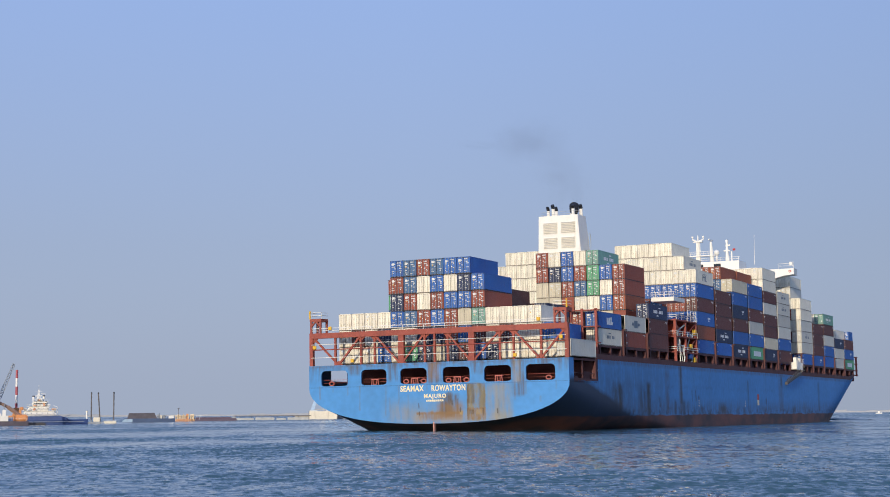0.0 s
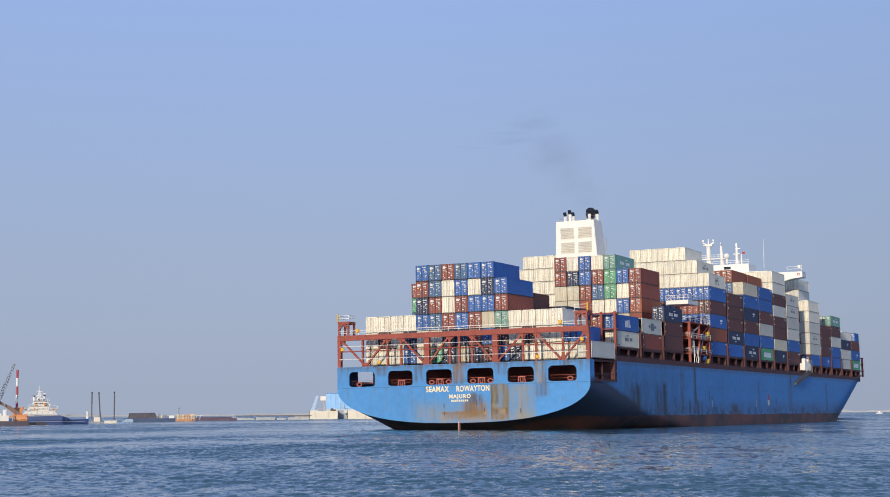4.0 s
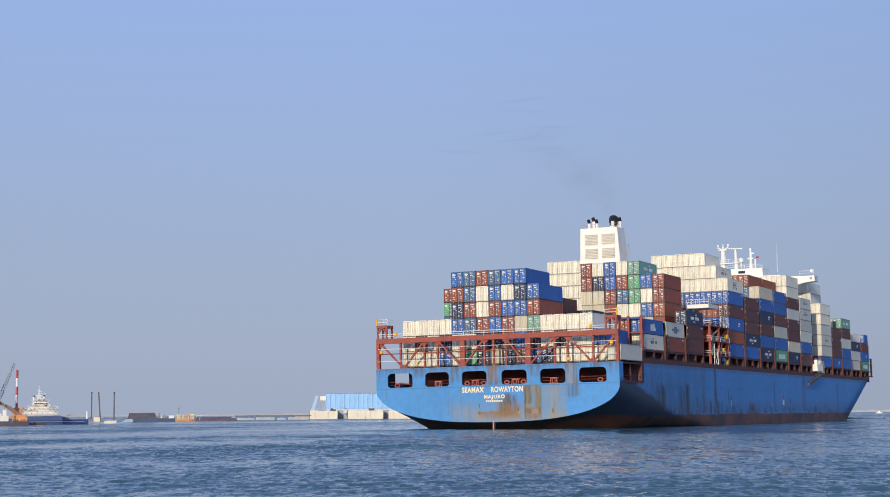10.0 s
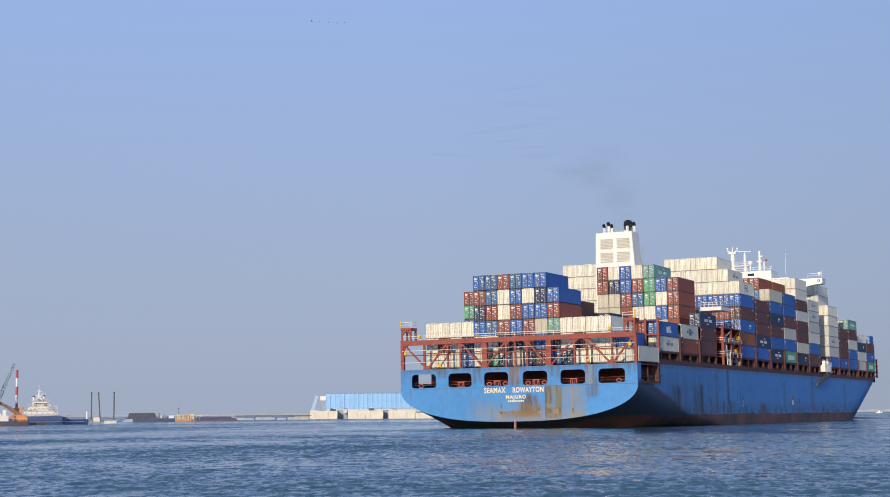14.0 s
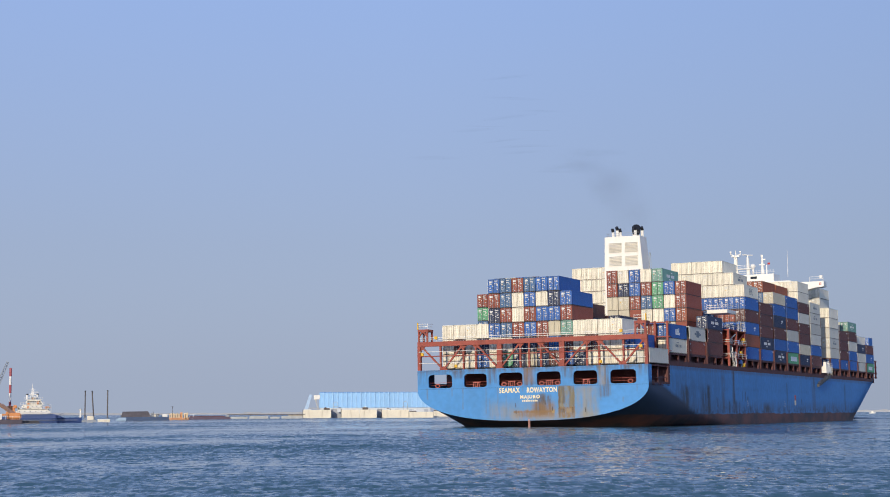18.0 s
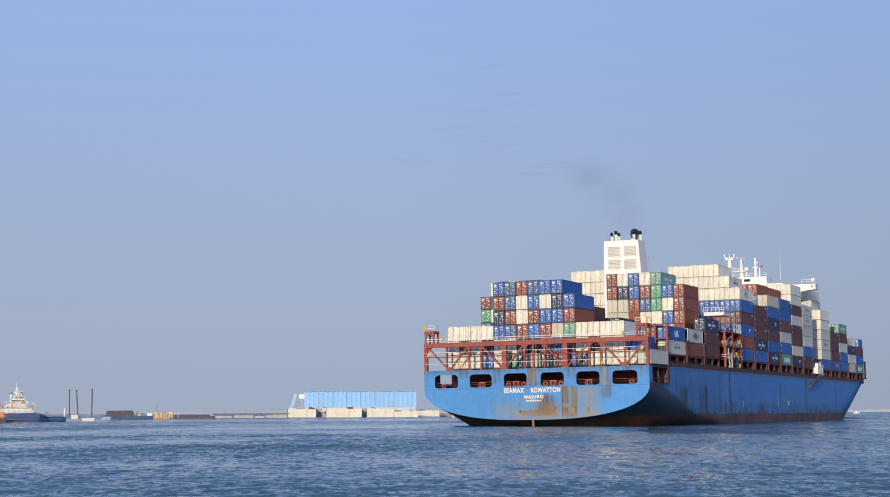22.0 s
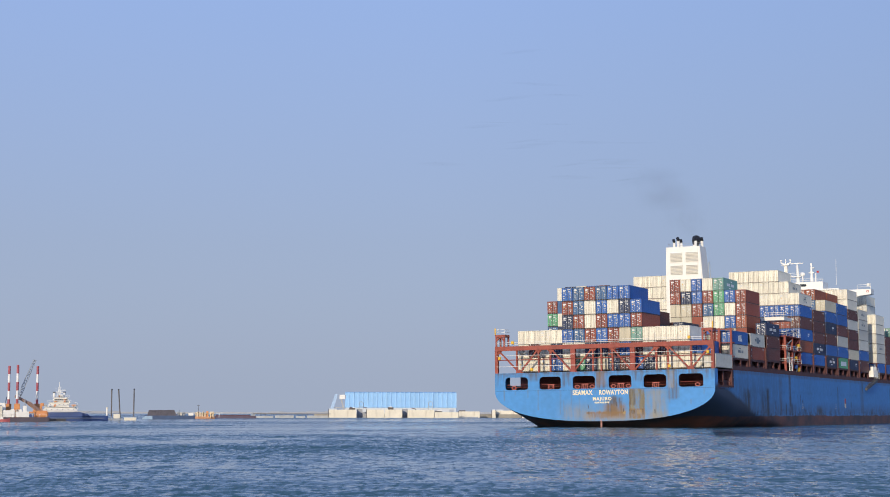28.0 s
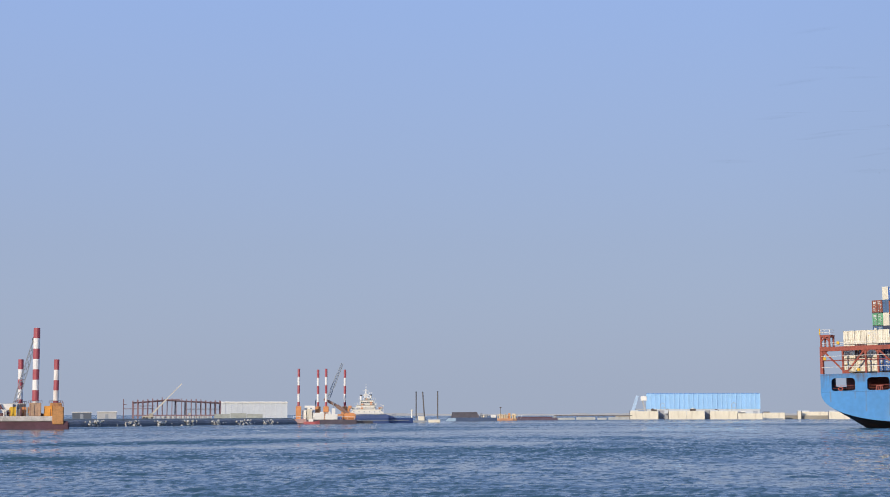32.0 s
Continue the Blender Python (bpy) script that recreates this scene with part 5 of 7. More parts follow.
def build_house():
    """Bridge house between the forward bays."""
    bm = bmesh.new()
    box(bm, -14, 14, 167.0, 176.5, DECK - 0.1, 37.0)
    house = part("deck_house", bm, WHITE, ship, "white accommodation block with a wide bridge")
    bm = bmesh.new()
    box(bm, -14, 14, 167.2, 175.5, 37.0, 39.0)
    part("wheelhouse", bm, WHITE, house)
    bm = bmesh.new()
    box(bm, -13.5, 13.5, 167.08, 167.2, 37.6, 38.6)
    part("bridge_windows", bm, GLASS, house)
    for s in (-1, 1):
        bm = bmesh.new()
        under = [(s * (14 + 8.2 * u), 169, 34.4 + 2.5 * math.sin(u * math.pi / 2)) for u in (0, 0.2, 0.4, 0.6, 0.8, 1.0)]     # arched underside
        v = [bm.verts.new(p) for p in under + [(s * 22.9, 169, 37.0), (s * 22.9, 169, 38.5), (s * 14, 169, 38.5)]]
        w = [bm.verts.new(q.co + Vector((0, 4.0, 0))) for q in v]
        for k in range(len(v)):
            bm.faces.new((v[k], v[(k + 1) % len(v)], w[(k + 1) % len(v)], w[k]))
        bm.faces.new(v)
        bm.faces.new(w[::-1])
        part("bridge_wing", bm, WHITE, house)
        bm = bmesh.new()
        bar(bm, (s * 22.8, 169, 38.5), (s * 22.8, 169, 40.2), 0.06, 5)
        bar(bm, (s * 19.0, 169, 38.5), (s * 19.0, 169, 39.8), 0.05, 5)
        for z in (39.2, 39.8):
            bar(bm, (s * 19.0, 169, z), (s * 22.8, 169, z), 0.05, 4)
        box(bm, s * 22.2 - 0.35, s * 22.2 + 0.35, 168.8, 169.4, 39.4, 40.1)
        part("wing_rail", bm, WHITE, house)
    bm = bmesh.new()
    box(bm, -10, 9.3, 167.6, 175, 39.0, 41.2)
    part("monkey_island", bm, WHITE, house)
    bm = bmesh.new()
    for z in (41.7, 42.2):
        bar(bm, (-10, 167.7, z), (9.5, 167.7, z), 0.05, 4)
    for k in range(9):
        bar(bm, (-10 + k * 2.4, 167.7, 41.2), (-10 + k * 2.4, 167.7, 42.2), 0.04, 4)
    part("roof_rail", bm, WHITE, house)
    bm = bmesh.new()
    for dx in (-0.45, 0.45):
        for dy in (-0.4, 0.4):
            bar(bm, (-2.2 + dx, 171 + dy, 41.3), (-2.2 + dx * 0.7, 171 + dy * 0.7, 46.8), 0.15, 5)
    for k in range(7):
        z = 41.8 + k * 0.75
        bar(bm, (-2.65, 170.6, z), (-1.75, 170.6, z + 0.4), 0.08, 4)
        bar(bm, (-1.75, 171.4, z), (-2.65, 171.4, z + 0.4), 0.08, 4)
    box(bm, -3.4, -1.0, 170.3, 171.7, 46.7, 46.95)
    box(bm, -2.65, -1.75, 170.7, 171.3, 41.3, 46.7)                 # plated trunk between the chords
    for s in (-1, 1):                               # yard with lamps at its upturned ends
        bar(bm, (-2.2 + s * 0.3, 171, 47.0), (-2.2 + s * 1.45, 171, 47.55), 0.22, 6)
        bar(bm, (-2.2 + s * 1.4, 171, 47.5), (-2.2 + s * 1.4, 171, 48.2), 0.14, 6)
        box(bm, -2.2 + s * 1.4 - 0.22, -2.2 + s * 1.4 + 0.22, 170.8, 171.2, 48.0, 48.4)
    bar(bm, (-2.2, 171, 46.9), (-2.2, 171, 48.6), 0.2, 6, 0.12)
    box(bm, -5.2, 3.0, 170, 172, 43.0, 43.25)
    for z in (43.7, 44.2):
        bar(bm, (-5.2, 170, z), (3.0, 170, z), 0.05, 4)
    for k in range(8):
        bar(bm, (-5.2 + k * 1.17, 170, 43.2), (-5.2 + k * 1.17, 170, 44.2), 0.04, 4)
    bar(bm, (1.4, 171, 41.2), (1.2, 171, 46.6), 0.62, 8, 0.30)
    part("radar_mast", bm, WHITE, house, "white radar mast with cross-arms")
    bm = bmesh.new()
    box(bm, -1.9, 1.9, -0.14, 0.14, 0.0, 0.28)
    bar(bm, (0, 0, -0.35), (0, 0, 0.0), 0.18, 8)
    global SCANNER
    SCANNER = part("radar_scanner", bm, WHITE, house, "slowly turning radar scanner bar")
    SCANNER.location = (1.2, 171, 47.0)
    for x in (-6.5, -1.0, 3.6):
        bm = bmesh.new()
        box(bm, x - 0.9, x + 0.9, 167.5, 167.6, 39.9, 40.6)
        part("window", bm, GLASS, house)
    bm = bmesh.new()
    box(bm, 21.6, 22.25, 168.96, 169.0, 37.5, 38.1)
    part("wing_sign", bm, mat("mark_red", (0.42, 0.06, 0.05), 0.5), house)
    bm = bmesh.new()
    box(bm, 21.78, 22.07, 168.93, 168.96, 37.66, 37.94)
    part("sign_centre", bm, WHITE, house)
    bm = bmesh.new()
    bar(bm, (5.4, 171, 41.5), (5.4, 171, 46.4), 0.50, 8, 0.25)
    box(bm, 5.1, 6.3, 170.7, 171.3, 45.4, 45.7)
    box(bm, 5.15, 5.65, 170.8, 171.2, 46.3, 47.0)
    box(bm, 4.6, 6.2, 170.6, 171.4, 44.0, 44.3)
    bar(bm, (6.6, 171, 41.5), (6.6, 171, 44.0), 0.2, 6)
    part("signal_mast", bm, WHITE, house)
    bm = bmesh.new()
    bmesh.ops.create_icosphere(bm, subdivisions=2, radius=0.75, matrix=Matrix.Translation((3.2, 169, 43.6)))
    bar(bm, (3.2, 169, 41.5), (3.2, 169, 43.0), 0.25, 6)
    part("satellite_dome", bm, WHITE, house, "", True)
    bm = bmesh.new()
    bar(bm, (13.0, 169, 40.0), (13.1, 169, 47.6), 0.07, 5, 0.03)
    part("whip_antenna", bm, WHITE, house)
    bm = bmesh.new()
    box(bm, 6.9, 7.6, 170.9, 170.95, 44.1, 44.65)
    part("flag", bm, mat("flag_red", (0.45, 0.04, 0.04), 0.8), house, "small red flag")
    # boarding ladder on the side, and the white station at its head
    bm = bmesh.new()
    box(bm, 22.0, 23.4, 165.6, 172.4, 12.9, 14.7)
    box(bm, 22.5, 23.3, 166.0, 167.8, 14.7, 15.9)
    box(bm, 22.3, 23.2, 170.2, 171.6, 14.7, 15.8)
    for z in (14.9, 15.6):
        bar(bm, (23.5, 166.5, z), (23.5, 173.5, z), 0.035, 4)
    for k in range(6):
        bar(bm, (23.5, 166.5 + 1.4 * k, 12.4), (23.5, 166.5 + 1.4 * k, 15.6), 0.03, 4)
    part("pilot_station", bm, WHITE, ship, "white pilot boarding station")
    bm = bmesh.new()
    bar(bm, (23.95, 151, 9.2), (23.95, 167, 11.9), 0.42, 4)
    for k in range(9):
        bar(bm, (24.05, 151.5 + 1.9 * k, 9.6 + 0.33 * k), (24.05, 151.5 + 1.9 * k, 10.4 + 0.33 * k), 0.06, 4)
    bar(bm, (24.05, 151, 10.0), (24.05, 167, 12.8), 0.07, 4)
    part("accommodation_ladder", bm, mat("worn_aluminium", (0.10, 0.10, 0.10), 0.8, vary=0.3), ship)


build_house()


def build_fore_hatch():
    bm = bmesh.new()
    box(bm, -17.0, 20.3, 249.0, 255.4, DECK, 14.40)
    part("hatch_coaming", bm, DARKRED, ship)


build_fore_hatch()


def build_bow():
    """Red bulwark round the forecastle, breakwater and mast."""
    bm = bmesh.new()
    rows = []
    for y in list(range(250, 294, 3)) + [295]:
        hb = half_beam(y, sheer(y)) - 0.12
        rows.append([bm.verts.new((s * hb, y, sheer(y) - 0.1)) for s in (-1, 1)] + [bm.verts.new((s * hb, y, sheer(y) + 0.9)) for s in (-1, 1)])
    for a, b in zip(rows, rows[1:]):
        for k in (0, 1):
            bm.faces.new((a[k], b[k], b[k + 2], a[k + 2]))
    bmesh.ops.solidify(bm, geom=bm.faces[:], thickness=0.1)
    part("bulwark", bm, DARKRED, ship)
    w = half_beam(258, 12) - 0.3
    bm = bmesh.new()
    box(bm, -w, w, 257.8, 258.3, 11.2, 15.6)
    part("breakwater", bm, RED, ship)
    for s in (-1, 1):
        bm = bmesh.new()
        for x, y in ((w + 1.5, 260.9), (w - 0.8, 260.9), (w + 1.3, 262.4)):
            box(bm, s * x - 0.22, s * x + 0.22, y - 0.22, y + 0.22, 12.9, 18.7)
        x0, x1 = sorted((s * (w + 1.7), s * (w - 1.0)))
        for z in (13.2, 14.6, 16.6, 18.6):
            box(bm, x0, x1, 260.7, 262.6, z - 0.14, z + 0.14)
        part("lashing_tower", bm, RED, ship)
    bm = bmesh.new()
    bar(bm, (0, 280, 14), (0, 280, 23), 0.4, 8, 0.2)
    part("fore_mast", bm, WHITE, ship)


build_bow()


def build_bow_wave():
    """Low ridges of water thrown off on both bows."""
    for s in (-1, 1):
        bm = bmesh.new()
        rows = []
        for k in range(15):
            u = k / 14
            x, y = s * (5.0 + 17.0 * u), 285.5 - 15.0 * u
            h = 0.75 * (1 - u) ** 0.7 * (0.85 + 0.15 * math.sin(k * 2.1))
            wd = 0.9 + 1.5 * u
            rows.append([bm.verts.new(p) for p in ((x - s * 0.3, y - wd, -0.25), (x, y - wd * 0.35, h * 0.75), (x + s * 0.15, y, h), (x + s * 0.5, y + wd, -0.25))])
        for a, b in zip(rows, rows[1:]):
            for k in range(3):
                bm.faces.new((a[k], a[k + 1], b[k + 1], b[k]))
        part("bow_wave", bm, sea.data.materials[0], ship, "low dark ridge of water at the bow", True)


build_bow_wave()


# ---- harbour works beyond the water ----
def spot(bearing, d):
    """A place d metres off, bearing in degrees to the left of straight ahead."""
    b = radians(bearing)
    return -math.sin(b) * d, math.cos(b) * d


def facing(bearing, d, z=0.0, turn=0.0):
    """Pose at a place, its x axis across the line of sight."""
    x, y = spot(bearing, d)
    return pose(x, y, z, 0, 0, bearing + turn)


# distance haze is put into the leg, orange, blue, lattice, pile and shed tones
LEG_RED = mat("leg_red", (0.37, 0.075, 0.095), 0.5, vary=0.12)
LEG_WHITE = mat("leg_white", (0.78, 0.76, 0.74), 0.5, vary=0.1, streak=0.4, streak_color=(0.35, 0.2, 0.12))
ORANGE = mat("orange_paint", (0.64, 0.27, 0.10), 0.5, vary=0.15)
MAROON = mat("barge_maroon", (0.095, 0.042, 0.058), 0.7, vary=0.25, scale=0.3)
CONCRETE = mat("pale_concrete", (0.73, 0.68, 0.56), 0.85, vary=0.12, scale=0.25, bump=0.3, streak=0.4, streak_color=(0.40, 0.35, 0.27), stretch=(0.6, 0.6, 0.1))
DARKWALL = mat("wet_quay_wall", (0.135, 0.15, 0.175), 0.8, vary=0.3, scale=0.4, bump=0.4)
LAND = mat("reclaimed_ground", (0.30, 0.28, 0.24), 0.95, vary=0.2, scale=0.05, bump=0.4)
ROCK = mat("pale_rubble", (0.52, 0.50, 0.45), 0.9, vary=0.3, scale=1.2, bump=0.5)
SHIPBLUE = mat("tug_blue", (0.046, 0.082, 0.22), 0.5, vary=0.2, scale=0.3)
STEELBROWN = mat("primer_brown", (0.16, 0.075, 0.075), 0.7, vary=0.2)
LATTICE = mat("lattice_grey", (0.27, 0.30, 0.34), 0.6, vary=0.15)
PALE = mat("pale_sheet", (0.56, 0.60, 0.64), 0.7, vary=0.08, scale=0.2)
SHEDBLUE = mat("shed_blue", (0.25, 0.48, 0.77), 0.55, vary=0.08, scale=0.2, per_object=0.05)
SHEDBLUE2 = mat("shed_blue_rib", (0.30, 0.54, 0.82), 0.55, vary=0.08)
DARKPOLE = mat("weathered_pile", (0.115, 0.105, 0.105), 0.8, vary=0.3)
WHITEP = mat("boat_white", (0.76, 0.75, 0.71), 0.5, vary=0.08)


def lattice(bm, p, q, w, n):
    """A four-chord lattice boom."""
    p, q = Vector(p), Vector(q)
    ax = (q - p).normalized()
    s1 = ax.cross(Vector((0, 1, 0))).normalized()
    s2 = ax.cross(s1)
    ring = []
    for k in range(n + 1):
        c = p.lerp(q, k / n)
        ww = w * (1 - 0.55 * abs(k / n - 0.4))
        ring.append([c + s1 * a * ww + s2 * b * ww for a, b in ((-0.5, -0.5), (0.5, -0.5), (0.5, 0.5), (-0.5, 0.5))])
    for a, b in zip(ring, ring[1:]):
        for k in range(4):
            bar(bm, a[k], b[k], 0.11, 4)
            bar(bm, a[k], b[(k + 1) % 4], 0.08, 3)


def striped_leg(parent, x, y, z0, z1, r, band, red_first=True):
    """Jack-up leg: a steel tube with red and white bands, painted from the top down."""
    leg = None
    z, red = z1, red_first
    while z > z0 + 0.05:
        b = max(z0, z - band)
        bm = bmesh.new()
        bar(bm, (x, y, b), (x, y, z), r, 14)
        if leg is None:
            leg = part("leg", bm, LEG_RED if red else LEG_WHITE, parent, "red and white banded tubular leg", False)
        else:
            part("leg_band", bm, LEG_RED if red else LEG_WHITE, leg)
        z, red = b, not red
    return leg


def near_jackup():
    j = thing("jack_up_barge", "maroon jack-up barge with tall red and white banded legs", "barge", facing(24.625, 342))
    part("barge_hull", rounded_box(-15, 6.6, -2, 16, -1.0, 1.6, 0.3), MAROON, j)
    part("deck_fender", rounded_box(-15.2, 5.2, -2.15, 16.1, 1.6, 2.6, 0.12), mat("scuffed_white", (0.52, 0.49, 0.46), 0.8, vary=0.35, scale=0.6), j)
    for x, y, top, r in ((0.0, 0.0, 20.0, 0.66), (3.95, 0.3, 13.8, 0.53), (-3.05, 14.0, 14.2, 0.55), (-14.0, 1, 14.0, 0.58)):
        striped_leg(j, x, y, 2.6, top, r, 2.05)
        part("jacking_tower", rounded_box(x - 1.15, x + 1.15, y - 1.1, y + 1.1, 2.6, 5.2, 0.1), mat("deck_ochre", (0.48, 0.24, 0.09), 0.7, vary=0.3, scale=0.8) if x > 3 else mat("tower_brown", (0.44, 0.29, 0.19), 0.7, vary=0.3, scale=0.8), j)
        bm = bmesh.new()
        for k in range(8):
            a0, a1 = k * math.tau / 8, (k + 1) * math.tau / 8
            bar(bm, (x + 1.3 * math.cos(a0), y + 1.3 * math.sin(a0), 5.6), (x + 1.3 * math.cos(a1), y + 1.3 * math.sin(a1), 5.6), 0.06, 4)
            bar(bm, (x + 1.3 * math.cos(a0), y + 1.3 * math.sin(a0), 5.1), (x + 1.3 * math.cos(a0), y + 1.3 * math.sin(a0), 5.6), 0.05, 4)
        part("tower_rail", bm, STEELBROWN, j)
    for x0, x1, z1, m in ((-9.5, -4.3, 5.0, WHITEP), (-2.6, -1.2, 4.4, ORANGE)):
        part("deck_house", rounded_box(x0, x1, 2, 5, 2.6, z1, 0.08), m, j)
    part("deck_locker", rounded_box(1.7, 3.25, -1.9, 0.6, 2.6, 4.6, 0.08), mat("locker_orange", (0.80, 0.34, 0.05), 0.6, vary=0.2, scale=0.8), j)
    part("end_buttress", rounded_box(3.3, 5.5, -2.3, 2.0, 1.0, 4.5, 0.12), mat("deck_ochre", (0.48, 0.24, 0.09), 0.7), j)
    bm = bmesh.new()
    for k in range(9):
        bar(bm, (3.4 + k * 0.25, -2.0, 4.5), (3.4 + k * 0.25, -2.0, 5.3), 0.04, 4)
    bar(bm, (3.4, -2.0, 5.3), (5.4, -2.0, 5.3), 0.05, 4)
    part("buttress_rail", bm, STEELBROWN, j)
    bm = bmesh.new()
    for k in range(7):
        bar(bm, (-15 + k * 1.9, -1.8, 5.0), (-13.1 + k * 1.9, -1.8, 5.0), 0.05, 4)
        bar(bm, (-15 + k * 1.9, -1.8, 2.6), (-15 + k * 1.9, -1.8, 5.0), 0.06, 4)
    part("deck_rail", bm, WHITEP, j)
    bm = bmesh.new()
    lattice(bm, (-4.2, 6, 4.0), (-0.4, 6, 17.8), 1.0, 11)
    part("crane_boom", bm, LATTICE, j, "grey lattice crane boom")
    part("boom_head", rounded_box(-0.9, 0.1, 5.5, 6.5, 17.0, 18.4, 0.15), BLACK, j)
    rnd = random.Random(17)
    for k in range(26):                            # gear standing about the deck
        x, y = rnd.uniform(-14, 5.5), rnd.uniform(-1.2, 1.6)
        w, h = rnd.uniform(0.15, 0.7), rnd.uniform(0.4, 1.9)
        m = (WHITEP, STEELBROWN, LATTICE, YELLOW, CONCRETE)[k % 5]
        part("deck_gear", rounded_box(x - w, x + w, y, y + 0.7, 2.6, 2.6 + h, 0.06), m, j)
    bm = bmesh.new()
    for k in range(16):
        x = -14.6 + k * 1.25
        bar(bm, (x, -1.9, 2.6), (x + rnd.uniform(-0.2, 0.2), -1.9, 2.6 + rnd.uniform(0.8, 2.6)), 0.06, 4)
    part("stanchions", bm, STEELBROWN, j)
    part("crane_cab", rounded_box(-5.6, -3.2, 4.6, 7.4, 2.6, 5.2, 0.2), LATTICE, j)
    bm = bmesh.new()
    bar(bm, (-9.2, 1.5, 5.0), (-4.0, 1.5, 2.7), 0.25, 5)
    bar(bm, (-7.0, 1.5, 5.0), (-5.5, 1.5, 2.7), 0.2, 5)
    part("spud_strut", bm, STEELBROWN, j)
    bm = bmesh.new()
    bar(bm, (-7.2, 3, 5.0), (-7.2, 3, 9.0), 0.07, 4)
    bmesh.ops.create_icosphere(bm, subdivisions=1, radius=0.3, matrix=Matrix.Translation((-7.2, 3, 9.0)))
    part("lamp_pole", bm, WHITEP, j)


near_jackup()


def quay():
    """Low dark quay with rubble heaps along its foot, and the flat ground behind."""
    p, q = Vector((*spot(23.626, 404), 0)), Vector((*spot(15.941, 486), 0))
    d = (q - p).normalized()
    n = Vector((-d.y, d.x, 0))
    if n.y < 0:
        n = -n
    m = Matrix.Translation(p) @ Matrix(((d.x, n.x, 0, 0), (d.y, n.y, 0, 0), (0, 0, 1, 0), (0, 0, 0, 1)))
    L = (q - p).length
    wall = thing("quay", "low dark quay wall with pale rubble at intervals along the waterline", "quay", m, kind="structure")
    cuts = [0.0, 0.10, 0.235, 0.35, 0.475, 0.60, 0.725, 0.85, 1.0]
    for a, b in zip(cuts, cuts[1:]):
        bm = bmesh.new()
        x0, x1, rows = L * a + 0.4, L * b - 0.4, []
        for k in range(13):                        # worn earth-filled sections, higher in their middle
            u = k / 12
            h = 1.05 + 0.42 * math.sin(math.pi * u) ** 0.5 + 0.07 * math.sin(a * 90 + k * 2.3)
            x = x0 + (x1 - x0) * u
            rows.append([bm.verts.new(q) for q in ((x, -0.35, -1), (x, -0.2, h * 0.45), (x, 0.15, h * 0.85), (x, 0.7, h), (x, 6, h), (x, 6, -1))])
        for r0, r1 in zip(rows, rows[1:]):
            for k in range(5):
                bm.faces.new((r0[k], r1[k], r1[k + 1], r0[k + 1]))
        bm.faces.new(rows[0])
        bm.faces.new(rows[-1][::-1])
        part("wall_section", bm, DARKWALL, wall)
    part("coping", rounded_box(-2, L + 2, 3.0, 7, 1.25, 1.80, 0.08), mat("worn_coping", (0.40, 0.40, 0.37), 0.9, vary=0.3, scale=0.3), wall)
    part("ground_fill", rounded_box(-120, L + 30, 7, 260, -1, 1.45, 0.1), LAND, wall)
    rnd = random.Random(3)
    for c in cuts[1:-1]:
        for k in range(30):
            bm = bmesh.new()
            r = rnd.uniform(0.12, 0.36)
            bmesh.ops.create_icosphere(bm, subdivisions=1, radius=r)
            for v in bm.verts:
                v.co *= rnd.uniform(0.55, 1.35)
            bmesh.ops.translate(bm, verts=bm.verts, vec=(L * c + rnd.gauss(0, 1.7), -0.5 + rnd.uniform(-0.6, 0.6), rnd.uniform(0.0, 1.35)))
            part("rubble_stone", bm, ROCK, wall)
    return m, L


quay()


# primer brown paled and tinted to carry the distance haze
PRIMER = mat("primer_hazed", (0.24, 0.155, 0.175), 0.7, vary=0.2)


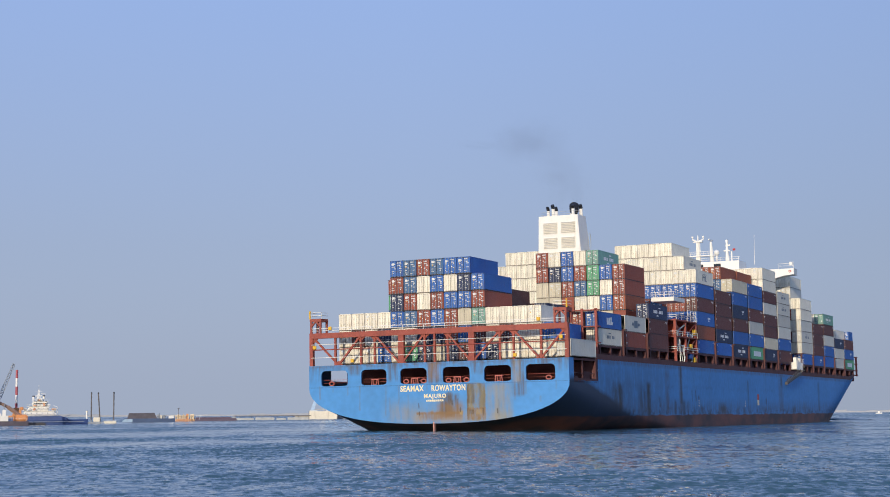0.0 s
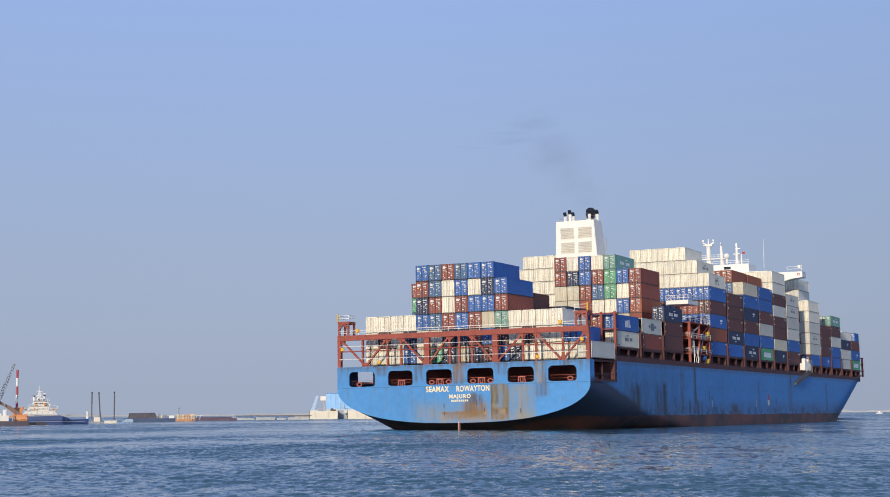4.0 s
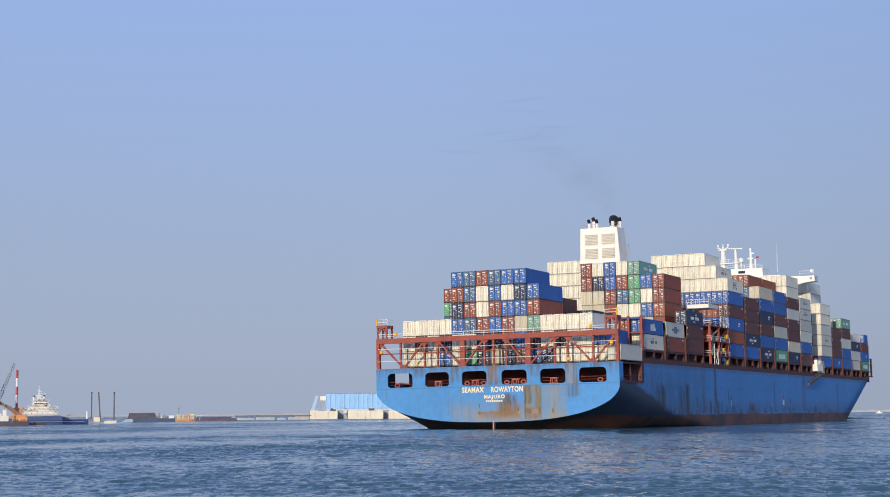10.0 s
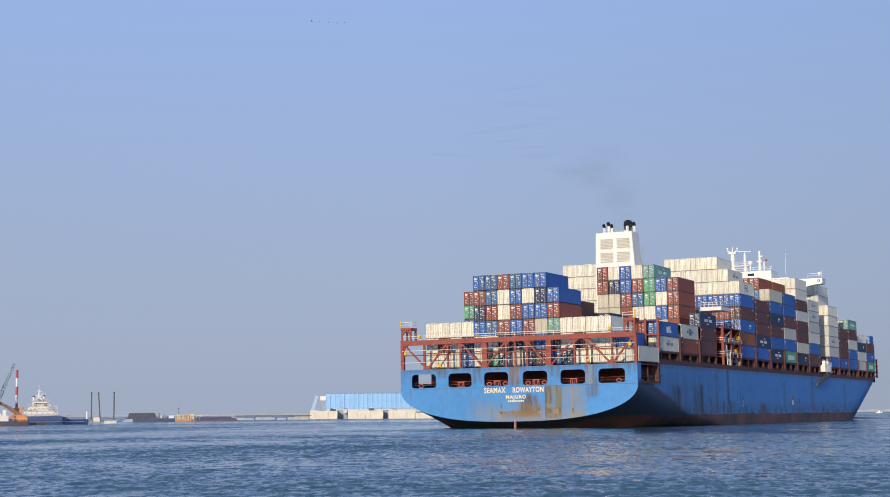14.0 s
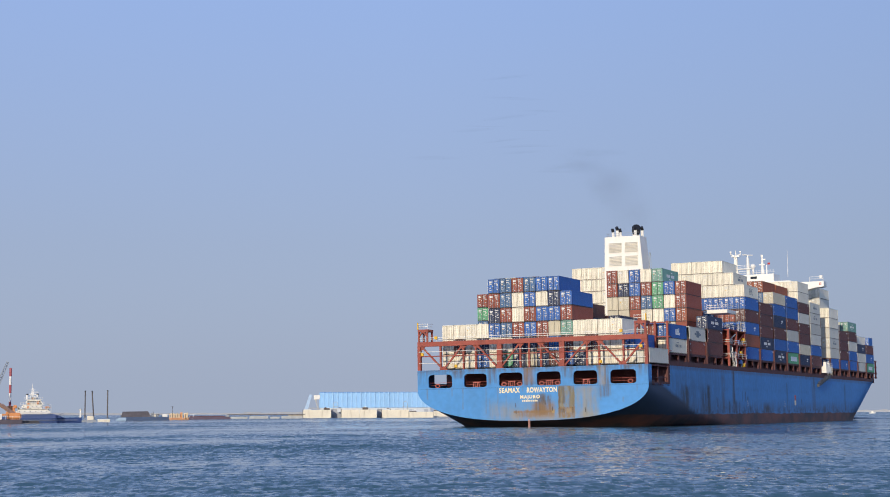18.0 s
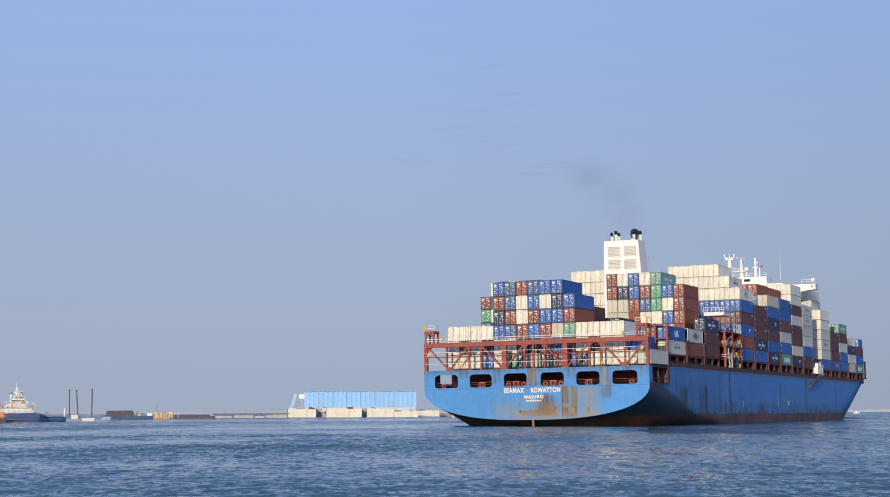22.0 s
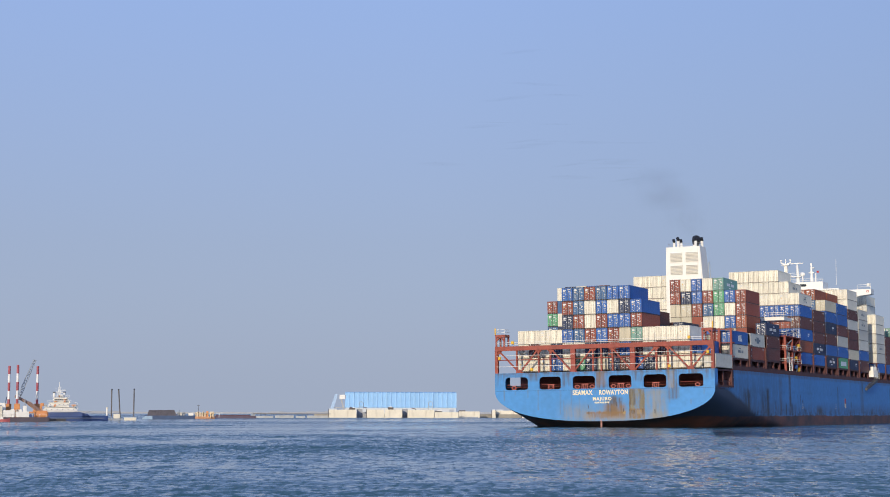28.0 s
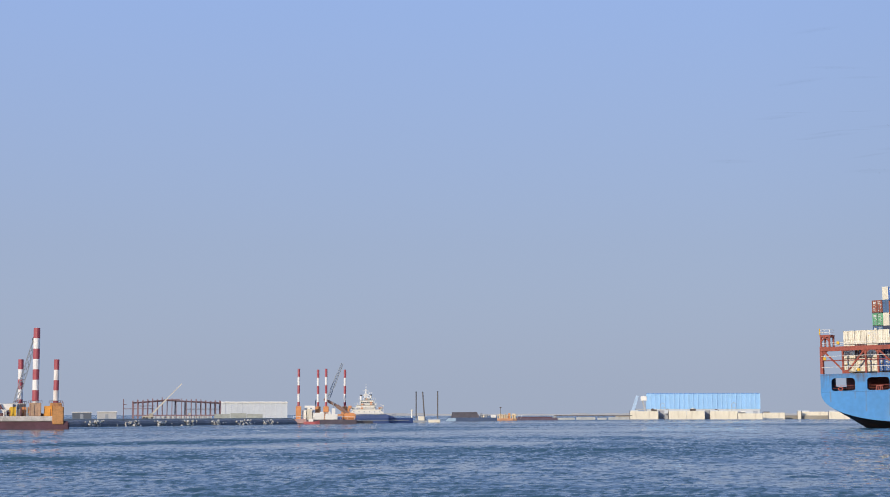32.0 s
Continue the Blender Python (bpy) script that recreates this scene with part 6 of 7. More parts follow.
def frame_building():
    b = thing("steel_frame_building", "unfinished brown steel building frame with bare columns and roof beams", "building", facing(19.994, 530, 1.45))
    w, dep, eave, ridge, peak = 13.6, 18.0, 5.15, 6.0, -3.5
    roof = lambda x: eave + (ridge - eave) * (1 - (x - peak) / (w - peak) if x > peak else 1 - (peak - x) / (peak + w))
    rnd = random.Random(8)
    for row, y in enumerate((0.0, dep * 0.33, dep * 0.7, dep)):
        for k in range(19):
            x = -w + 2 * w * k / 18
            bm = bmesh.new()
            box(bm, x - 0.10, x + 0.10, y - 0.1, y + 0.1, 0, roof(x) + rnd.uniform(0.2, 0.8))
            part("column", bm, PRIMER, b)
        bm = bmesh.new()
        box(bm, -w, w, y - 0.1, y + 0.1, 1.0, 1.3)
        part("beam", bm, PRIMER, b)
    for x in (-w, -0.5, 2.6, w):
        bm = bmesh.new()
        box(bm, x - 0.2, x + 0.2, dep * 0.5 - 0.2, dep * 0.5 + 0.2, 0, roof(x))
        part("column", bm, PRIMER, b)
    for k in range(7):
        y = dep * k / 6
        bm = bmesh.new()
        for xa, xb in ((-w, peak), (peak, w)):
            v = [bm.verts.new(q) for q in ((xa, y, roof(xa) - 0.32), (xb, y, roof(xb) - 0.42), (xb, y, roof(xb)), (xa, y, roof(xa)))]
            bm.faces.new(v)
        bmesh.ops.solidify(bm, geom=bm.faces[:], thickness=0.15)
        part("rafter", bm, PRIMER, b)
    for k in range(15):
        x = -w + 2 * w * k / 14
        bm = bmesh.new()
        box(bm, x - 0.08, x + 0.08, 0, dep, roof(x) - 0.2, roof(x) - 0.02)
        part("purlin", bm, PRIMER, b)
    bm = bmesh.new()
    box(bm, peak - 0.6, peak + 4.5, -0.2, 3.0, ridge - 0.1, ridge + 0.12)
    part("ridge_deck", bm, PRIMER, b)
    for xa, xb in ((peak + 0.2, peak + 5.2), (peak + 5.3, peak + 10.5), (peak + 10.6, w - 0.3), (-w + 5.4, peak - 0.2)):     # roof sheets laid so far
        bm = bmesh.new()
        v = [bm.verts.new(q) for q in ((xa, 0.3, roof(xa) - 0.36), (xb, 0.3, roof(xb) - 0.36), (xb, dep - 0.4, roof(xb) - 0.05), (xa, dep - 0.4, roof(xa) - 0.05))]
        bm.faces.new(v)
        bmesh.ops.solidify(bm, geom=bm.faces[:], thickness=0.05)
        part("roof_sheet", bm, PRIMER, b)
    for x0, x1, h in ((-9.5, -7.2, 1.5), (-3.0, 0.8, 1.2), (3.5, 4.4, 1.9), (6.0, 9.4, 1.1)):
        part("stacked_panels", rounded_box(x0, x1, 8, 9.2, 0, h, 0.05), PALE, b)
    for x0, x1, z in ((-w, -w + 6.5, 3.1), (-w, -w + 6.5, 4.0), (-w + 16, w, 3.0)):
        bm = bmesh.new()
        box(bm, x0, x1, dep - 0.1, dep + 0.1, z, z + 0.2)
        part("side_rail", bm, PRIMER, b)
    part("site_wall", rounded_box(-8, 11.0, 5, 5.3, 0, 0.9, 0.03), PALE, b)
    c = thing("mobile_crane", "white telescopic mobile crane with raised boom", "crane", facing(20.915, 500, 1.45))
    bm = bmesh.new()
    bar(bm, (0, 0, 0.6), (5.0, 0, 5.8), 0.30, 4)
    bar(bm, (5.0, 0, 5.8), (9.4, 0, 10.4), 0.19, 4)
    part("boom", bm, mat("boom_cream", (0.55, 0.52, 0.45), 0.6, vary=0.1), c)
    part("carrier", rounded_box(-1.9, 1.4, -1.2, 1.2, 0.3, 1.0, 0.15), mat("crane_cream", (0.42, 0.38, 0.30), 0.6), c)
    part("cab", rounded_box(0.1, 1.2, -1.0, 0.2, 1.0, 1.7, 0.12), mat("crane_cream", (0.42, 0.38, 0.30), 0.6), c)
    for x in (-1.4, -0.6, 0.9):
        bm = bmesh.new()
        bar(bm, (x, -1.3, 0.32), (x, 1.3, 0.32), 0.32, 12)
        part("wheel", bm, BLACK, c)
    g = thing("site_gantry", "thin steel site mast with a side arm", "mast", facing(21.756, 520, 1.45))
    bm = bmesh.new()
    bar(bm, (0, 0, 0), (0, 0, 6.0), 0.13, 6)
    part("pole", bm, STEELBROWN, g)
    bm = bmesh.new()
    bar(bm, (-0.2, 0, 3.1), (3.6, 0, 3.1), 0.1, 5)
    bar(bm, (0, 0, 4.4), (0.9, 0, 4.4), 0.08, 5)
    part("arm", bm, STEELBROWN, g)


frame_building()


def pale_sheds():
    s = thing("long_shed", "long pale grey storage shed with a shallow roof", "building", facing(17.433, 600, 1.45))
    w = 11.9
    part("wall", rounded_box(-w, w, 0, 14, 0, 5.4, 0.05), PALE, s)
    part("roof", rounded_box(-w - 0.3, w + 0.3, -0.4, 14.4, 5.4, 5.9, 0.1), WHITEP, s)
    for k in range(13):
        bm = bmesh.new()
        x = -w + 2 * w * k / 12
        box(bm, x - 0.12, x + 0.12, -0.12, 0.0, 0, 5.4)
        part("wall_post", bm, mat("shed_post", (0.60, 0.63, 0.66), 0.7), s)
    t = thing("stacked_sheets", "low stacks of weathered grey-green building panels on the ground", "building material", facing(17.834, 505, 1.45))
    for k in range(3):
        part("sheet_stack", rounded_box(-8 + k * 4.8, -3.3 + k * 4.8, 0, 2, 0, 1.5 + 0.25 * (k % 2), 0.05), mat("weathered_panels", (0.33, 0.35, 0.32), 0.8, vary=0.3, scale=0.8), t)
    part("dark_crate", rounded_box(4.2, 6.0, 0.5, 2, 0, 1.1, 0.05), LATTICE, t)
    for px, d, w, h, m, lab in ((23.111, 440, 2.4, 1.9, mat("cabin_slate", (0.10, 0.12, 0.15), 0.7, vary=0.2), "dark grey flat-roofed site cabin with a white roof edge"), (22.296, 450, 2.5, 2.0, mat("cabin_pale", (0.46, 0.46, 0.45), 0.7, vary=0.15), "beige flat-roofed site building")):
        h1 = thing("site_cabin", lab, "building", facing(px, d, 1.45))
        part("wall", rounded_box(-w, w, 0, 4, 0, h, 0.05), m, h1)
        part("roof", rounded_box(-w - 0.2, w + 0.2, -0.2, 4.2, h, h + 0.2, 0.04), WHITEP, h1)
        part("door", rounded_box(-0.4, 0.4, -0.05, 0.02, 0, 1.5, 0.02), LATTICE, h1)


pale_sheds()


def far_jackup():
    j = thing("jack_up_barge", "jack-up barge with four banded legs and folded orange crane", "barge", facing(15.116, 498))
    part("barge_hull", rounded_box(-8.6, 10.4, 0, 13, -1, 1.3, 0.2), mat("barge_drab", (0.078, 0.066, 0.088), 0.7, vary=0.3), j)
    part("bow_fender", rounded_box(-8.8, -4.5, -0.3, 6, 0.2, 1.5, 0.15), mat("scuffed_pink", (0.46, 0.30, 0.28), 0.8, vary=0.3), j)
    for x, y in ((-6.9, 1.2), (-1.2, 11.5), (1.2, 1.2), (6.9, 11.5)):
        striped_leg(j, x, y, 1.3, 16.3, 0.37, 2.45)
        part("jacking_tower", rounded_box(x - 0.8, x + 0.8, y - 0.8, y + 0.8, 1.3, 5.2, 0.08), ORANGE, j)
    part("deck_house", rounded_box(-5.2, -2.0, 3, 7, 1.3, 5.4, 0.1), WHITEP, j)
    part("deck_house", rounded_box(-5.8, -4.6, 1.5, 3, 1.3, 4.2, 0.1), WHITEP, j)
    part("container_office", rounded_box(-2.6, 0.6, 0.2, 2.6, 1.3, 3.3, 0.06), WHITEP, j)
    part("container_office", rounded_box(-4.4, -2.8, 0.3, 2.4, 1.3, 4.4, 0.06), CONCRETE, j)
    part("container_office", rounded_box(1.0, 4.6, -0.1, 0.4, 1.3, 2.9, 0.06), WHITEP, j)
    for x0, x1, z0, z1 in ((-4.9, -4.3, 4.2, 4.8), (-3.6, -3.0, 4.2, 4.8), (-4.9, -4.3, 2.6, 3.2), (-3.6, -3.0, 2.6, 3.2), (0.2, 0.7, 2.4, 3.0), (1.4, 1.9, 2.4, 3.0)):
        bm = bmesh.new()
        box(bm, x0, x1, 2.93 if x0 < 0 else 0.33, 3.0 if x0 < 0 else 0.4, z0, z1)
        part("window", bm, mat("shaded_pane", (0.30, 0.32, 0.35), 0.3), j)
    bm = bmesh.new()
    for k in range(10):
        bar(bm, (-8.4 + k * 2.0, 0.1, 1.3), (-8.4 + k * 2.0, 0.1, 2.2), 0.05, 4)
    bar(bm, (-8.4, 0.1, 2.2), (9.6, 0.1, 2.2), 0.05, 4)
    part("deck_rail", bm, WHITEP, j)
    bm = bmesh.new()
    bar(bm, (3.4, 2.0, 1.3), (3.4, 2.0, 6.6), 0.16, 6)
    bar(bm, (-2.6, 9.0, 1.3), (-1.8, 9.0, 7.2), 0.14, 6)
    part("stay_post", bm, LATTICE, j)
    part("deck_house", rounded_box(-0.6, 2.6, 0.4, 3, 1.3, 3.6, 0.1), WHITEP, j)
    part("deck_house", rounded_box(2.9, 4.0, 0.4, 3, 1.3, 4.6, 0.1), WHITEP, j)
    bm = bmesh.new()
    lattice(bm, (1.5, 4, 6.6), (6.0, 4, 18.0), 0.95, 14)
    part("crane_boom", bm, LATTICE, j, "grey lattice crane boom")
    bm = bmesh.new()
    bar(bm, (0.6, 3, 7.4), (4.4, 3, 5.4), 0.45, 5)
    bar(bm, (4.4, 3, 5.4), (8.2, 3, 2.6), 0.6, 5)
    part("folded_arm", bm, mat("dull_orange", (0.31, 0.19, 0.14), 0.6, vary=0.2), j)
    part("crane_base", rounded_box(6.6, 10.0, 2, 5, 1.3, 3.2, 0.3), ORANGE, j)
    w = thing("work_boat", "small pink-red work boat moored by the barge", "boat", facing(15.462, 488))
    bm = bmesh.new()
    hull_shape(bm, 4.6, 1.8, 0.75)
    part("hull", bm, mat("boat_pink", (0.45, 0.12, 0.12), 0.6, vary=0.2), w)
    part("cabin", rounded_box(-0.9, 0.5, -0.5, 0.5, 0.7, 1.5, 0.1), WHITEP, w)


far_jackup()


def blue_workship():
    s = thing("supply_ship", "blue-hulled supply ship with white superstructure and masts, moored", "ship", facing(13.248, 545))
    bm = bmesh.new()
    hull_shape(bm, 28.5, 6.5, 1.55, -0.8, 0.15)
    bmesh.ops.translate(bm, verts=bm.verts, vec=(-2.5, 2.0, 0))
    part("hull", bm, SHIPBLUE, s)
    bm = bmesh.new()                               # raised forward hull, stepping down to the working deck
    prof = ((-13.5, 1.4), (-13.0, 2.3), (-8.0, 2.5), (-4.5, 2.9), (2.6, 2.9), (5.0, 2.2), (6.4, 1.5))
    for y0 in (-1.05, 5.05):
        bm.faces.new([bm.verts.new((x, y0, z)) for x, z in prof])
    vs = list(bm.verts)
    for k in range(len(prof)):
        k2 = (k + 1) % len(prof)
        bm.faces.new((vs[k], vs[k2], vs[k2 + len(prof)], vs[k + len(prof)]))
    part("forecastle", bm, SHIPBLUE, s)
    bm = bmesh.new()
    bar(bm, (-13.0, -1.15, 2.28), (2.6, -1.15, 2.85), 0.07, 5)
    bar(bm, (-13.2, -1.2, 0.9), (10.5, -1.2, 0.9), 0.09, 5)
    part("rubbing_strake", bm, LATTICE, s)
    for x0, x1, z0, z1, win in ((-8.2, 1.6, 2.9, 4.3, 6), (-6.9, -0.2, 4.4, 5.7, 5), (-5.6, -0.7, 5.8, 7.3, 0)):
        deck = part("superstructure", rounded_box(x0, x1, 0.2, 4.0, z0, z1, 0.35), WHITEP, s)
        part("deck_edge", rounded_box(x0 - 0.15, x1 + 0.15, 0.0, 4.2, z1, z1 + 0.10, 0.03), WHITEP, deck)
        bm = bmesh.new()
        for k in range(9):
            x = x0 - 0.3 + k * (x1 - x0 + 0.6) / 8
            bar(bm, (x, 0.0, z1 + 0.1), (x, 0.0, z1 + 0.75), 0.04, 4)
        bar(bm, (x0 - 0.3, 0.0, z1 + 0.75), (x1 + 0.3, 0.0, z1 + 0.75), 0.045, 4)
        part("rail", bm, WHITEP, deck)
        for k in range(win):
            bm = bmesh.new()
            x = x0 + 0.7 + k * (x1 - x0 - 1.4) / (win - 1)
            box(bm, x - 0.14, x + 0.14, 0.15, 0.2, z0 + 0.6, z0 + 0.9)
            part("window", bm, mat("shaded_pane", (0.30, 0.32, 0.35), 0.3), deck)
        if not win:
            for k in range(7):
                bm = bmesh.new()
                x = x0 + 0.75 + k * (x1 - x0 - 1.5) / 6
                box(bm, x - 0.22, x + 0.22, 0.15, 0.2, z0 + 0.65, z0 + 1.05)
                part("bridge_window", bm, GLASS, deck)
    for x, z in ((-8.4, 3.0), (1.7, 3.0)):
        part("life_raft", rounded_box(x - 0.4, x + 0.4, 0.0, 0.8, z, z + 0.7, 0.2), WHITEP, s)
    part("rescue_boat", rounded_box(0.2, 2.0, 0.0, 1.0, 4.5, 5.2, 0.3), ORANGE, s)
    bm = bmesh.new()
    bar(bm, (2.2, 0.5, 2.0), (2.2, 0.5, 5.6), 0.09, 5)
    bar(bm, (2.2, 0.5, 5.6), (0.9, 0.5, 6.0), 0.08, 5)
    part("boat_davit", bm, WHITEP, s)
    for x, z1 in ((-5.2, 8.8), (-2.0, 8.9)):
        bm = bmesh.new()
        bar(bm, (x, 1.5, 7.5), (x, 1.5, z1), 0.35, 10)
        part("exhaust", bm, WHITEP, s)
        bm = bmesh.new()
        bar(bm, (x, 1.5, z1), (x, 1.5, z1 + 0.35), 0.37, 10)
        part("exhaust_cap", bm, BLACK, s)
    rnd = random.Random(31)
    for k in range(22):                            # vents, lockers and floodlights about the decks
        x, z = ((rnd.uniform(-8.0, 1.4), 4.4), (rnd.uniform(-6.8, -0.4), 5.8), (rnd.uniform(-5.4, -0.9), 7.4))[k % 3]
        wd, h = rnd.uniform(0.12, 0.45), rnd.uniform(0.3, 1.0)
        part("deck_fitting", rounded_box(x - wd, x + wd, 0.1, 0.9, z, z + h, 0.06), (WHITEP, WHITEP, LATTICE, GREYSTEEL, ORANGE)[k % 5], s)
    bm = bmesh.new()
    for dx, dy in ((-0.55, 0), (0.55, 0), (0, 0.7)):                  # lattice legs of the mast
        bar(bm, (-3.6 + dx, 2 + dy, 7.4), (-3.6 + dx * 0.3, 2 + dy * 0.3, 11.0), 0.07, 4)
    for k in range(5):
        z = 7.8 + 0.62 * k
        e = 0.52 - 0.07 * k
        bar(bm, (-3.6 - e, 2, z), (-3.6 + e, 2, z + 0.45), 0.05, 4)
        bar(bm, (-3.6 + e, 2, z), (-3.6 - e, 2, z + 0.45), 0.05, 4)
    box(bm, -4.9, -2.3, 1.7, 2.3, 8.9, 9.05)
    box(bm, -3.0, -1.6, 1.9, 2.1, 9.6, 9.8)
    bar(bm, (-3.6, 2, 7.6), (-3.6, 2, 12.4), 0.16, 6, 0.06)
    for z in (9.2, 10.4):
        bar(bm, (-4.6, 2, z), (-2.6, 2, z), 0.06, 4)
    bar(bm, (-4.4, 2, 7.6), (-3.6, 2, 10.2), 0.06, 4)
    bar(bm, (-2.8, 2, 7.6), (-3.6, 2, 10.2), 0.06, 4)
    part("mast", bm, WHITEP, s)
    for x0, x1, z0, z1 in ((-11.6, -8.6, 2.0, 3.6), (-10.4, -8.8, 3.6, 4.7), (-9.4, -8.2, 4.6, 5.6), (-12.8, -11.4, 2.0, 2.9)):
        part("deck_crane", rounded_box(x0, x1, -0.4, 1.5, z0, z1, 0.15), ORANGE, s)
    bm = bmesh.new()
    bar(bm, (2.4, 1, 2.0), (1.2, 1, 4.8), 0.12, 5)
    bar(bm, (3.2, 1, 2.0), (6.0, 1, 3.0), 0.10, 5)
    bar(bm, (6.0, 1, 2.0), (6.0, 1, 3.2), 0.10, 5)
    part("deck_gear", bm, LATTICE, s)
    b2 = thing("low_barge", "low dark barge lying ahead of the supply ship", "barge", facing(13.710, 528))
    part("barge_hull", rounded_box(-13, 3.0, 0, 2.5, -0.6, 0.75, 0.1), mat("barge_black", (0.05, 0.05, 0.06), 0.7, vary=0.2), b2)


blue_workship()


def piles():
    for b, d, h, lean in ((11.915, 606, 10.6, 0.0), (11.606, 612, 10.6, 0.9), (11.181, 598, 10.6, 0.0)):
        p = thing("mooring_pile", "tall weathered dark steel mooring pile standing in the water", "pile", facing(b, d), group="mooring piles")
        bm = bmesh.new()
        bar(bm, (0, 0, -2), (-lean, 0, h), 0.22, 10)
        part("shaft", bm, DARKPOLE, p)
        bm = bmesh.new()
        bar(bm, (-lean, 0, h), (-lean, 0, h + 0.35), 0.26, 10)
        part("cap", bm, BLACK, p)
        bm = bmesh.new()
        bar(bm, (0.0, -0.4, 0.4), (0.0, -0.4, 1.3), 0.22, 6)
        part("ladder_box", bm, LATTICE, p)
    f = thing("pontoon", "white floating pontoon moored to the piles", "pontoon", facing(11.297, 594))
    part("float", rounded_box(-2.1, 2.1, -1, 1, -0.3, 0.85, 0.15), CONCRETE, f)
    part("kerb", rounded_box(-2.2, 2.2, -1.1, -0.95, 0.7, 0.95, 0.03), WHITEP, f)
    f = thing("pontoon", "grey work pontoon with a pale cabin", "pontoon", facing(11.761, 604))
    part("float", rounded_box(-3.2, 2.4, -1, 2, -0.3, 0.6, 0.12), LATTICE, f)
    part("cabin", rounded_box(-0.9, 1.4, 0, 1.5, 0.6, 2.1, 0.1), CONCRETE, f)
    lt = thing("harbour_light", "small white harbour light tower", "beacon", facing(12.060, 620))
    bm = bmesh.new()
    bar(bm, (0, 0, -1), (0, 0, 3.9), 0.42, 10, 0.3)
    part("tower", bm, WHITEP, lt)
    bm = bmesh.new()
    bar(bm, (0, 0, 3.9), (0, 0, 4.5), 0.38, 10)
    part("lantern", bm, CONCRETE, lt)


piles()


def moored_craft():
    b = thing("hopper_barge", "dark loaded hopper barge with a sloping end, moored", "barge", facing(10.273, 690))
    part("barge_hull", rounded_box(-7.0, 13.5, 0, 8, -0.6, 1.4, 0.2), mat("barge_slate", (0.05, 0.085, 0.17), 0.7, vary=0.25), b)
    bm = bmesh.new()
    v = [bm.verts.new(p) for p in ((-5.6, 1, 1.4), (6.3, 1, 1.4), (5.2, 2.6, 3.7), (-4.9, 2.6, 3.6), (-5.6, 7, 1.4), (6.3, 7, 1.4), (5.2, 5.4, 3.7), (-4.9, 5.4, 3.6))]
    for f in ((0, 1, 2, 3), (5, 4, 7, 6), (1, 5, 6, 2), (4, 0, 3, 7), (3, 2, 6, 7)):
        bm.faces.new([v[i] for i in f])
    part("cargo_cover", bm, mat("dark_tarpaulin", (0.105, 0.095, 0.105), 0.9, vary=0.25, bump=0.5), b)
    bm = bmesh.new()
    v = [bm.verts.new(p) for p in ((-8.0, -0.1, -0.2), (-6.5, -0.1, 1.2), (-3.5, -0.1, 1.2), (-3.5, -0.1, -0.2), (-8.0, 4, -0.2), (-6.5, 4, 1.2), (-3.5, 4, 1.2), (-3.5, 4, -0.2))]
    for f in ((0, 1, 2, 3), (7, 6, 5, 4), (0, 4, 5, 1), (1, 5, 6, 2), (2, 6, 7, 3)):
        bm.faces.new([v[i] for i in f])
    part("bow_plate", bm, mat("pale_blue_paint", (0.30, 0.42, 0.55), 0.6, vary=0.15), b)
    for x, z in ((6.9, 2.4), (7.9, 1.9), (9.0, 2.2)):
        part("winch", rounded_box(x - 0.5, x + 0.5, 1, 2.5, 1.4, z + 0.7, 0.2), LATTICE if z > 2 else CONCRETE, b)
    bm = bmesh.new()
    for k in range(9):
        x = -5.0 + k * 1.25
        bar(bm, (x, 1.0, 1.4), (x, 2.3, 3.5), 0.10, 4)
    for x in (6.6, 7.5, 8.4, 9.6, 10.4):
        bar(bm, (x, 0.8, 1.4), (x, 0.8, 2.4), 0.07, 4)
    bar(bm, (6.6, 0.8, 2.4), (10.4, 0.8, 2.4), 0.06, 4)
    bar(bm, (7.2, 2, 1.4), (7.2, 2, 3.6), 0.10, 5)
    part("stanchions", bm, mat("dark_tarpaulin", (0.085, 0.075, 0.075), 0.9), b)
    part("wheel_hut", rounded_box(10.9, 13.0, 1, 3, 1.4, 2.5, 0.1), WHITEP, b)
    o = thing("dredger", "small orange and white dredging vessel with a slim mast", "boat", facing(8.825, 735))
    bm = bmesh.new()
    hull_shape(bm, 8.6, 3.6, 0.9, -0.5, 0.2)
    part("hull", bm, mat("faded_orange", (0.55, 0.28, 0.15), 0.6, vary=0.25), o)
    for x0, x1, z1 in ((-3.6, -2.0, 2.9), (-1.6, 0.2, 2.6), (0.6, 1.6, 3.2), (2.2, 3.6, 3.0)):
        part("cabin", rounded_box(x0, x1, -1, 1, 0.8, z1, 0.1), mat("faded_cream", (0.66, 0.55, 0.40), 0.6, vary=0.2) if x0 != 0.6 else ORANGE, o)
    bm = bmesh.new()
    bar(bm, (-2.8, 0, 2.8), (-2.8, 0, 5.9), 0.10, 5)
    bar(bm, (-3.4, 0, 5.6), (-2.2, 0, 5.6), 0.08, 5)
    part("mast", bm, DARKPOLE, o)
    bm = bmesh.new()
    for k in range(8):
        x = -4.0 + k * 1.1
        bar(bm, (x, -1.5, 0.3), (x, -1.5, 2.6 + 0.5 * (k % 2)), 0.16, 5)
    bar(bm, (-4.2, -1.5, 2.2), (4.2, -1.5, 2.2), 0.10, 4)
    part("spud_frame", bm, mat("cream_steel", (0.66, 0.50, 0.30), 0.6, vary=0.2), o)
    bm = bmesh.new()
    for x in (4.4, 6.0):
        bar(bm, (x, 0, 0.6), (x + 0.5, 0, 2.4), 0.12, 4)
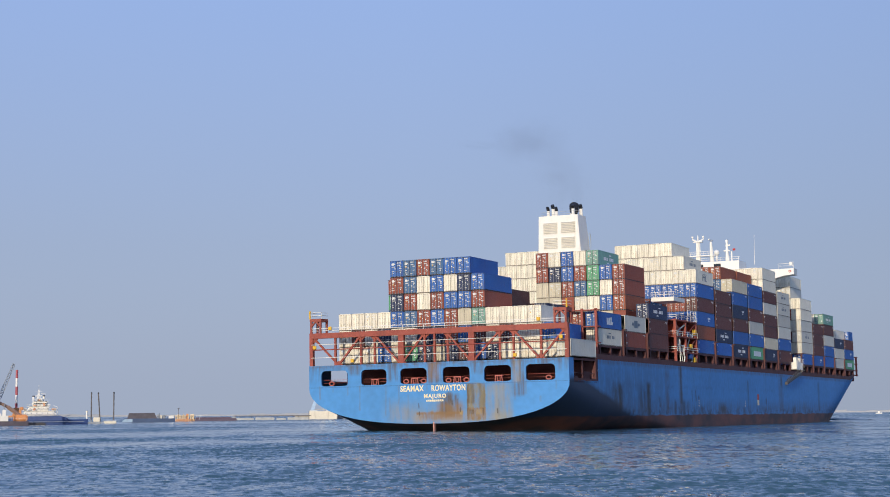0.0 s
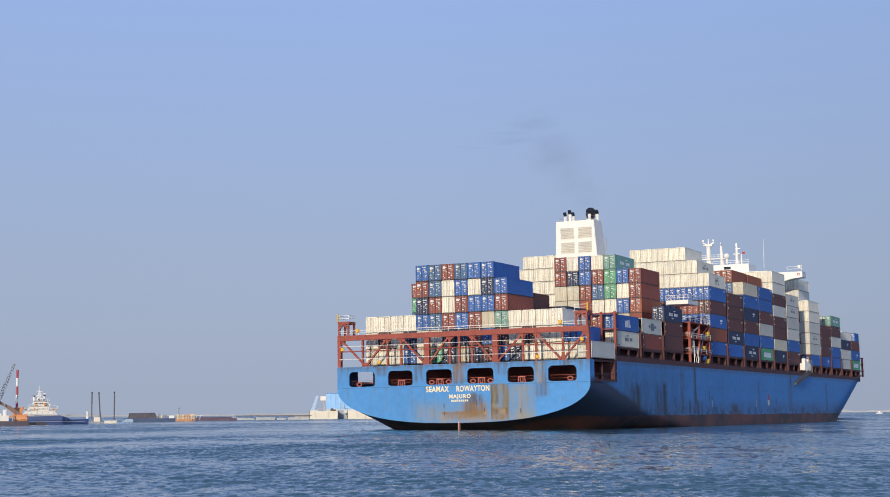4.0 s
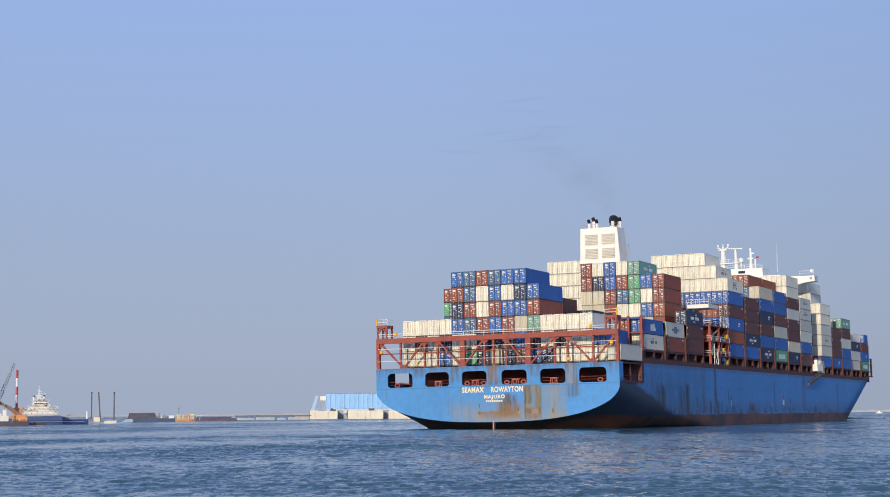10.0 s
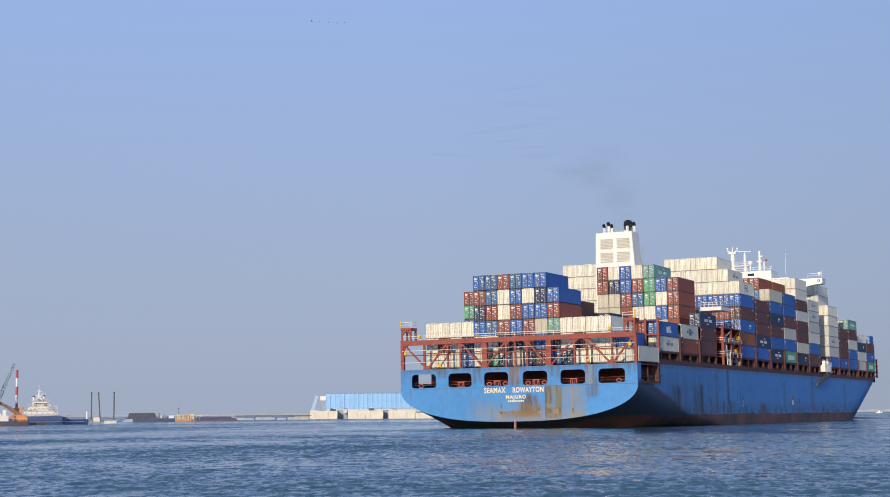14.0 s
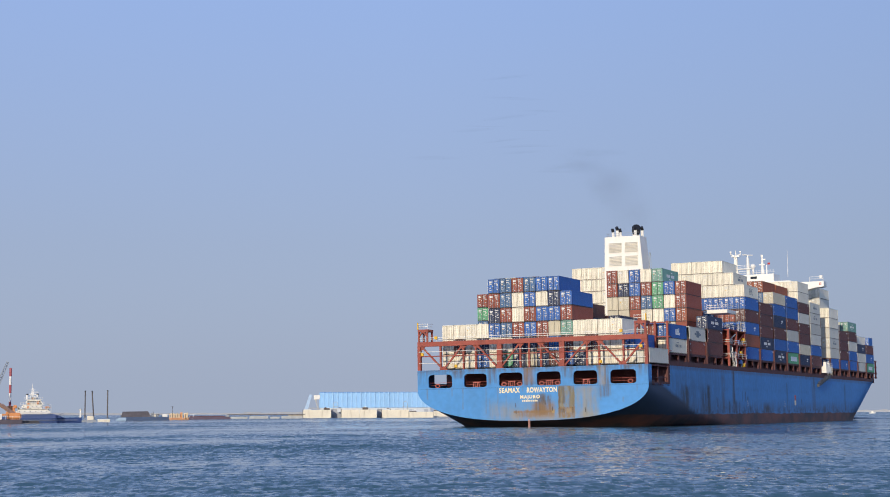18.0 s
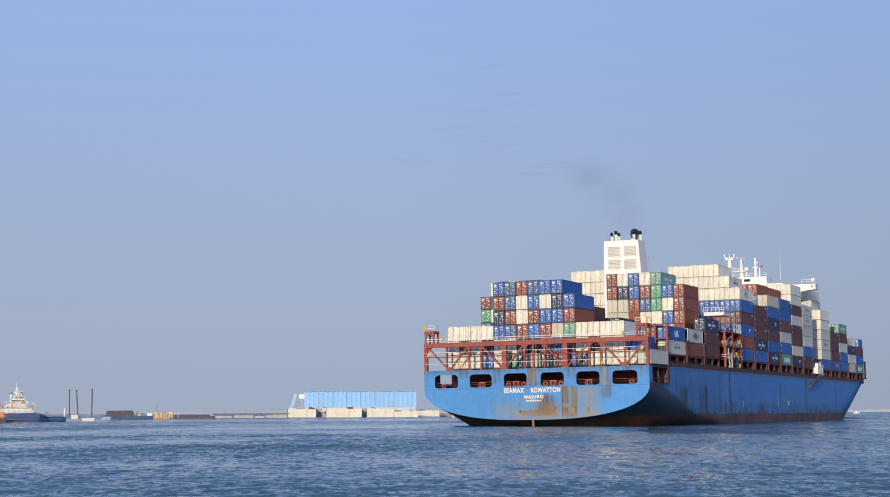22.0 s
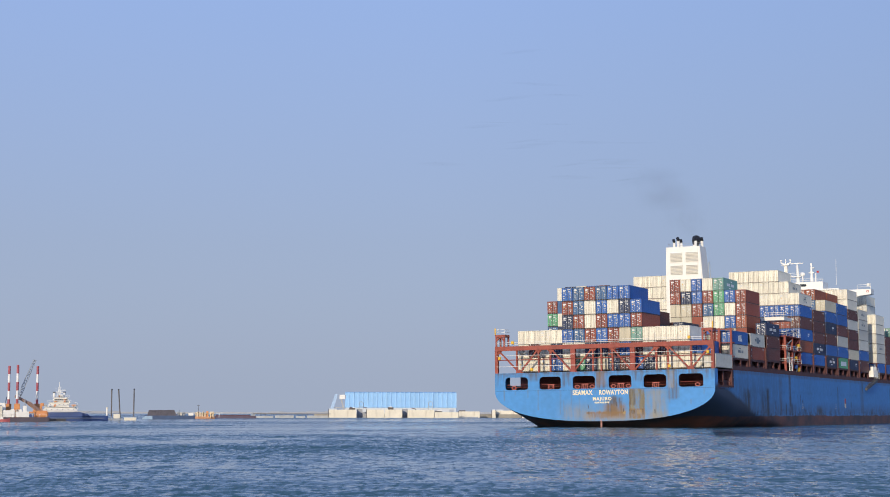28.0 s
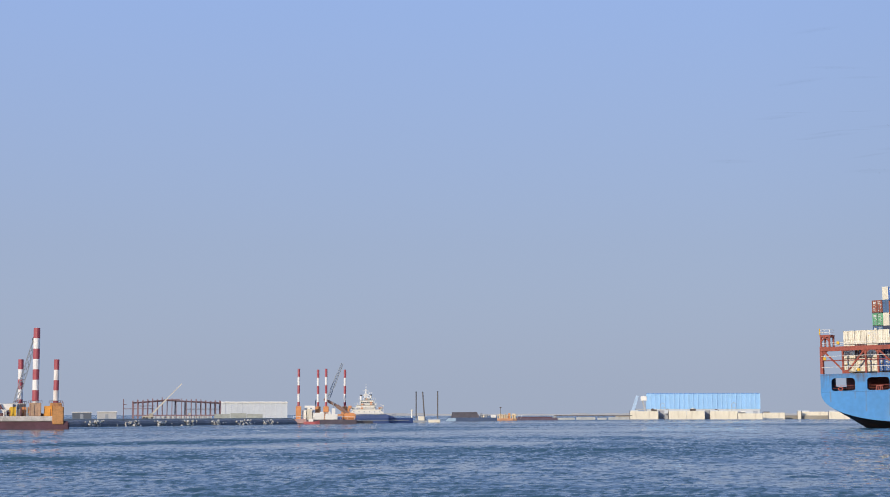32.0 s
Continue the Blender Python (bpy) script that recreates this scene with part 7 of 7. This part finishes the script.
    bar(bm, (4.2, 0, 2.2), (7.4, 0, 2.5), 0.16, 4)
    part("discharge_pipe", bm, PALE, o)
    l = thing("flat_barge", "long low flat barge, maroon and slate grey", "barge", facing(7.822, 760))
    part("barge_hull", rounded_box(-9.4, 9.6, 0, 8, -0.6, 1.15, 0.25), mat("barge_plum", (0.10, 0.075, 0.11), 0.7, vary=0.25), l)
    part("coaming", rounded_box(-8.8, 7.0, 1, 7, 1.15, 1.55, 0.08), MAROON, l)
    part("bollard_frame", rounded_box(7.4, 9.2, 1, 2, 1.15, 1.9, 0.1), LATTICE, l)


moored_craft()


def jetty():
    j = thing("jetty", "thin dark approach jetty on slender piles", "jetty", facing(5.899, 830), kind="structure")
    part("deck", rounded_box(-19, 19, 0, 3, 1.85, 2.2, 0.05), DARKPOLE, j)
    for k in range(15):
        x = -18 + k * 36 / 14
        bm = bmesh.new()
        bar(bm, (x, 1.5, -2), (x, 1.5, 1.86), 0.11, 6)
        part("pile", bm, DARKPOLE, j)
    for x0, x1, h in ((-17.5, -9, 1.0), (-8.2, 1.0, 1.25), (2, 6.5, 0.95), (7.4, 17.6, 1.2)):
        f = thing("beached_pontoon", "pale low pontoon moored under the jetty", "pontoon", facing(5.899, 828))
        part("float", rounded_box(x0, x1, -2.5, -0.5, -0.3, h, 0.1), mat("pontoon_grey", (0.40, 0.41, 0.41), 0.8, vary=0.25), f)


jetty()


def caissons():
    """Concrete caissons along the new quay."""
    for a, b, top, d, m in ((4.656, 3.703, 4.2, 882, CONCRETE), (3.361, 2.149, 4.3, 882, CONCRETE), (1.979, 1.058, 4.2, 884, CONCRETE), (1.058, 0.235, 3.0, 872, CONCRETE),
                            (0.235, -0.491, 3.4, 890, CONCRETE), (-0.899, -1.029, 4.0, 905, CONCRETE), (-1.038, -1.895, 3.9, 915, CONCRETE), (-1.914, -2.610, 3.9, 905, CONCRETE), (-2.792, -3.374, 1.6, 912, CONCRETE)):
        w = radians(a - b) * d / 2
        c = thing("caisson", "pale concrete harbour caisson standing in the water", "caisson", facing((a + b) / 2, d), group="caissons")
        n = max(1, round(w / 5))
        for k in range(n):
            x0 = -w + 2 * w * k / n
            part("concrete_block", rounded_box(x0 + 0.10, x0 + 2 * w / n - 0.10, 0, 9, -1, top, 0.10), m, c)
        part("parapet", rounded_box(-w + 0.3, -w + 1.3 + 0.4 * w, 1.0, 3.5, top, top + 0.55, 0.05), PALE if top > 3.5 else DARKPOLE, c)
        # dark strip added to stand for the shadow in the joint
        part("joint_timber", rounded_box(-w - 0.25, -w - 0.02, 0.6, 8, -1, top + 0.25, 0.03), DARKPOLE, c)
    for a, b in ((3.703, 3.361), (2.149, 1.979)):
        d, w = 890, radians(a - b) * 890 / 2
        c = thing("recess_wall", "grey concrete wall set back between two caissons", "wall", facing((a + b) / 2, d))
        part("wall", rounded_box(-w, w, 0, 3, -1, 4.3, 0.1), mat("recess_grey", (0.36, 0.38, 0.42), 0.85, vary=0.15, scale=0.3), c)
        part("coping", rounded_box(-w, w, -0.2, 3, 4.3, 4.6, 0.05), mat("recess_grey", (0.36, 0.38, 0.42), 0.85), c)
    for k, (a, w, h) in enumerate(((3.893, 0.9, 1.1), (3.798, 0.7, 0.9), (3.399, 1.6, 0.9), (2.546, 1.5, 1.3), (1.772, 1.3, 0.6), (0.870, 2.4, 0.8)  )):
        c = thing("site_crate", "small dark crate and gear on the caisson", "crate", facing(a, 876 if k == 5 else 886, 3.0 if k == 5 else 4.2))
        part("crate", rounded_box(-w, w, 0, 1.5, -1.2, h, 0.08), mat("crate_dark", (0.10, 0.085, 0.08), 0.8, vary=0.3) if k % 3 != 2 else PALE, c)
        part("lid", rounded_box(-w * 0.6, w * 0.4, 0.2, 1.2, h, h + 0.35, 0.05), WHITEP if k % 2 else MAROON, c)
    for a, h in ((3.551, 8.6), (1.189, 8.8)):
        s = thing("stair_hoop", "thin grey access frame rising from the quay", "access frame", facing(a, 895))
        bm = bmesh.new()
        for x in (-1.1, 1.1):
            bar(bm, (x, 0, -1), (x, 0, h - 0.8), 0.12, 5)
        bar(bm, (-1.1, 0, h - 0.8), (0, 0, h), 0.12, 5)
        bar(bm, (0, 0, h), (1.1, 0, h - 0.8), 0.12, 5)
        bar(bm, (-1.1, 0, 6.0), (1.1, 0, 6.0), 0.1, 5)
        part("frame", bm, mat("galvanised", (0.38, 0.42, 0.46), 0.6), s)
    t = thing("survey_raft", "low dark raft beside the caissons", "raft", facing(-0.157, 868))
    part("float", rounded_box(-4.2, 4.2, 0, 2, -0.3, 0.55, 0.1), LATTICE, t)
    bm = bmesh.new()
    m = facing(1.998, 905)
    g = thing("quay_fill", "flat reclaimed ground behind the caissons", "ground", m, kind="structure")
    part("ground_fill", rounded_box(-50, 62, 4, 190, -1, 1.9, 0.2), LAND, g)


caissons()


def blue_shed():
    d = 965
    s = thing("blue_shed", "long bright blue ribbed steel storage shed beyond the caissons", "building", facing(2.206, d, 1.9))
    w, z0, z1 = 32.0, 3.6, 12.3
    part("base_wall", rounded_box(-w + 0.3, w - 0.3, 0.4, 24, 0, z0 + 0.1, 0.05), PALE, s)
    n = 24
    for k in range(n):
        x0 = -w + 2 * w * k / n
        bm = bmesh.new()
        box(bm, x0, x0 + 2 * w / n - 0.7, 0.0, 24.0, z0, z1)
        part("wall_panel", bm, SHEDBLUE, s)
        bm = bmesh.new()
        box(bm, x0 + 2 * w / n - 0.7, x0 + 2 * w / n, -0.35, 24.2, z0, z1 + 0.05)
        part("rib", bm, SHEDBLUE2, s)
    bm = bmesh.new()
    v = [bm.verts.new(p) for p in ((-w, -0.3, z1), (w, -0.3, z1), (w, 12, z1 + 0.45), (-w, 12, z1 + 0.45), (-w, 24.3, z1), (w, 24.3, z1))]
    for f in ((0, 1, 2, 3), (3, 2, 5, 4), (0, 3, 4), (1, 5, 2)):
        bm.faces.new([v[i] for i in f])
    part("roof", bm, SHEDBLUE2, s)
    for k in range(8):
        bm = bmesh.new()
        x = -w + 3 + k * 8.3
        box(bm, x - 1.3, x + 1.3, 0.28, 0.4, 0.4, 2.6)
        part("vent", bm, mat("vent_grey", (0.36, 0.40, 0.46), 0.7), s)
    c = thing("conveyor_tower", "pale blue conveyor gallery sloping up to the shed", "conveyor", facing(4.255, d, 1.9))
    bm = bmesh.new()
    bar(bm, (-5.8, 1, 0), (-2.4, 1, 11.2), 1.5, 4, 1.1)
    part("leg_frame", bm, mat("gallery_blue", (0.36, 0.50, 0.68), 0.6, vary=0.15), c)
    bm = bmesh.new()
    bar(bm, (2.6, 1, 0), (-0.2, 1, 10.8), 0.6, 4)
    bar(bm, (-4.4, 1, 3.5), (1.8, 1, 3.5), 0.35, 4)
    part("brace", bm, mat("gallery_grey", (0.36, 0.38, 0.40), 0.6), c)
    part("transfer_house", rounded_box(-0.6, 2.8, 0, 3, 8.4, 10.9, 0.1), WHITEP, c)


blue_shed()


def far_things():
    f = thing("far_shore", "faint pale low shoreline far across the water", "shore", kind="structure")
    rnd = random.Random(5)
    for k in range(40):
        b = -24 + k * 1.25
        if 15.0 < b:
            break
        d = 2600
        x, y = spot(b, d)
        h = rnd.uniform(2.2, 4.6)
        bm = bmesh.new()
        n = 6
        top = [h * rnd.uniform(0.7, 1.1) for _ in range(n + 1)]
        m = facing(b, d)
        for i in range(n):
            x0 = -29 + 58 * i / n
            vv = [bm.verts.new(m @ Vector(p)) for p in ((x0, 0, -1), (x0 + 58 / n, 0, -1), (x0 + 58 / n, 0, top[i + 1]), (x0, 0, top[i]), (x0, 40, -1), (x0 + 58 / n, 40, -1), (x0 + 58 / n, 40, top[i + 1]), (x0, 40, top[i]))]
            for q in ((0, 1, 2, 3), (3, 2, 6, 7), (7, 6, 5, 4)):
                bm.faces.new([vv[j] for j in q])
        part("shore_rise", bm, mat("far_sand", (0.36, 0.38, 0.42), 0.95, vary=0.06, scale=0.01), f)
    w = thing("motor_boat", "tiny white motor boat far off on the horizon", "boat", facing(-14.42, 1500))
    bm = bmesh.new()
    hull_shape(bm, 5.4, 2.0, 0.8, -0.3)
    part("hull", bm, WHITEP, w)
    part("cabin", rounded_box(-0.8, 0.9, -0.7, 0.7, 0.7, 2.1, 0.2), WHITEP, w)


far_things()


# ---- birds and smoke ----
def birds():
    """A short line of dark seabirds crossing high to the left."""
    flock = []
    wing_mat = mat("bird_dark", (0.03, 0.03, 0.035), 0.8, vary=0.2)
    for k, (dx, dz, sz) in enumerate(((0, 0.05, 0.36), (0.64, -0.02, 0.27), (1.30, -0.05, 0.21), (1.92, -0.12, 0.25), (2.55, -0.08, 0.23))):
        b = thing("seabird", "small dark seabird in level flight", "bird", group="birds in a line")
        bm = bmesh.new()
        bmesh.ops.create_icosphere(bm, subdivisions=2, radius=0.10 * sz)
        for v in bm.verts:
            v.co.x *= 2.2
        part("body", bm, wing_mat, b)
        for s in (-1, 1):
            bm = bmesh.new()
            pts = ((-0.08, 0.02, 0), (0.10, 0.02, 0), (0.10, 0.22, 0.07), (0.02, 0.42, 0.03), (-0.04, 0.22, 0.07))
            bm.faces.new([bm.verts.new((x * sz, s * y * sz, z * sz)) for x, y, z in pts])
            bmesh.ops.solidify(bm, geom=bm.faces[:], thickness=0.015)
            part("wing", bm, wing_mat, b)
        flock.append((b, dx, dz))
    return flock


FLOCK = birds()


def smoke_material():
    """Thin soot: clear at the rim of each wisp, a little denser at its middle."""
    m = bpy.data.materials.new("thin_smoke")
    m.use_nodes = True
    n, l = m.node_tree.nodes, m.node_tree.links
    n.clear()
    out, mix = n.new("ShaderNodeOutputMaterial"), n.new("ShaderNodeMixShader")
    tr, df = n.new("ShaderNodeBsdfTransparent"), n.new("ShaderNodeBsdfDiffuse")
    df.inputs["Color"].default_value = (0.06, 0.055, 0.05, 1)
    dens, mul = n.new("ShaderNodeAttribute"), n.new("ShaderNodeMath")
    dens.attribute_name = "soot"
    mul.operation = "MULTIPLY"
    mul.inputs[1].default_value = 0.042
    tc, wisp, rag, thin = n.new("ShaderNodeTexCoord"), n.new("ShaderNodeTexNoise"), n.new("ShaderNodeMapRange"), n.new("ShaderNodeMath")
    wisp.inputs["Scale"].default_value, wisp.inputs["Detail"].default_value = 0.9, 4
    l.new(tc.outputs["Object"], wisp.inputs["Vector"])
    rag.inputs["From Min"].default_value, rag.inputs["From Max"].default_value = 0.35, 0.65
    rag.inputs["To Min"].default_value, rag.inputs["To Max"].default_value = 0.5, 1.35
    l.new(wisp.outputs["Fac"], rag.inputs["Value"])
    thin.operation = "MULTIPLY"
    l.new(dens.outputs["Fac"], thin.inputs[0])
    l.new(rag.outputs[0], thin.inputs[1])
    l.new(thin.outputs[0], mul.inputs[0])
    l.new(mul.outputs[0], mix.inputs["Fac"])
    l.new(tr.outputs[0], mix.inputs[1])
    l.new(df.outputs[0], mix.inputs[2])
    l.new(mix.outputs[0], out.inputs["Surface"])
    return m


def smoke():
    """Thin exhaust haze: puffs that wait in the funnel, rise from its pipes and drift apart to port."""
    sm = smoke_material()
    plume = tagged(new("exhaust_smoke"), "thin grey-brown exhaust smoke drifting from the ship's funnel", "smoke", kind="stuff")
    rnd = random.Random(11)
    shapes = []
    for k in range(4):                            # four soft-edged wisps, none like another
        verts, faces, dens = [], [], []
        c = 0.2 * Vector([rnd.gauss(0, 0.8) for _ in range(3)])
        u = Vector((rnd.gauss(0, 0.12), -1, rnd.gauss(0, 0.12))).normalized()
        v = Vector((0, 0, 1)).cross(u).normalized()
        r1, r2 = rnd.uniform(2.2, 3.2), rnd.uniform(1.2, 1.8)
        w = u.cross(v)
        b = len(verts)
        verts.append(tuple(c))
        dens.append(1.0)
        for ring, dv in ((0.25, 0.90), (0.45, 0.68), (0.65, 0.38), (0.82, 0.14), (1.0, 0.0)):
            for j in range(12):
                t = math.tau * j / 12
                verts.append(tuple(c + ring * (v * math.cos(t) * r1 + w * math.sin(t) * r2)))
                dens.append(dv)
        for j in range(12):
            j2 = (j + 1) % 12
            faces.append((b, b + 1 + j, b + 1 + j2))
            for q in (0, 12, 24, 36):
                faces.append((b + 1 + q + j, b + 13 + q + j, b + 13 + q + j2, b + 1 + q + j2))
        me = bpy.data.meshes.new("puff")
        me.from_pydata(verts, [], faces)
        at = me.attributes.new("soot", "FLOAT", "POINT")
        at.data.foreach_set("value", dens)
        me.materials.append(sm)
        shapes.append(me)
    puffs = []
    for k in range(30):
        ob = new("puff", shapes[k % 4])
        ob.parent = plume
        s = rnd.uniform(2.6, 3.7)
        ob.scale = (s, s, s * rnd.uniform(0.9, 1.3))
        ob.visible_shadow = False
        born = -11.5 + 1.15 * k if k < 10 else 1.5 * (k - 10)       # thicker at first
        puffs.append((ob, born, [rnd.gauss(0, 1) for _ in range(3)], rnd.uniform(-15, 15)))
    return plume, puffs


PLUME, PUFFS = smoke()


def puff_rows(born, g, turn):
    """Wait inside the casing, then rise, leaning to port, opening out and then thinning with age."""
    rows = []
    for i in range(17):
        t = i * 2.0
        age = t - born
        if age < 0:
            p = Vector((0, 70.5, 12.0))
        else:
            lean = 1.0 + 0.12 * math.sin(born * 0.55 + 0.9)
            up = 0.4 + 10.5 * (1 - math.exp(-age / 5)) + 0.5 * age
            p = Vector((0.9 - lean * age * 1.15 + g[0] * 0.15 * age, 69.9 - 0.5 * age + g[1] * 0.4 * age, 45.4 + up + g[2] * 0.2 * age))
        old = max(age, 0)
        swing = 0.6 * turn + 18 - 66 * math.exp(-old / 3)                  # opens as it leaves the pipe,
        flat = 98 / (1 + math.exp((9.0 - old) / 1.8))                      # then settles into a thin level layer
        rows.append((t, Matrix.Translation(p) @ pose(0, 0, 0, flat, 0, swing)))
    return rows


# ---- what moves ----
def motions():
    way = [(t, ship_pose(x, y)) for t, x, y in SHIP_WAY]
    walk(ship, way)
    for ob, local in CARGO:
        walk(ob, [(t, m @ local) for t, m in way])
    walk(SCANNER, [(k * 0.5, pose(1.2, 171, 47.0, 0, 0, 90 - 66 * k)) for k in range(65)])
    walk(PLUME, way)
    for ob, born, g, turn in PUFFS:
        walk(ob, puff_rows(born, g, turn))
    for b, dx, dz in FLOCK:
        walk(b, [(t, pose(5.6 + dx - 15.8 * (t - 13), 127, 33.1 + dz, 0, 0, 180)) for t in range(0, 33, 4)])
    walk(sea, [(t, pose(-0.35 * t, -0.55 * t, 0)) for t in range(0, 33, 4)])


motions()
